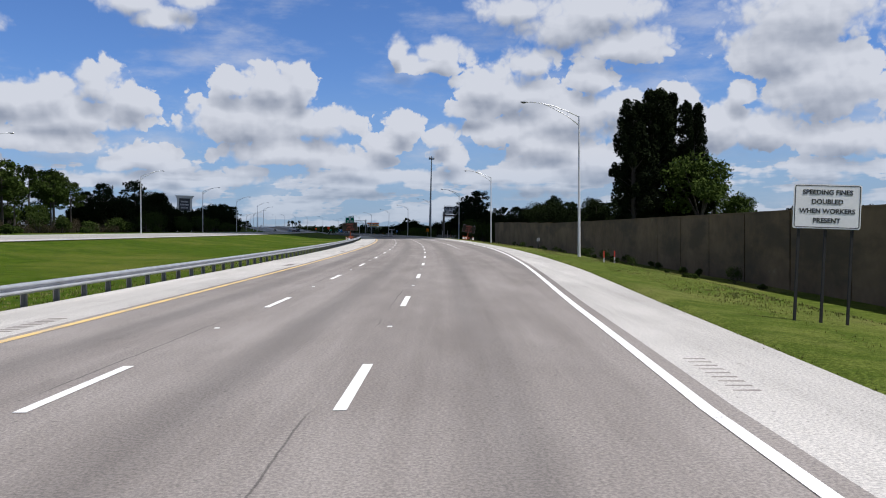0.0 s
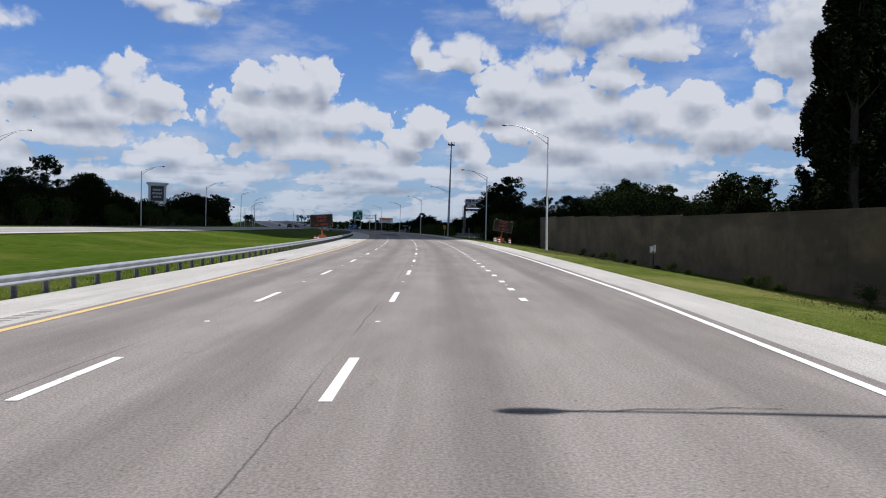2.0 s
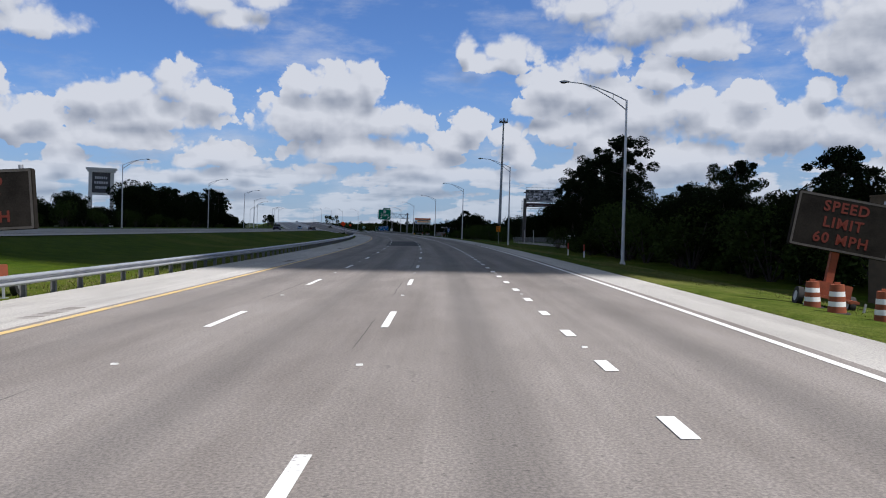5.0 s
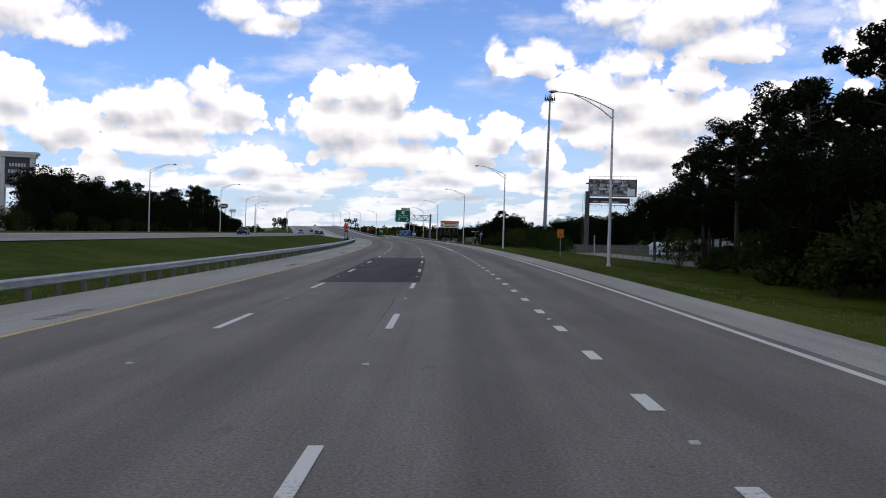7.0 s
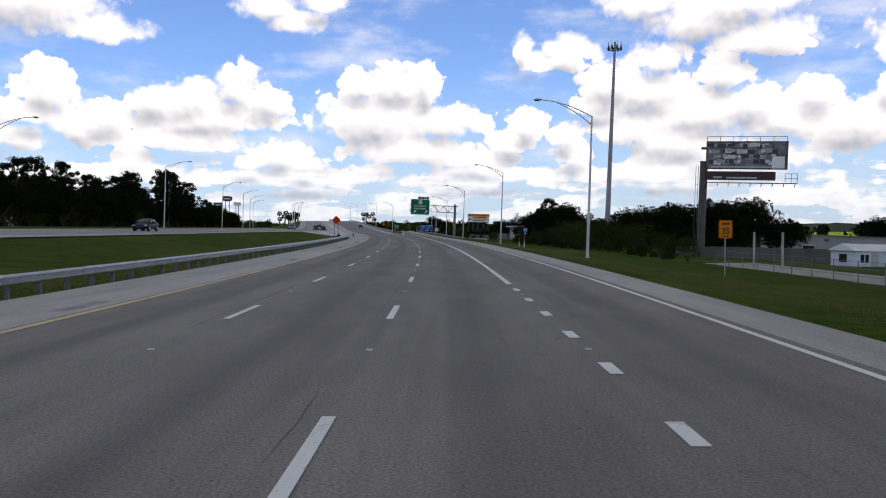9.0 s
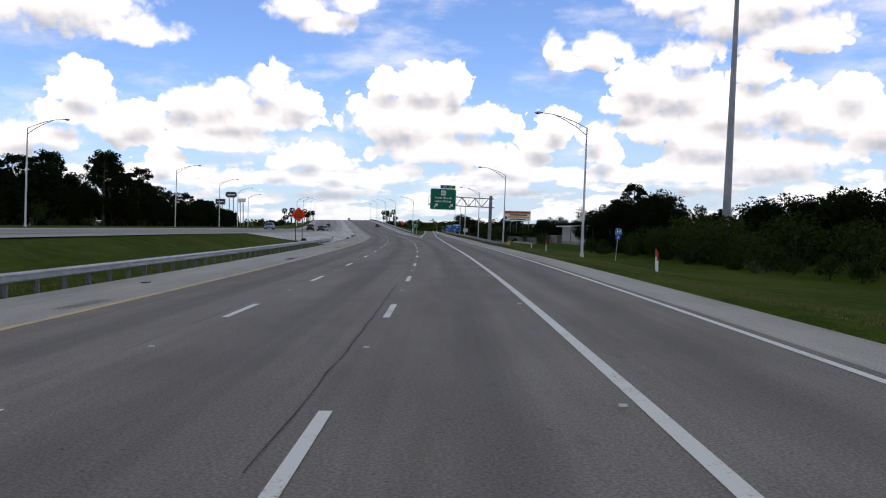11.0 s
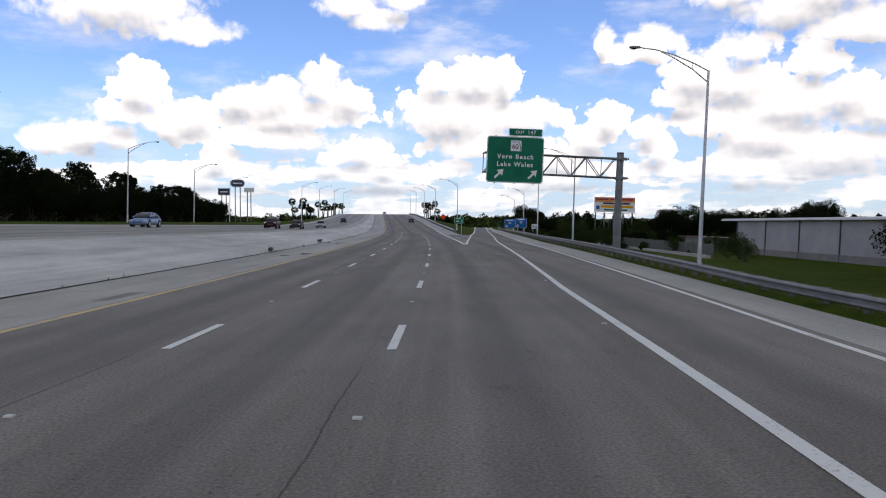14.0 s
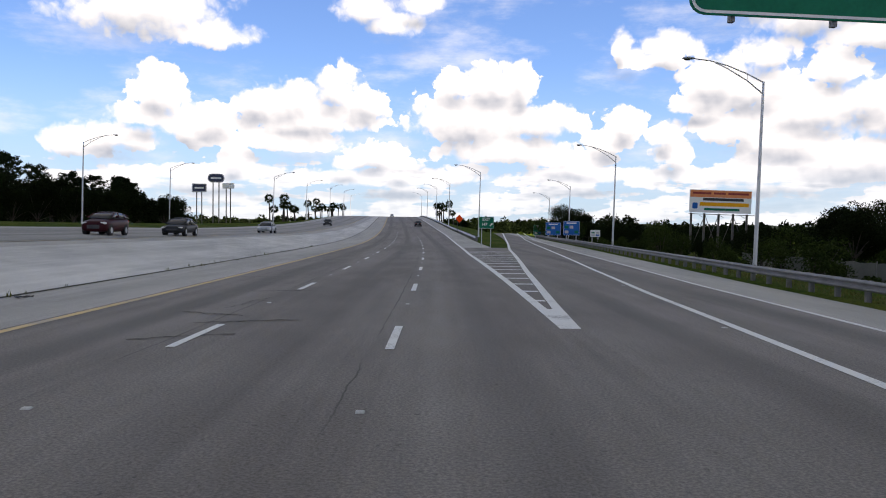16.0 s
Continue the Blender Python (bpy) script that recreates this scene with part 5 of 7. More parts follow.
# ---- billboards and tall signs ----
def billboard():
    t = thing("billboard", "steel monopole billboard with a grey photographic face", "billboard")
    bm = bmesh.new()
    tube(bm, (0, 0.4, 0), (0, 0.4, 12.5), 0.5, 0.48, 18)
    part("monopole", bm, DARK_STEEL, t)
    f = part("upper_face", boxes((0.2, 9.9, -0.45, -0.3, 11.45, 15.0), bevel=0.02), POSTER, t, "grey photographic poster")
    part("face_frame", border(9.7, 3.55, 0.14, 0.03, 5.05, 13.22, -0.46, 0.0), BLACK_STEEL, f)
    part("logo_plate", plate(1.5, 1.5, 0.01, 0.05, 8.8, 12.35, -0.465), SIGN_WHITE, f)
    part("legend_bar", boxes((0.7, 8.0, -0.47, -0.455, 11.65, 11.83)), SIGN_BACK, f)
    rng = random.Random(3)
    tones = [material("poster_grey", (v, v, v * 1.03), (v * 1.6, v * 1.6, v * 1.65), 2.0, 0.6) for v in (0.03, 0.12, 0.26, 0.42)]
    for i in range(16):
        for j in range(4):
            if rng.random() < 0.9:
                x0, z0 = 0.4 + i * 0.475 + rng.uniform(0, 0.3), 11.95 + j * 0.70 + rng.uniform(0, 0.25)
                part("picture_block", plate(rng.uniform(0.5, 1.0), rng.uniform(0.25, 0.6), 0.008, 0.05, x0 + 0.4, z0 + 0.3, -0.462 - 0.001 * (i % 3) - 0.0015 * j, rng.uniform(-12, 12)), tones[rng.randrange(4)], f)
    f = part("lower_face", boxes((0.2, 8.6, -0.1, 0.0, 10.1, 11.2), bevel=0.02), material("dark_red_vinyl", (0.022, 0.008, 0.008), (0.05, 0.012, 0.012), 0.8, 0.5), t, "dark red lower face")
    part("legend_bar", boxes((1.2, 2.2, -0.13, -0.1, 10.35, 10.55), (2.8, 6.4, -0.13, -0.1, 10.3, 10.5)), SIGN_BACK, f)
    part("walkway", boxes((0.2, 11.0, -1.2, -0.5, 9.66, 9.74)), DARK_STEEL, t)
    bm = bmesh.new()
    for i in range(9):
        x = 0.4 + i * 1.3
        tube(bm, (x, -1.1, 9.7), (x, -0.3, 9.3), 0.05, 0.05, 6)
    part("walkway_bracket", bm, DARK_STEEL, t)
    for z in (10.3, 10.9):
        part("handrail", rods(((9.6, -1.15, z), (11.0, -1.15, z), 0.03), ((11.0, -1.15, z), (11.0, 0.2, z), 0.03), sides=6), DARK_STEEL, t)
    for x in (9.6, 10.3, 11.0):
        part("handrail_post", rods(((x, -1.15, 9.7), (x, -1.15, 10.9), 0.03), sides=6), DARK_STEEL, t)
    bm = bmesh.new()
    for i in range(7):
        tube(bm, (0.3 + i * 1.58, -0.35, 15.0), (0.3 + i * 1.58, -0.35, 15.6), 0.03, 0.03, 6)
    tube(bm, (0.3, -0.35, 15.6), (9.8, -0.35, 15.6), 0.03, 0.03, 6)
    part("top_rail", bm, DARK_STEEL, t)
    part("back_beam", boxes((-0.4, 9.6, 0.0, 0.3, 11.6, 11.9), (-0.4, 9.6, 0.0, 0.3, 14.0, 14.3)), DARK_STEEL, t)
    part("ladder", rods(((-0.65, 0.4, 1.0), (-0.65, 0.4, 12.0), 0.03), ((-0.95, 0.4, 1.0), (-0.95, 0.4, 12.0), 0.03), *[((-0.95, 0.4, 1.0 + i * 0.5), (-0.65, 0.4, 1.0 + i * 0.5), 0.015) for i in range(22)], sides=6), DARK_STEEL, t)
    return t


billboard().matrix_basis = upright(362.5, 36.7, -1.75, -20)


def storage_billboard():
    t = thing("billboard", "wide billboard with an orange header on steel legs", "billboard")
    for x in (0.4, 2.4, 4.6, 6.8, 8.9):
        part("leg", boxes((x - 0.13, x + 0.13, 0.1, 0.36, 0, 6.2)), DARK_STEEL, t)
    f = part("face", boxes((0, 9.4, -0.1, 0.1, 6.3, 9.7), bevel=0.02), SIGN_WHITE, t)
    part("header_panel", boxes((0.05, 9.35, -0.13, -0.1, 8.6, 9.65)), material("orange_vinyl", (0.70, 0.20, 0.06), (0.80, 0.27, 0.09), 1.0, 0.5), f)
    part("legend_bar", boxes((0.4, 3.2, -0.15, -0.13, 9.05, 9.35), (3.6, 5.4, -0.15, -0.13, 9.05, 9.35), (5.8, 8.9, -0.15, -0.13, 9.05, 9.35)), material("dark_red_legend", (0.24, 0.012, 0.010), (0.32, 0.02, 0.015), 1.0, 0.5), f)
    part("legend_bar", boxes((2.0, 8.2, -0.13, -0.1, 8.1, 8.5)), SIGN_BLACK, f)
    part("legend_bar", boxes((1.5, 9.0, -0.13, -0.1, 7.3, 7.85)), SIGN_YELLOW, f)
    part("brace", rods(*[((x, 0.2, 0.4), (x + 2.1, 0.2, 6.0), 0.05) for x in (0.4, 2.5, 4.7)], *[((x + 2.1, 0.2, 0.4), (x, 0.2, 6.0), 0.05) for x in (2.5, 6.8)]), DARK_STEEL, t)
    part("legend_bar", boxes((2.2, 7.6, -0.13, -0.1, 6.65, 7.0)), SIGN_GREEN, f)
    part("emblem", plate(0.8, 0.9, 0.02, 0.2, 0.8, 7.3, -0.13), SIGN_BLUE, f)
    part("catwalk", boxes((-0.2, 9.6, -0.9, -0.3, 6.0, 6.08)), DARK_STEEL, t)
    part("floodlight_arm", rods(*[((x, -0.1, 5.9), (x, -1.4, 5.6), 0.04) for x in (1.5, 4.7, 7.9)]), DARK_STEEL, t)
    return t


storage_billboard().matrix_basis = upright(590.5, 40.1, -1.5)


def outlet_sign():
    t = thing("shopping_centre_sign", "pale classical pylon sign with a cornice and a dark letter panel", "pylon sign")
    stone = material("pale_stucco", (0.50, 0.50, 0.48), (0.64, 0.63, 0.60), 0.4, 0.85)
    for x in (-2.9, 2.9):
        part("column", boxes((x - 0.45, x + 0.45, -0.7, 0.7, -0.3, 16.0), bevel=0.04), stone, t)
    part("cornice", boxes((-4.1, 4.1, -1.2, 1.2, 16.6, 17.2), (-3.7, 3.7, -1.0, 1.0, 16.0, 16.6), bevel=0.04), stone, t)
    p = part("letter_panel", boxes((-2.45, 2.45, -0.4, 0.4, 10.0, 15.9), bevel=0.03), BLACK_STEEL, t)
    for i, (a, b) in enumerate(((-1.7, 1.7), (-1.9, 1.9), (-1.6, 1.6))):
        part("legend_bar", boxes(*[(a + k * (b - a) / 6 + 0.05, a + (k + 1) * (b - a) / 6 - 0.12, -0.45, -0.4, 14.0 - i * 1.4, 14.7 - i * 1.4) for k in range(6)]), SIGN_BACK, p)
    part("sill", boxes((-3.2, 3.2, -0.6, 0.6, 9.4, 10.0), bevel=0.03), stone, t)
    return t


outlet_sign().matrix_basis = upright(381.5, -84, 2.1, 8)


def pole_sign(w, h, low, colour, label, hexagon=False, x=0.0):
    t = thing("pole_sign", label, "pole sign")
    for dx in (-w * 0.18, w * 0.18):
        part("pole", rods(((dx, 0.2, 0), (dx, 0.2, low + h * 0.6), 0.22)), DARK_STEEL, t)
    b = part("sign_box", plate(w, h, 0.5, min(w, h) * (0.45 if hexagon else 0.08), 0, low + h / 2), colour, t)
    part("sign_border", border(w, h, 0.15, min(w, h) * (0.44 if hexagon else 0.07), 0, low + h / 2, -0.01, 0.1), SIGN_WHITE, b)
    part("legend_bar", boxes((-w * 0.32, w * 0.32, -0.03, -0.01, low + h * 0.4, low + h * 0.58)), SIGN_WHITE, b)
    return t


NAVY = material("navy_sign_face", (0.01, 0.015, 0.05), (0.02, 0.03, 0.08), 1.0, 0.4)
pole_sign(6.6, 3.6, 17.4, NAVY, "tall navy motel pole sign with a pale band", True).matrix_basis = stand(800, -77.0, 2.0)
pole_sign(5.6, 3.4, 13.2, NAVY, "square navy pole sign below the motel sign").matrix_basis = stand(795, -82.5, 2.0)
pole_sign(4.6, 2.2, 14.5, SIGN_WHITE, "pale fuel station pole sign").matrix_basis = stand(790, -70.0, 2.0)

# ---- buildings on the right ----
def warehouse():
    t = thing("warehouse", "long pale grey metal warehouse with a white roof edge", "warehouse")
    part("wall", boxes((0, 34, 0, 33, -0.4, 4.95)), GREY_WALL, t)
    part("roof", boxes((-0.5, 34.4, -0.4, 36.8, 4.95, 5.2), bevel=0.04), ROOF_PALE, t)
    for i in range(8):
        x = 0.05 + i * 4.6
        part("pilaster", boxes((x - 0.08, x + 0.08, -0.1, 0.0, -0.4, 4.95)), DARK_STEEL, t)
    for i in range(5):
        part("pilaster", boxes((-0.1, 0.0, i * 8.2, i * 8.2 + 0.14, -0.4, 4.95)), DARK_STEEL, t)
    # flat grey band added in place of the fence and pallets along the foot
    part("wainscot", boxes((-0.07, -0.005, 0.2, 32.8, -0.4, 1.5)), DULL_WALL, t, "flat darker band standing in for the fence before the lower wall")
    part("roller_door", boxes((6.2, 9.6, -0.06, 0.02, -0.4, 3.6)), ROOF_PALE, t)
    part("gutter", boxes((-0.62, -0.5, -0.4, 36.8, 4.92, 5.1)), ROOF_PALE, t)
    return t


warehouse().matrix_basis = upright(482, 40.3, -2.45, 1)


def low_building():
    t = thing("low_building", "long low pale grey commercial building with a flat roof", "building")
    part("wall", boxes((0, 62, 0, 16, -0.8, 3.5)), GREY_WALL, t)
    part("roof", boxes((-0.3, 62.3, -0.3, 16.3, 3.5, 3.75), bevel=0.03), DULL_WALL, t)
    for x in (5, 17, 31, 44):
        w = part("window", boxes((x, x + 2.2, -0.05, 0.02, 0.5, 1.5)), DARK_GLASS, t)
        part("window_frame", boxes((x - 0.1, x + 2.3, -0.08, 0.0, 1.5, 1.62), (x - 0.1, x + 2.3, -0.08, 0.0, 0.38, 0.5)), ROOF_PALE, w)
    for x in (9, 24, 37):
        part("wall_vent", boxes((x, x + 0.9, -0.08, 0.02, 2.5, 2.9)), DARK_STEEL, t)
    part("door", boxes((12, 13.2, -0.05, 0.02, -0.6, 1.6)), DARK_STEEL, t)
    part("awning", boxes((15.5, 19.5, -1.2, 0.0, 1.9, 2.05)), ROOF_PALE, t)
    return t


low_building().matrix_basis = upright(417, 75.6, -2.65, -16)


def screen_fence(s0, s1, o0, o1, z):
    """A fence hung with faded green-grey windscreen cloth."""
    t = thing("screen_fence", "wire fence hung with faded grey-green screen cloth", "fence")
    n = 12
    pts = [at(s0 + (s1 - s0) * k / n, o0 + (o1 - o0) * k / n, z) for k in range(n + 1)]
    cloth = material("faded_screen_cloth", (0.075, 0.082, 0.070), (0.125, 0.13, 0.112), 0.7, 0.9)
    for k, (a, b) in enumerate(zip(pts, pts[1:])):
        bm = bmesh.new()
        d = (b - a).cross(Vector((0, 0, 1))).normalized() * 0.02
        rows = []
        for j in range(7):
            p = a + (b - a) * (j / 6)
            sag = 0.05 * math.sin(j * 1.7 + k)
            rows.append([bm.verts.new(p + d * f + Vector((0, 0, h + sag))) for f, h in ((1, 0.1), (1, 1.75), (-1, 1.75), (-1, 0.1))])
        for u, v in zip(rows, rows[1:]):
            for m in range(4):
                bm.faces.new((u[m], u[(m + 1) % 4], v[(m + 1) % 4], v[m]))
        part("screen", bm, cloth, t)
        part("post", rods((a + Vector((0, 0, -0.3)), a + Vector((0, 0, 1.9)), 0.035)), POST_GREY, t)
    return t


screen_fence(368, 334, 35.5, 60, -2.05)


def site_trailer():
    t = thing("site_office", "small pale blue-white site office with a low gable roof", "cabin")
    part("wall", boxes((-2.9, 2.9, 0, 3.4, 0.15, 2.15)), WHITE_WALL, t)
    bm = bmesh.new()
    vs = [bm.verts.new(c) for c in ((-3.2, -0.25, 2.1), (3.2, -0.25, 2.1), (3.2, 3.65, 2.1), (-3.2, 3.65, 2.1), (-3.2, 1.7, 2.85), (3.2, 1.7, 2.85))]
    for q in ((0, 1, 5, 4), (2, 3, 4, 5), (0, 4, 3), (1, 2, 5), (3, 2, 1, 0)):
        bm.faces.new([vs[i] for i in q])
    part("roof", bm, ROOF_PALE, t)
    for x in (-2.3, 1.0):
        w = part("window", boxes((x, x + 1.0, -0.04, 0.02, 0.9, 1.75)), DARK_GLASS, t)
        part("window_frame", boxes((x - 0.07, x + 1.07, -0.06, 0, 1.75, 1.83), (x - 0.07, x + 1.07, -0.06, 0, 0.82, 0.9), (x + 0.46, x + 0.54, -0.06, 0, 0.9, 1.75)), SIGN_WHITE, w)
    w = part("window", boxes((-2.94, -2.88, 1.2, 2.2, 0.9, 1.75)), DARK_GLASS, t)
    part("door", boxes((-0.9, 0.0, -0.05, 0.02, 0.15, 1.95)), SIGN_BACK, t)
    for x in (-2.6, -0.9, 0.9, 2.6):
        part("pier", boxes((x - 0.15, x + 0.15, 0.3, 3.1, -0.4, 0.15)), CONCRETE, t)
    return t


site_trailer().matrix_basis = upright(342, 47.4, -2.4, 14)
copy_thing(bpy.data.objects["site_office"], stand(309, 50, -2.0, 8))

lot = strip("gravel_lot", 29.0, 34.5, 286, 342, DIRT, flat(-1.27), cols=3)
tagged(lot, "pale sandy gravel yard behind the fence", "yard", kind="structure")
# the sheet follows the slope of the verge
for v in lot.data.vertices:
    v.co.z = -1.48 + 0.02 * math.sin(v.co.y)

# ---- chain-link fence along the right of way ----
def wire_fence(s0, s1, o, z):
    t = thing("wire_fence", "chain-link fence on thin steel posts beside the yard", "fence")
    s = s0
    n = 0
    post = mesh_of("post", rods(((0, 0, -0.3), (0, 0, 1.5), 0.03)), POST_GREY)
    while s <= s1:
        ob = part("post", post, None, t)
        ob.matrix_basis = stand(s, o, z)
        s += 3.0
    bm = bmesh.new()
    k = int((s1 - s0) / 3)
    for h in (0.05, 0.5, 1.0, 1.45):
        for i in range(k):
            tube(bm, at(s0 + 3 * i, o, z + h), at(s0 + 3 * i + 3, o, z + h), 0.013, 0.013, 4, False)
    for i in range(k * 12):
        a = s0 + i * 0.25
        tube(bm, at(a, o, z + 0.05), at(a + 0.9, o, z + 1.45), 0.004, 0.004, 3, False)
        tube(bm, at(a + 0.9, o, z + 0.05), at(a, o, z + 1.45), 0.004, 0.004, 3, False)
    part("wire_mesh", bm, POST_GREY, t)


wire_fence(283, 337, 28.4, -1.5)
screen_fence(494, 548, 29.2, 30.2, -1.75)
low_wall = thing("low_wall", "low pale concrete wall in front of the screen fence", "low wall")
BLOCK_PIECE = mesh_of("wall_block", boxes((-0.24, 0.24, -1.96, 1.96, -0.3, 0.55), bevel=0.02), CONCRETE)
for k in range(12):
    ob = part("wall_block", BLOCK_PIECE, None, low_wall)
    ob.matrix_basis = stand(494 + 4.0 * k, 28.0 + 0.02 * k, -1.62)


def block_shed():
    t = thing("block_shed", "low weathered block shed with a rusty roof edge beside the yard", "shed")
    part("wall", boxes((0, 5.0, 0, 22, -0.4, 2.1)), DULL_WALL, t)
    part("roof", boxes((-0.25, 5.25, -0.25, 22.25, 2.1, 2.28), bevel=0.03), RUSTY_ROOF, t, "rusty roof sheet")
    part("roof_patch", boxes((0.3, 3.0, 5.0, 9.0, 2.28, 2.34)), ROOF_PALE, t, "pale new roof sheet")
    for y in (4.0, 11.0, 17.0):
        part("door", boxes((-0.05, 0.02, y, y + 1.1, -0.3, 1.6)), DARK_STEEL, t)
    return t


block_shed().matrix_basis = upright(521, 40.5, -2.1, -2)
for s, o in ((333, 30.3), (331.5, 32.2)):
    t = thing("fence_post", "tall pale concrete gate post by the fence", "post")
    part("shaft", boxes((-0.08, 0.08, -0.08, 0.08, -0.3, 2.9), bevel=0.01), CONCRETE, t)
    part("cap", boxes((-0.1, 0.1, -0.1, 0.1, 2.9, 2.96), bevel=0.01), CONCRETE, t)
    t.matrix_basis = stand(s, o, -1.25)

# ---- vehicles ----
def car_paint(name, low, high, metal=0.1):
    return material(name, low, high, 1.0, 0.4, 0.0, metal, spec=0.12, coords="object")


def loft(sections):
    """A closed skin through rings of equal length; each ring is a list of places."""
    bm = bmesh.new()
    rings = [[bm.verts.new(p) for p in r] for r in sections]
    n = len(rings[0])
    for a, b in zip(rings, rings[1:]):
        for i in range(n):
            bm.faces.new((a[i], a[(i + 1) % n], b[(i + 1) % n], b[i]))
    bm.faces.new(rings[0][::-1])
    bm.faces.new(rings[-1])
    bmesh.ops.recalc_face_normals(bm, faces=bm.faces[:])
    for f in bm.faces:
        f.smooth = True
    return bm


def car(label, paint, tall=1.46, length=4.7, wide=1.82, suv=False):
    """Front towards -y: rounded shell, glasshouse, roof, wheels in dark arches."""
    t = thing("car", label, "car", "cars on the freeway")
    L, W = length / 2, wide / 2
    k = 0.74 if suv else 0.66
    belt = k * tall

    def ring(y, z0, z1, w):
        out, zm, hz = [], (z0 + z1) / 2, (z1 - z0) / 2
        for i in range(20):
            a = (i + 0.5) * math.tau / 20
            c, s = math.cos(a), math.sin(a)
            out.append((math.copysign(abs(c) ** 0.42, c) * w * W * (1.0 if s < 0.3 else 1.0 - 0.06 * s), y * L, zm + math.copysign(abs(s) ** 0.5, s) * hz))
        return out

    h = belt
    shell = [(-1.0, 0.40, h * 0.62, 0.62), (-0.985, 0.30, h * 0.72, 0.80), (-0.93, 0.24, h * 0.80, 0.92), (-0.8, 0.22, h * 0.86, 0.98), (-0.6, 0.21, h * 0.91, 1.0),
             (-0.36, 0.21, h * 0.97, 1.0), (0.0, 0.21, h, 1.0), (0.4, 0.21, h * 1.01, 1.0), (0.7, 0.22, h * 1.02, 0.985), (0.88, 0.26, h * 1.0, 0.95), (0.965, 0.32, h * 0.94, 0.88), (1.0, 0.42, h * 0.82, 0.74)]
    part("body", loft([ring(*r) for r in shell]), paint, t)

    def cabin(y, z1, w, lift=0.0):
        zb, wb = belt - 0.06, 0.93 * W
        return [(-wb, y * L, zb), (-w * W - 0.03 * W, y * L, zb + (z1 - zb) * 0.62), (-w * W, y * L, zb + (z1 - zb) * 0.9 + lift), (-w * W * 0.72, y * L, z1 + lift),
                (w * W * 0.72, y * L, z1 + lift), (w * W, y * L, zb + (z1 - zb) * 0.9 + lift), (w * W + 0.03 * W, y * L, zb + (z1 - zb) * 0.62), (wb, y * L, zb)]

    g = tall - belt
    front = [(-0.46, belt + 0.02, 0.86), (-0.30, belt + 0.52 * g, 0.82), (-0.16, belt + 0.86 * g, 0.78)]
    top = [(-0.04, tall - 0.03, 0.76), (0.14, tall, 0.76), (0.36, tall - 0.02, 0.75)]
    back = [(0.62, tall - 0.07, 0.74), (0.82, tall - 0.14, 0.73), (0.91, belt + 0.5 * g, 0.78), (0.96, belt + 0.02, 0.84)] if suv else [(0.50, belt + 0.80 * g, 0.74), (0.64, belt + 0.45 * g, 0.78), (0.80, belt + 0.03, 0.84)]
    house = front + top + back
    part("glasshouse", loft([cabin(*r) for r in house]), DARK_GLASS, t, "dark windows")
    roofs = [r for r in house if r[1] > belt + 0.74 * g]
    bm = bmesh.new()
    rows = [[bm.verts.new(Vector(p) + Vector((0, 0, 0.014))) for p in cabin(*r)[2:6]] for r in roofs]
    for a, b in zip(rows, rows[1:]):
        for i in range(3):
            bm.faces.new((a[i], a[i + 1], b[i + 1], b[i])).smooth = True
    e = bmesh.ops.extrude_face_region(bm, geom=bm.faces[:])
    for v in [q for q in e["geom"] if isinstance(q, bmesh.types.BMVert)]:
        v.co.z -= 0.02
    part("roof", bm, paint, t)
    bm = bmesh.new()
    rings = [cabin(*r) for r in house]
    for side in (0, 1):
        idx = (0, 1, 2) if side == 0 else (7, 6, 5)
        for run in (rings[:3], rings[-3:]):
            for a, b in zip(run, run[1:]):
                tube(bm, a[idx[2]], b[idx[2]], 0.045, 0.045, 6)
        for m in (rings[4], rings[6] if suv else rings[4]):
            tube(bm, m[idx[0]], m[idx[1]], 0.04, 0.04, 6)
            tube(bm, m[idx[1]], m[idx[2]], 0.04, 0.035, 6)
    part("cabin_frame", bm, paint, t)
    for x in (-1, 1):
        for y in (-L * 0.62, L * 0.6):
            bm = bmesh.new()
            tube(bm, (x * (W - 0.24), y, 0.36), (x * (W + 0.004), y, 0.36), 0.40, 0.40, 22)
            part("wheel_arch", bm, TYRE, t)
            bm = bmesh.new()
            tube(bm, (x * (W - 0.2), y, 0.33), (x * (W + 0.015), y, 0.33), 0.33, 0.32, 22)
            w = part("wheel", bm, TYRE, t)
            bm = bmesh.new()
            tube(bm, (x * (W - 0.05), y, 0.33), (x * (W + 0.025), y, 0.33), 0.22, 0.20, 14)
            part("rim", bm, GALVANISED, w)
        part("headlight", boxes((x * W * 0.70 - 0.2, x * W * 0.70 + 0.2, -L * 0.985, -L * 0.9, h * 0.62, h * 0.75), bevel=0.03), SIGN_WHITE, t)
        part("tail_light", boxes((x * W * 0.72 - 0.16, x * W * 0.72 + 0.16, L * 0.93, L * 0.995, h * 0.72, h * 0.88), bevel=0.03), RED_REFLECT, t)
        part("mirror", boxes((x * (W + 0.08) - 0.09, x * (W + 0.08) + 0.09, -L * 0.3, -L * 0.3 + 0.12, belt, belt + 0.14), bevel=0.03), paint, t)
    part("grille", boxes((-W * 0.48, W * 0.48, -L - 0.01, -L * 0.95, 0.42, h * 0.6), bevel=0.02), BLACK_STEEL, t)
    part("plate_holder", boxes((-0.26, 0.26, L * 0.98, L + 0.015, 0.55, 0.69)), SIGN_WHITE, t)
    return t


def opp_z(s, o):
    f = (o - (opp_near(s) - opp_width)) / opp_width
    return opp_far_z(s) + (opp_near_z(s) - opp_far_z(s)) * f + rise(s) + 0.014


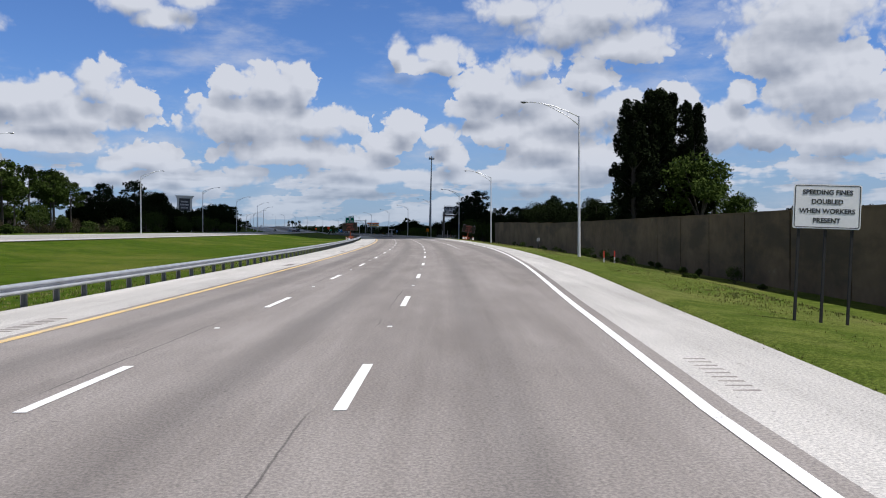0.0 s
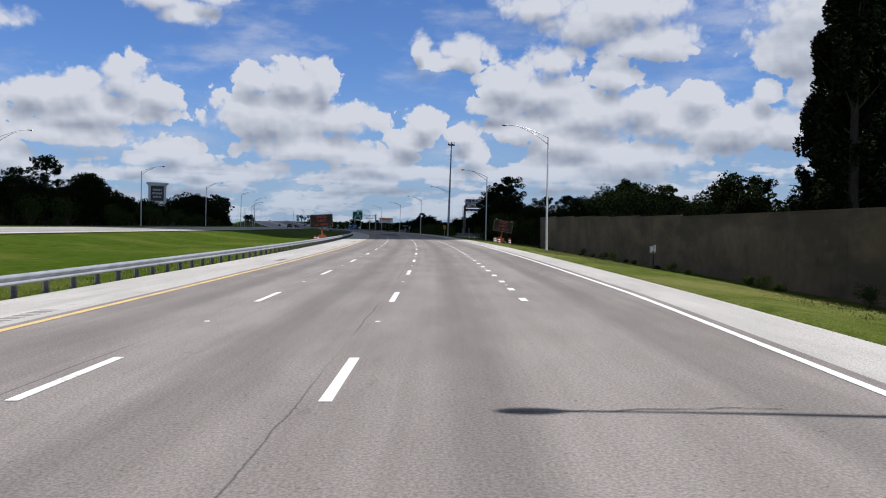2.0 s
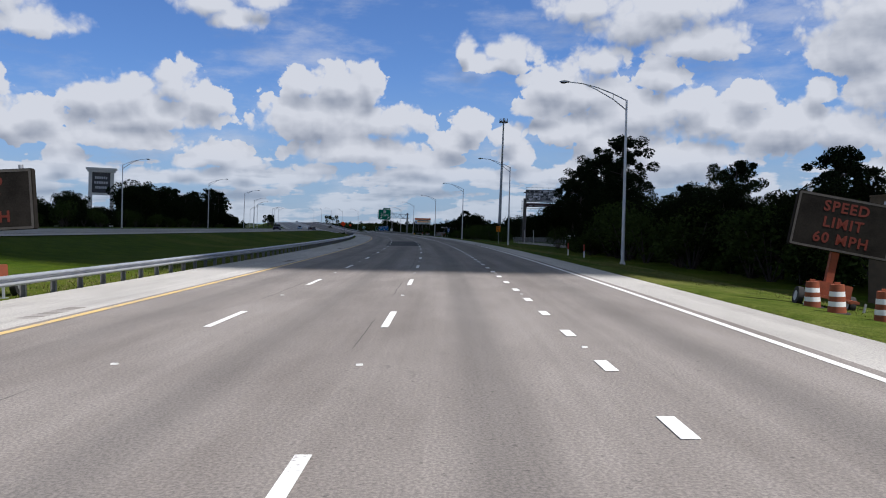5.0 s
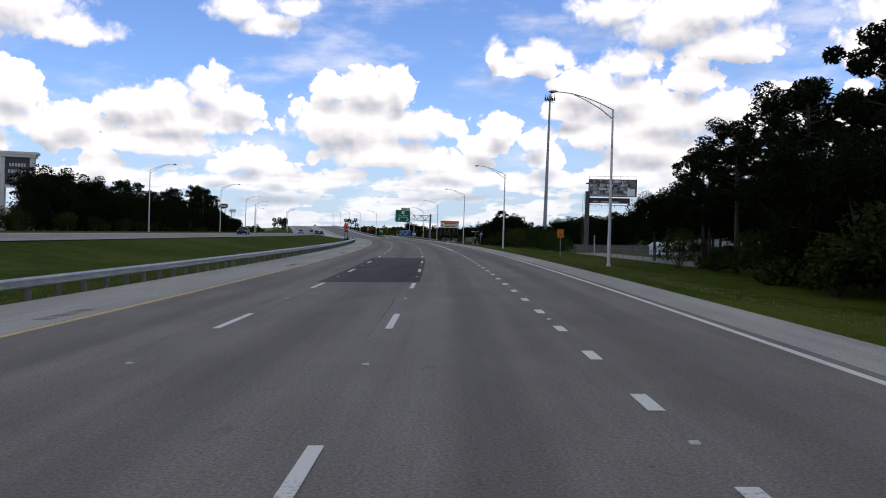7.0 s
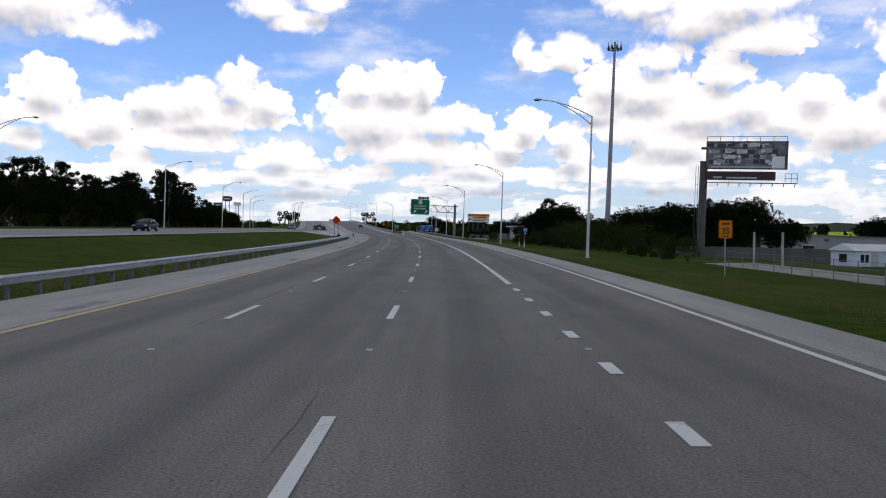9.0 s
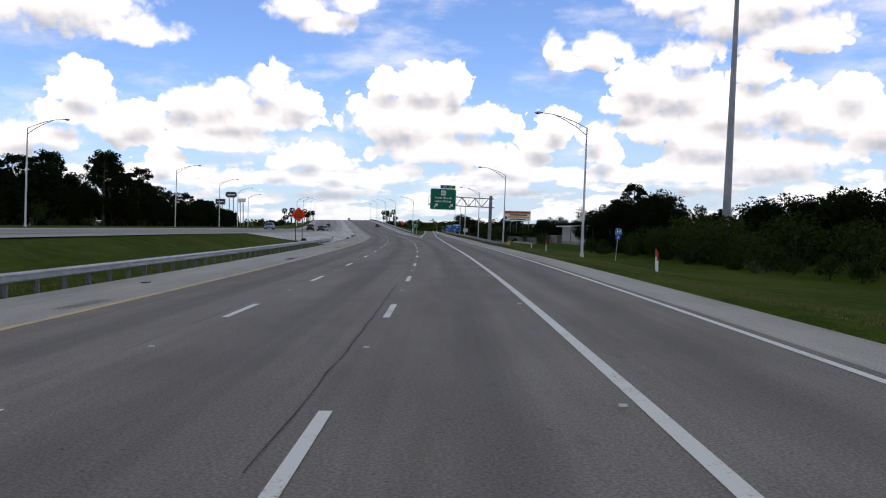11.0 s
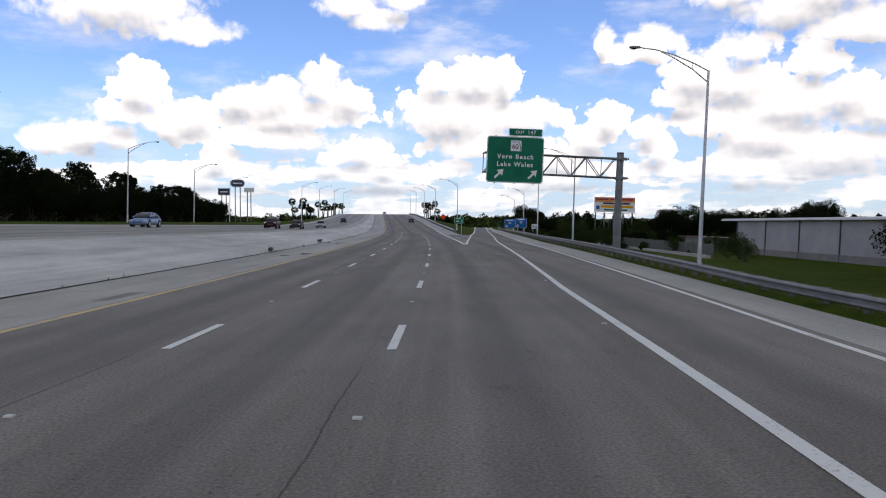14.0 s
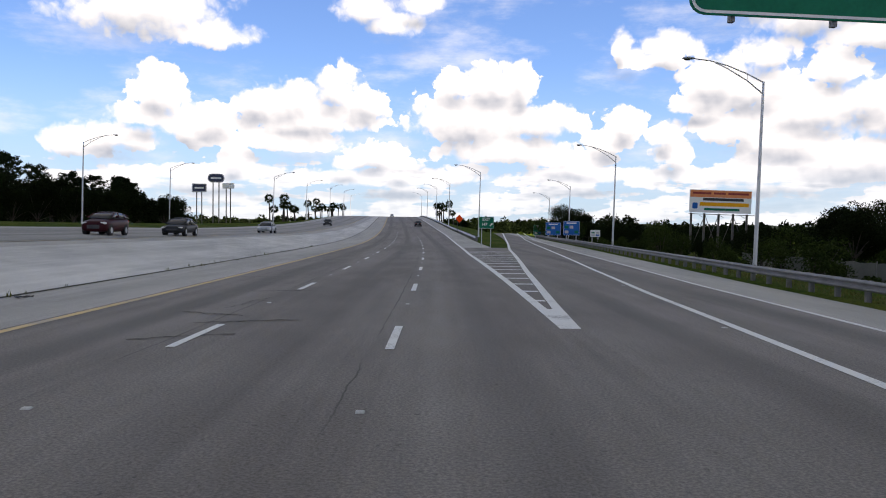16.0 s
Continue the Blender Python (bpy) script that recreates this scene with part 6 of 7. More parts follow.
def put_opposite(c, s, o):
    c.matrix_basis = stand(s, o, opp_z(s, o))


MAROON = car_paint("maroon_car_paint", (0.028, 0.004, 0.006), (0.045, 0.006, 0.009))
CHARCOAL = car_paint("charcoal_car_paint", (0.018, 0.019, 0.022), (0.03, 0.032, 0.036))
SILVER = car_paint("silver_car_paint", (0.35, 0.38, 0.42), (0.45, 0.48, 0.52), 0.6)
SKY_PAINT = car_paint("pale_blue_car_paint", (0.16, 0.26, 0.42), (0.22, 0.33, 0.50), 0.4)
PURPLE = car_paint("dark_violet_car_paint", (0.014, 0.008, 0.024), (0.022, 0.013, 0.034))
put_opposite(car("maroon sport utility vehicle on the opposite carriageway", MAROON, 1.62, 4.35, 1.85, True), 531, -22.6)
put_opposite(car("charcoal sedan on the opposite carriageway", CHARCOAL), 541, -20.4)
put_opposite(car("silver sedan on the opposite carriageway", SILVER), 580, -20.5)
put_opposite(car("dark violet sedan on the opposite carriageway", PURPLE), 357, -32.0)
put_opposite(car("pale blue sedan on the opposite carriageway", SKY_PAINT), 494, -28.6)
put_opposite(car("dark hatchback far down the opposite carriageway", CHARCOAL, 1.5, 4.2), 665, -20.5)
for s, o, paint, label in ((688, 1.85, CHARCOAL, "dark sedan ahead climbing to the overpass"), (900, -5.4, SILVER, "pale sedan far ahead near the crest of the overpass")):
    car(label, paint).matrix_basis = stand(s, o, rise(s) + 0.012, 180)

# ---- trees: tapered trunks with limbs, crowns of many small leaf clumps ----
def leaf_cloud(rng, centres, radii, per, size, squash=1.0, hang=0.0, three=True):
    """Small bent leaf clumps scattered through a set of balls, denser towards their skins."""
    C = np.repeat(np.array(centres), per, axis=0)
    R = np.repeat(np.array(radii), per)
    n = len(C)
    d = rng.normal(size=(n, 3))
    d /= np.linalg.norm(d, axis=1)[:, None]
    r = R * (0.45 + 0.6 * rng.random(n) ** 0.6)
    P = C + d * r[:, None] * np.array([1, 1, squash])
    a = rng.normal(size=(n, 3))
    a[:, 2] = a[:, 2] * 0.7 - hang
    a /= np.linalg.norm(a, axis=1)[:, None]
    b = np.cross(a, rng.normal(size=(n, 3)))
    b /= np.linalg.norm(b, axis=1)[:, None]
    s = size * (0.55 + 0.9 * rng.random(n))[:, None]
    a, b = a * s, b * s * 0.62
    c = np.cross(a, b)
    c *= (0.35 * s / (np.linalg.norm(c, axis=1)[:, None] + 1e-9))
    if three:
        V = np.stack([P - a, P - b * 1.7 + c * 0.4, P + a], 1).reshape(-1, 3)
        return V, [(3 * i, 3 * i + 1, 3 * i + 2) for i in range(n)]
    V = np.stack([P - a, P - b + c * 0.4, P + a, P + b + c * 0.4], 1).reshape(-1, 3)
    F = [(4 * i, 4 * i + 1, 4 * i + 2, 4 * i + 3) for i in range(n)]
    return V, F


def cloud_mesh(name, sets, mat):
    V, F, off = [], [], 0
    for v, f in sets:
        V.append(v)
        F += [tuple(i + off for i in q) for q in f]
        off += len(v)
    me = bpy.data.meshes.new(name)
    me.from_pydata(np.concatenate(V).tolist(), [], F)
    me.materials.append(mat)
    return me


def limb_mesh(segments, sides=7):
    bm = bmesh.new()
    for a, b, r0, r1 in segments:
        tube(bm, a, b, r0, r1, sides, False)
    return mesh_of("trunk", bm, BARK)


def tree(name, label, category, trunk, crown, group):
    t = thing(name, label, category, group)
    part("trunk", trunk, None, t)
    part("crown", crown, None, t)
    return t


def broadleaf(seed, tall, spread, per=60, size=0.42, mat=None, low=0.25, name="oak_tree", label="dark broad-leaved tree with a dense uneven crown"):
    rng = np.random.default_rng(seed)
    seg, centres, radii = [], [], []
    lean = rng.normal(0, 0.25, 2)
    fork = np.array([lean[0] * 0.4, lean[1] * 0.4, tall * low])
    seg.append(((0, 0, -0.6), tuple(fork), tall * 0.026, tall * 0.02))
    for i in range(9):
        a = i * math.tau / 9 + rng.normal(0, 0.3)
        h = tall * (low + 0.12 + (0.86 - low - 0.12) * rng.random() ** 0.8)
        rr = spread * (0.35 + 0.55 * rng.random()) * (1.1 - 0.7 * max(0, h / tall - 0.45))
        e = np.array([math.cos(a) * rr, math.sin(a) * rr, h])
        m = fork + (e - fork) * 0.5 + np.array([0, 0, tall * 0.04])
        seg += [(tuple(fork), tuple(m), tall * 0.012, tall * 0.008), (tuple(m), tuple(e), tall * 0.008, tall * 0.003)]
        for k in range(4):
            q = e + rng.normal(0, spread * 0.2, 3) * np.array([1, 1, 0.7])
            centres.append(q)
            radii.append(spread * (0.17 + 0.16 * rng.random()))
    for k in range(6):
        centres.append(np.array([rng.normal(0, spread * 0.2), rng.normal(0, spread * 0.2), tall * (0.7 + 0.24 * rng.random())]))
        radii.append(spread * (0.2 + 0.14 * rng.random()))
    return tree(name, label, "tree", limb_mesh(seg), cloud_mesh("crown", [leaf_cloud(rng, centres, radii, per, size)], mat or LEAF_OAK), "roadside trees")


def pine(seed, tall, spread, per=34, size=0.36, low=0.5, mat=None):
    """A bare trunk under a rounded crown of separate needle clumps."""
    rng = np.random.default_rng(seed)
    seg, centres, radii = [], [], []
    bend = rng.normal(0, 0.3, 2)
    pts = [np.array([bend[0] * k * k, bend[1] * k * k, tall * 0.97 * k - 0.6 * (k == 0)]) for k in (0, 0.35, 0.7, 1.0)]
    for k in range(3):
        seg.append((tuple(pts[k]), tuple(pts[k + 1]), tall * (0.02 - 0.005 * k), tall * (0.015 - 0.0045 * k)))
    for i in range(26):
        f = low + (1 - low) * (i + rng.random()) / 26
        a = i * 2.4 + rng.normal(0, 0.4)
        k = f
        o = np.array([bend[0] * k * k, bend[1] * k * k, tall * 0.97 * k])
        g = (f - low) / (1 - low)
        rr = spread * math.sqrt(max(0.06, 1 - (2 * g - 0.85) ** 2 / 1.4)) * (0.45 + 0.62 * rng.random())
        e = o + np.array([math.cos(a) * rr, math.sin(a) * rr, rr * 0.25 + rng.normal(0, 0.3)])
        seg.append((tuple(o), tuple(e), tall * 0.004, tall * 0.0015))
        for q in (1.0, 0.66):
            centres.append(o + (e - o) * q + rng.normal(0, 0.25, 3))
            radii.append(spread * (0.12 + 0.12 * rng.random()))
    centres.append(pts[3])
    radii.append(spread * 0.25)
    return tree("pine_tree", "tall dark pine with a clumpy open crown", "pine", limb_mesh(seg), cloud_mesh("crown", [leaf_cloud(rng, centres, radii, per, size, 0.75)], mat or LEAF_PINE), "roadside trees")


def columnar(seed, tall, spread, per=190):
    """A dense dark tree with upswept plumes."""
    rng = np.random.default_rng(seed)
    seg, centres, radii = [((0, 0, -0.8), (0, 0, tall * 0.9), tall * 0.022, tall * 0.006)], [], []
    for i in range(60):
        f = 0.06 + 0.92 * (i + rng.random()) / 60
        a = i * 2.4 + rng.normal(0, 0.5)
        rr = spread * (0.55 + 0.45 * math.sin(min(1.0, f * 1.5) * math.pi * 0.62)) * (1.12 - 0.75 * f ** 2.2) * (0.6 + 0.45 * rng.random())
        e = np.array([math.cos(a) * rr, math.sin(a) * rr, tall * f + rr * 0.3])
        seg.append(((0, 0, tall * f * 0.85), tuple(e), tall * 0.004, tall * 0.0015))
        for q in (1.0, 0.72, 0.45):
            centres.append(np.array([e[0] * q, e[1] * q, e[2] - (1 - q) * rr * 0.4]) + rng.normal(0, 0.2, 3))
            radii.append(spread * (0.13 + 0.1 * rng.random()))
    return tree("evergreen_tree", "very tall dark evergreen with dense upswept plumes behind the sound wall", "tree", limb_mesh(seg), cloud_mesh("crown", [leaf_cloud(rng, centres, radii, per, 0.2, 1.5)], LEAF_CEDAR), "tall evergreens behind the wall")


def palm(seed, tall):
    rng = np.random.default_rng(seed)
    bend = rng.normal(0, 0.3, 2)
    seg = [((0, 0, -0.5), (bend[0] * 0.4, bend[1] * 0.4, tall * 0.5), 0.24, 0.2), ((bend[0] * 0.4, bend[1] * 0.4, tall * 0.5), (bend[0], bend[1], tall), 0.2, 0.17)]
    V, F = [], []
    for i in range(34):
        a, up = i * 2.4, 1.2 - 2.1 * i / 34 + rng.normal(0, 0.1)
        d = np.array([math.cos(a) * math.cos(up), math.sin(a) * math.cos(up), math.sin(up)])
        side = np.array([-math.sin(a), math.cos(a), 0])
        o = np.array([bend[0], bend[1], tall])
        long = 1.5 + 0.5 * rng.random()
        for k in range(9):
            w = (k - 4) / 4 * 1.0
            tip = o + d * long * (1 - 0.25 * abs(w)) + side * w * long * 0.62 + np.array([0, 0, -0.35 * long * (0.3 + abs(w))])
            root = o + d * long * 0.42
            n = np.cross(tip - root, d)
            n = np.cross(n, tip - root)
            n = n / (np.linalg.norm(n) + 1e-6) * 0.07
            b = len(V)
            V += [root - n * 0.4, (root + tip) / 2 - n, tip, (root + tip) / 2 + n]
            F.append((b, b + 1, b + 2, b + 3))
    return tree("palm_tree", "cabbage palm with a round head of drooping fronds", "palm", limb_mesh(seg, 8), cloud_mesh("crown", [(np.array(V), F)], LEAF_PALM), "palms at the interchange")


def shrub(seed, tall, spread, per=50, mat=None, label="scrubby green bush at the edge of the grass"):
    rng = np.random.default_rng(seed)
    seg, centres, radii = [], [], []
    for i in range(7):
        a = i * math.tau / 7
        e = np.array([math.cos(a) * spread * 0.5 * rng.random(), math.sin(a) * spread * 0.5 * rng.random(), tall * (0.35 + 0.4 * rng.random())])
        seg.append(((0, 0, -0.2), tuple(e), 0.04, 0.015))
        centres.append(e)
        radii.append(spread * (0.25 + 0.2 * rng.random()))
    t = thing("shrub", label, "bush", "roadside bushes")
    part("stem", limb_mesh(seg, 5), None, t)
    part("foliage", cloud_mesh("leaves", [leaf_cloud(rng, centres, radii, per * 4, 0.085, tall / spread)], mat or LEAF_SHRUB), None, t)
    return t


def ground_z(s, o):
    """About the height of the ground beside the road."""
    if o > 0:
        q = right_edge(s)
        return float(np.interp(o, [q, q + 2, q + 5, q + 8.5, q + 12, 60, 140], [-0.05, -0.16, -0.45, -1.15, -1.35, -2.1, -3.6]))
    f = opp_near(s) - opp_width
    if o < f:
        return float(np.interp(-o, [-f, -f + 8, -f + 22, 140, 330], [opp_far_z(s), 2.05 + 0.4 * rise(s), 2.2, 2.0, 0.5]))
    return 0.2


KINDS = {
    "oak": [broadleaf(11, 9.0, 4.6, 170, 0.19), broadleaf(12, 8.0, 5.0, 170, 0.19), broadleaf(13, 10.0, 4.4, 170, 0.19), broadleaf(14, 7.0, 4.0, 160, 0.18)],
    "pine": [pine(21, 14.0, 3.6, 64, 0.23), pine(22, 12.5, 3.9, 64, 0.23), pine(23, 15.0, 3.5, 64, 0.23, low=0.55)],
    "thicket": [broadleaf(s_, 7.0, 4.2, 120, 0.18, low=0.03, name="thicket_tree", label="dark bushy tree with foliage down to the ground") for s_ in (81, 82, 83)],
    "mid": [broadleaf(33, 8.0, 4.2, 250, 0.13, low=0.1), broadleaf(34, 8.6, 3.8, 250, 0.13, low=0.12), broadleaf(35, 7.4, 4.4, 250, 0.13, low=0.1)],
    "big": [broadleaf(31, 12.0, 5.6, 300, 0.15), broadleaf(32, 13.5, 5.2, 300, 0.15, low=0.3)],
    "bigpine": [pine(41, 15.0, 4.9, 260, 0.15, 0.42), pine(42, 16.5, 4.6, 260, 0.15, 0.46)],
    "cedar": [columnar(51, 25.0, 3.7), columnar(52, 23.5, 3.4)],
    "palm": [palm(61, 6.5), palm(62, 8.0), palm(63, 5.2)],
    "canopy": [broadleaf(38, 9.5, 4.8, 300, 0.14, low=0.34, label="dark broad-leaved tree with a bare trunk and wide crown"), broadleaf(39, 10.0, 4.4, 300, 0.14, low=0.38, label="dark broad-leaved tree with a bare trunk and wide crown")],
    "openpine": [pine(24, 14.0, 3.8, 60, 0.24, 0.56, LEAF_BRIGHT), pine(25, 12.5, 4.2, 60, 0.24, 0.52, LEAF_BRIGHT)],
    "bright": [broadleaf(36, 11.0, 4.4, 110, 0.22, LEAF_BRIGHT, 0.3, label="sunlit green broad-leaved tree with an open crown"), broadleaf(37, 12.0, 4.0, 110, 0.22, LEAF_BRIGHT, 0.35, label="sunlit green broad-leaved tree with an open crown")],
    "brush": [shrub(74, 2.2, 2.4, 40, LEAF_DRY, "dry grey-brown brush below the pines"), shrub(75, 2.8, 2.0, 40, LEAF_DRY, "dry grey-brown brush below the pines")],
    "shrub": [shrub(71, 1.5, 1.6), shrub(72, 2.6, 2.2), shrub(73, 0.8, 1.1, 40)],
}
KIND_SIZE = {"oak": 0.66, "pine": 0.78, "thicket": 1.0, "mid": 1.0, "big": 0.85, "bigpine": 1.0, "cedar": 0.98, "palm": 1.0, "shrub": 1.5, "bright": 1.0, "brush": 1.0, "canopy": 1.0, "openpine": 1.0}
USED = set()
tree_rng = random.Random(5)


def grow(kind, s, o, scale=1.0, z=None):
    protos = KINDS[kind]
    scale = scale * KIND_SIZE[kind]
    p = protos[tree_rng.randrange(len(protos))]
    zz = ground_z(s, o) if z is None else z
    m = stand(s, o, zz, tree_rng.uniform(0, 360)) @ Matrix.Diagonal((scale * tree_rng.uniform(0.9, 1.1), scale * tree_rng.uniform(0.9, 1.1), scale * tree_rng.uniform(0.92, 1.08), 1))
    if p.name not in USED:
        USED.add(p.name)
        p.matrix_basis = m
        return p
    return copy_thing(p, m @ Matrix.Diagonal((1 / p.scale.x, 1 / p.scale.y, 1 / p.scale.z, 1)))


def belt(kind, s0, s1, step, o0, o1, scale, z=None):
    s = s0
    while s < s1:
        grow(kind, s + tree_rng.uniform(-0.4, 0.4) * step, tree_rng.uniform(o0, o1), scale * tree_rng.uniform(0.82, 1.15), z)
        s += step


# behind the sound wall
grow("cedar", 110, 32.8, 0.93, -1.3)
grow("cedar", 112, 36.4, 1.08, -1.3)
grow("cedar", 114, 39.8, 1.0, -1.3)
grow("cedar", 111, 42.6, 0.86, -1.3)
grow("cedar", 117, 35.0, 0.85, -1.3)
grow("bright", 108, 42.5, 1.25, -1.3)
grow("bright", 112, 46.5, 0.98, -1.3)
grow("bright", 109, 49.0, 0.72, -1.3)
grow("oak", 104, 42.0, 0.7, -1.3)
belt("oak", 60, 104, 7, 44, 60, 0.6)
belt("mid", 122, 150, 5.2, 28.5, 33, 0.95)
belt("mid", 150, 194, 9.0, 28.5, 33, 0.82)
belt("mid", 154, 196, 9.5, 29, 34, 1.1)
belt("thicket", 120, 194, 6, 34, 44, 1.1)
belt("pine", 132, 200, 11, 31, 42, 0.92)
# weeds at the foot of the wall
belt("shrub", 30, 150, 5.5, 17.6, 18.8, 0.24)
belt("shrub", 44, 62, 4.0, 13.6, 15.2, 0.20)
# woods close to the road past the wall
belt("big", 192, 226, 7.0, 26, 31, 0.76)
belt("big", 228, 243, 7.0, 26, 31, 0.62)
belt("big", 245, 262, 6.0, 26, 31, 0.86)
belt("bigpine", 202, 228, 11, 26, 32, 0.56)
grow("bigpine", 249, 28, 0.94)
grow("bigpine", 254, 30, 0.85)
grow("bigpine", 259, 28, 0.86)
belt("thicket", 186, 262, 6, 28, 36, 0.95)
belt("oak", 190, 262, 9, 33, 44, 1.0)
belt("mid", 190, 262, 6, 24.5, 27, 0.66)
belt("shrub", 184, 256, 3.2, 22.5, 25.5, 1.4)
for s, o, k in ((284, 29.5, 0.80), (279, 31, 0.84), (290, 32.5, 0.76), (272, 28, 0.86), (265, 30, 0.88)):
    grow("bigpine", s, o, k)
belt("thicket", 262, 282, 5.0, 34, 40, 0.75)
belt("shrub", 256, 284, 3.0, 25, 30, 1.0)
belt("shrub", 286, 302, 3.5, 34, 38, 0.55)
belt("thicket", 299, 309, 2.6, 38, 46, 0.36)
for s, o, k in ((303.5, 30.6, 0.86), (301, 33.5, 0.92), (301.6, 37.0, 0.95), (299, 40.5, 1.0), (294, 33.5, 0.9), (288, 36, 0.9), (281, 32.5, 0.95), (276, 37, 1.0), (270, 33, 1.0), (306, 44, 1.0), (292, 43, 1.0), (305.5, 33.0, 0.86), (304, 36, 0.92), (303, 39, 0.95), (297, 31.5, 0.9), (298, 36, 0.95)):
    grow("canopy", s, o, k)
# behind the yard, the billboard and the warehouse
belt("oak", 330, 450, 5, 112, 126, 1.6)
belt("thicket", 392, 448, 3.6, 52, 60, 1.2)
belt("oak", 396, 452, 8, 54, 66, 1.02)
belt("pine", 392, 460, 11, 54, 66, 0.76)
belt("mid", 438, 466, 3.6, 33, 39, 0.98)
belt("thicket", 438, 466, 3.6, 35, 43, 1.1)
belt("bigpine", 444, 464, 10, 35, 40, 0.60)
belt("mid", 464, 470, 2.8, 35.5, 38, 0.72)
belt("thicket", 462, 470, 2.5, 35, 37.5, 0.6)
belt("thicket", 366, 436, 5.0, 41, 46, 0.5)
belt("shrub", 346, 384, 3.0, 27, 31, 0.7)
belt("thicket", 430, 452, 4.0, 46, 51, 0.85)
belt("shrub", 384, 436, 2.3, 30, 37, 1.25)
belt("shrub", 384, 440, 3.6, 26, 31, 0.9)
belt("thicket", 434, 458, 4.0, 30, 35, 0.42)
belt("shrub", 430, 448, 4.0, 25, 30, 0.9)
belt("thicket", 524, 590, 4.0, 32, 40, 0.32)
grow("mid", 556, 45.5, 0.85)
grow("mid", 561, 47, 0.8)
belt("thicket", 690, 800, 6, 50, 70, 0.7)
belt("oak", 660, 720, 8, 47, 56, 0.8)
belt("shrub", 486, 524, 4.0, 27, 31, 0.6)
belt("shrub", 524, 580, 3.0, 26, 31, 0.75)
belt("canopy", 516, 566, 6.0, 50, 60, 0.66)
belt("thicket", 520, 640, 5.0, 66, 80, 0.62)
belt("oak", 500, 540, 8, 76, 92, 0.78)
belt("thicket", 548, 660, 5.0, 44, 58, 0.5)
belt("oak", 560, 760, 11.0, 62, 90, 0.55)
belt("oak", 640, 800, 8.0, 52, 66, 0.6)
belt("big", 672, 690, 6, 38, 44, 0.78)
belt("shrub", 540, 640, 5.5, 26, 42, 1.1)
# island and overpass slopes
for s, o in ((770, 16), (778, 18.5), (786, 15), (800, 14.5), (814, 16), (828, 15), (842, 17)):
    grow("palm", s, o, 1.0, rise(s) * 0.55)
belt("oak", 780, 860, 14, 18, 28, 0.8, 1.0)
for s, o in ((712, -36.5), (716, -38.5), (721, -35.5), (724, -39), (770, -34), (776, -32.5), (782, -35), (826, -31.5), (834, -32.5), (842, -33), (852, -31), (880, -30.5), (896, -31), (708, -41), (718, -42), (728, -36), (766, -36), (788, -33), (820, -33), (848, -34)):
    grow("palm", s, o, 0.95, rise(s) * 0.8)
# beyond the opposite carriageway
belt("oak", -40, 120, 12, -82, -70, 1.15)
belt("openpine", 120, 192, 5.0, -88, -74, 0.95)
belt("bright", 126, 180, 11, -86, -78, 0.62)
belt("brush", 96, 190, 2.6, -66, -62, 0.62)
belt("brush", 96, 190, 3.4, -72, -66, 0.85)
belt("oak", 188, 285, 7.5, -82, -71, 1.6)
belt("oak", 285, 342, 8, -80, -68, 1.1)
belt("oak", 353, 378, 6, -70, -66, 1.6)
belt("pine", 354, 378, 8, -71, -66, 1.05)
belt("oak", 120, 460, 20.0, -100, -84, 1.35)
belt("thicket", -10, 90, 7.0, -80, -72, 0.9)
belt("thicket", 190, 285, 5.4, -74, -66, 0.98)
belt("thicket", 285, 342, 4.6, -72, -64, 0.6)
belt("thicket", 344, 374, 4.6, -70, -64, 0.85)
belt("thicket", 372, 700, 5.2, -70, -62, 0.92)
belt("pine", 190, 285, 9, -86, -70, 1.12)
belt("pine", 380, 430, 7.5, -82, -68, 1.05)
belt("pine", 430, 484, 7.5, -80, -68, 1.15)
belt("pine", 484, 532, 5.5, -75, -63, 1.36)
belt("oak", 378, 480, 6.5, -80, -68, 1.65)
belt("oak", 480, 600, 6, -84, -68, 1.7)
belt("oak", 600, 700, 6, -84, -68, 1.5)
belt("pine", 532, 690, 9, -86, -68, 1.08)
belt("oak", 640, 760, 12, -100, -72, 0.85)
belt("shrub", 100, 480, 9.0, -64, -60, 1.2)


def far_woods():
    """Low woods closing the distance, as one mass of leaf clumps."""
    rng = np.random.default_rng(9)
    centres, radii = [], []
    for s0, s1, o, h, step in ((700, 1500, -150, 9, 5), (-200, 900, -190, 14, 6), (-200, 420, 150, 9, 6), (420, 1100, 160, 4, 6), (800, 1500, 95, 8, 5), (620, 900, 118, 4, 5), (900, 1560, -70, 8, 6), (900, 1560, 45, 8, 6)):
        s = s0
        while s < s1:
            p = at(s, o + rng.normal(0, 8))
            tall = h * (0.65 + 0.5 * rng.random())
            for k in range(3):
                centres.append((p.x + rng.normal(0, 2), p.y + rng.normal(0, 2), -1 + tall * (0.25 + 0.3 * k)))
                radii.append(2.6 + 1.6 * rng.random() - 0.5 * k)
            s += step
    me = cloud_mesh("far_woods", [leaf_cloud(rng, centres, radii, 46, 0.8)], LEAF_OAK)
    tagged(part("far_woods", me, None), "distant dark woods along the horizon", "woods", kind="stuff")


far_woods()


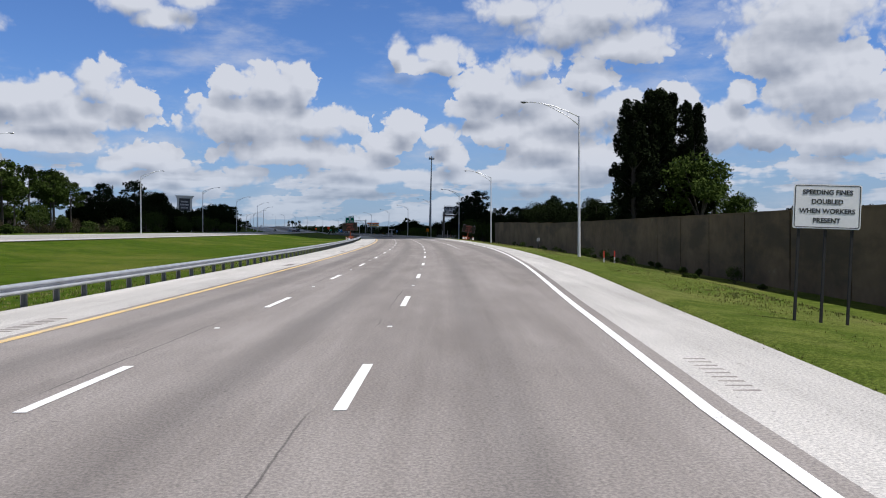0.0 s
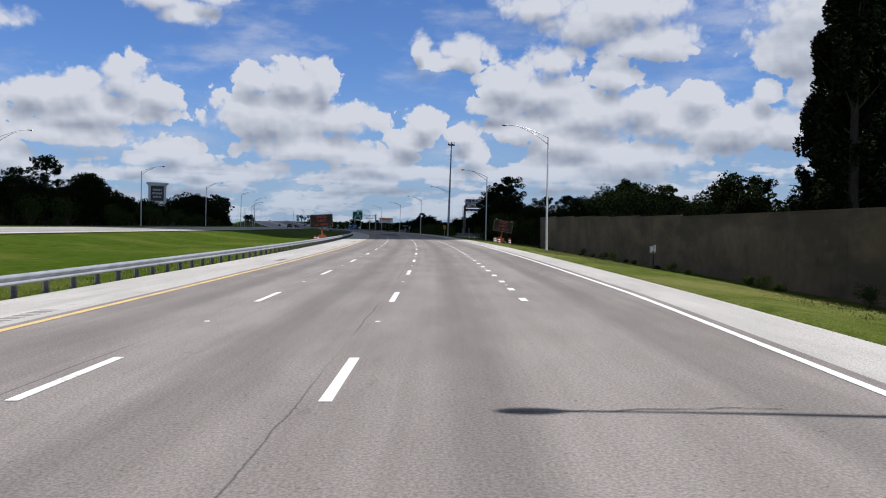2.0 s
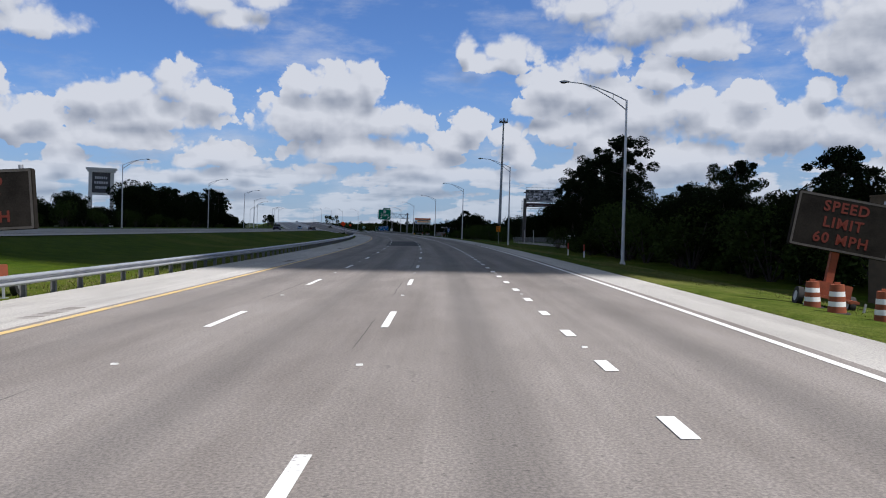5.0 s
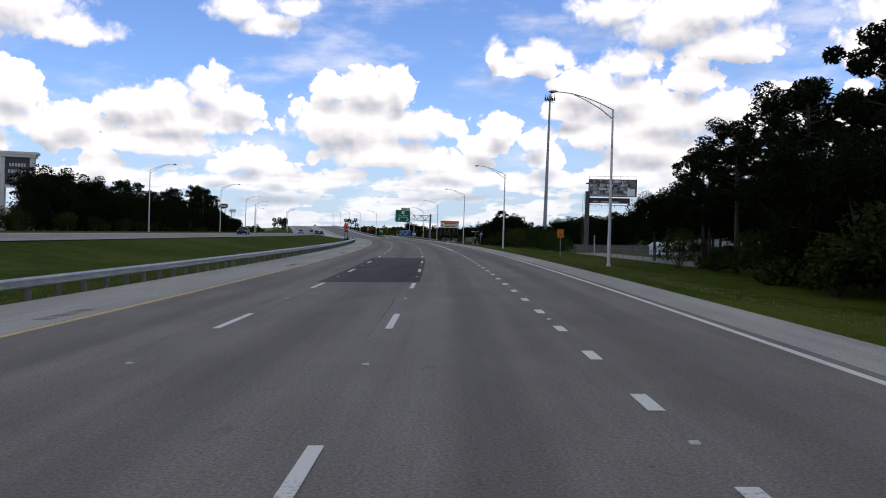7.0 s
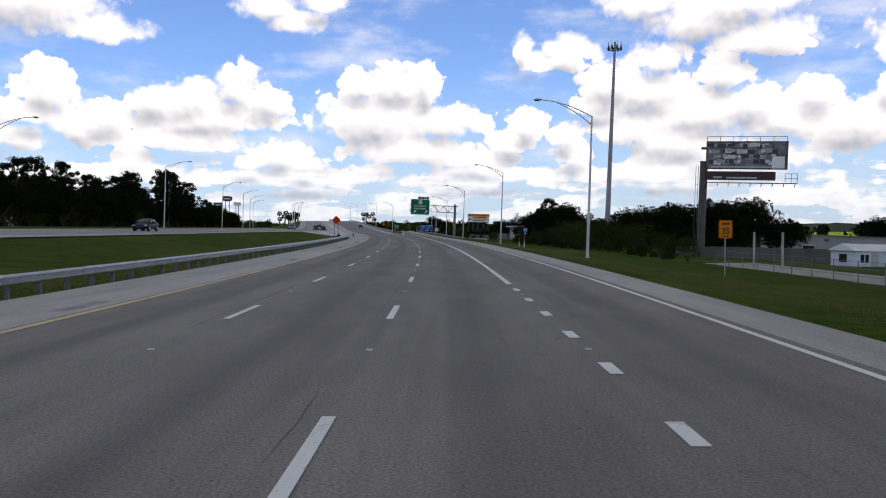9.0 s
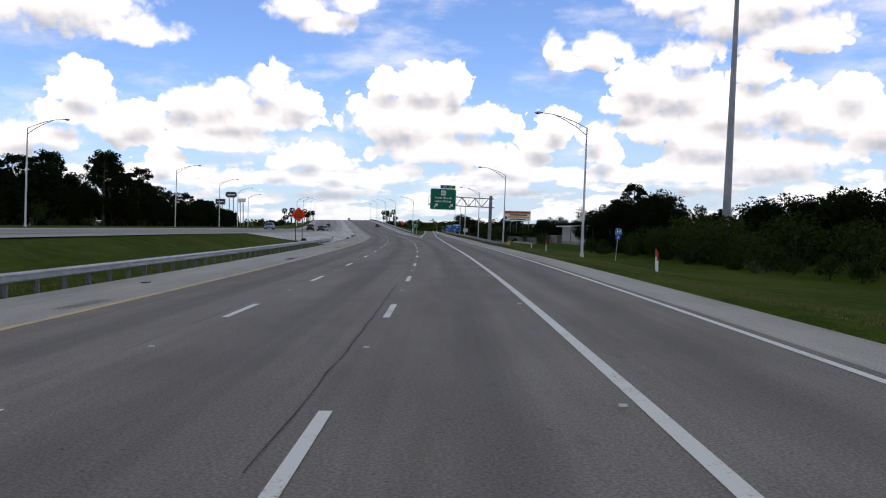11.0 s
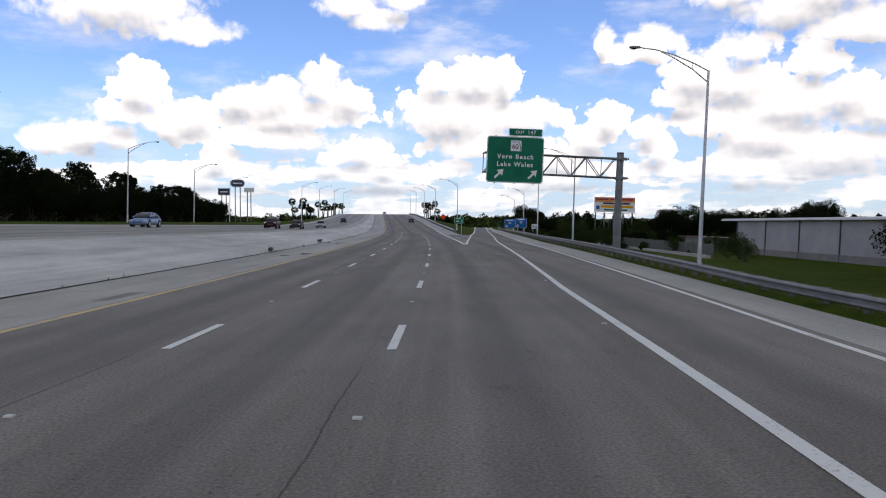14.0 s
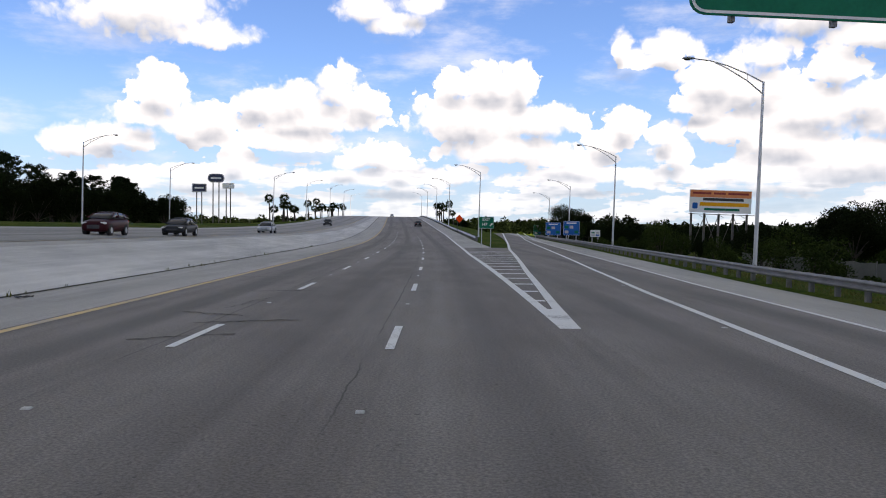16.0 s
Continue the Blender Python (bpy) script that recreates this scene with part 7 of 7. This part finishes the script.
def distant_ridge():
    rng = np.random.default_rng(19)
    V, F = [], []
    n = 720
    for i in range(n + 1):
        a = i * math.tau / n
        h = 13 + 5 * noise.noise(Vector((math.cos(a) * 30, math.sin(a) * 30, 0))) + 3 * rng.random()
        x, y = -30 + 1900 * math.cos(a), 500 + 1900 * math.sin(a)
        V += [(x, y, -8), (x, y, h), (x * 1.02, y * 1.02, -8)]
        if i:
            b = 3 * i
            F += [(b - 3, b, b + 1, b - 2), (b - 2, b + 1, b + 2, b - 1)]
    me = bpy.data.meshes.new("backdrop")
    me.from_pydata(V, [], F)
    me.materials.append(material("hazy_far_trees", (0.03, 0.045, 0.035), (0.06, 0.075, 0.06), 0.02, 0.95))
    tagged(part("backdrop", me, None), "hazy line of far woods at the horizon", "backdrop", kind="structure")


distant_ridge()


# ---- verge grass ----
def tufts(name, s0, s1, o0, o1, count, tall, label, gz):
    rng = np.random.default_rng(int(s0) + 300)
    V, F = [], []
    for i in range(count):
        s = s0 + (s1 - s0) * rng.random()
        f = rng.random() ** 1.5
        a, b = o0(s), o1(s)
        o = a + (b - a) * f
        p = np.array(at(s, o, gz(s, o) - 0.03))
        h = tall * (0.4 + 0.9 * rng.random())
        for k in range(4):
            d = rng.normal(0, 0.35, 2) * h
            w = rng.normal(0, 1, 2)
            w = w / np.linalg.norm(w) * 0.022
            q = p + np.array([rng.normal(0, 0.1), rng.normal(0, 0.1), 0])
            n = len(V)
            V += [q + np.array([w[0], w[1], 0]), q - np.array([w[0], w[1], 0]), q + np.array([d[0], d[1], h])]
            F.append((n, n + 1, n + 2))
    me = bpy.data.meshes.new(name)
    me.from_pydata([tuple(v) for v in V], [], F)
    me.materials.append(GRASS_BLADE)
    tagged(part(name, me, None), label, "grass", kind="stuff")


tufts("verge_grass", 0, 430, lambda s: right_edge(s) + 0.05, lambda s: right_edge(s) + 6.5, 34000, 0.075, "uneven grass at the outer edge of the shoulder", ground_z)
tufts("rail_grass", 0, 434, lambda s: rail_o(s) - 0.3, lambda s: rail_o(s) - 3.5, 9000, 0.12, "longer grass under and behind the guard rail", lambda s, o: -0.1)
tufts("joint_weeds", 437, 560, lambda s: RAIL_LEFT + 0.28, lambda s: RAIL_LEFT + 0.42, 60, 0.17, "weeds growing in the joint of the paved median", lambda s, o: 0.02)
tufts("ramp_grass", 417, 560, lambda s: RAIL_RIGHT(s) + 0.1, lambda s: RAIL_RIGHT(s) + 4, 6000, 0.16, "rough grass behind the ramp's guard rail", ground_z)
for s, o in ((30, 13.2), (33, 14.6), (41, 15.5), (47, 13.4), (52, 16.2), (63, 15.0), (74, 17.2), (88, 16.4), (121, 18.6), (128, 18.2), (140, 19.0), (147, 18.4), (152, 19.3), (157, 18.7), (163, 19.4), (168, 18.9), (172, 19.6)):
    grow("shrub", s, o, tree_rng.uniform(0.12, 0.24))
grow("shrub", 493.6, -11.05, 0.13, 0.0)
grow("shrub", 469.0, -11.1, 0.1, 0.0)
grow("shrub", 416, -13.9, 0.36, 0.1)
grow("shrub", 417, -13.2, 0.34, 0.1)


# ---- a cumulus cloud overhead, which shades the road past the sound wall ----
def overhead_cloud():
    rng = np.random.default_rng(77)
    bm = bmesh.new()
    high = 430.0
    for i in range(46):
        s = 179 + 95 + 640 * (i + rng.random()) / 46 if i < 30 else rng.uniform(330, 900)
        o = rng.uniform(-170, 150)
        r = rng.uniform(95, 150)
        p = at(s, o) + SUN_TO * (high / SUN_TO.z)
        m = Matrix.Translation(p) @ Matrix.Diagonal((r, r, r * 0.42, 1))
        bmesh.ops.create_icosphere(bm, subdivisions=3, radius=1.0, matrix=m)
    for v in bm.verts:
        k = noise.noise(v.co * 0.02) * 16 + noise.noise(v.co * 0.06) * 6
        v.co += v.normal * k if v.normal.length else Vector((0, 0, 0))
    for f in bm.faces:
        f.smooth = True
    tagged(part("cloud", bm, material("cloud_white", (0.8, 0.8, 0.8), (0.9, 0.9, 0.9), 0.01, 1.0)), "white cumulus cloud drifting high over the freeway", "cloud", kind="structure")


overhead_cloud()
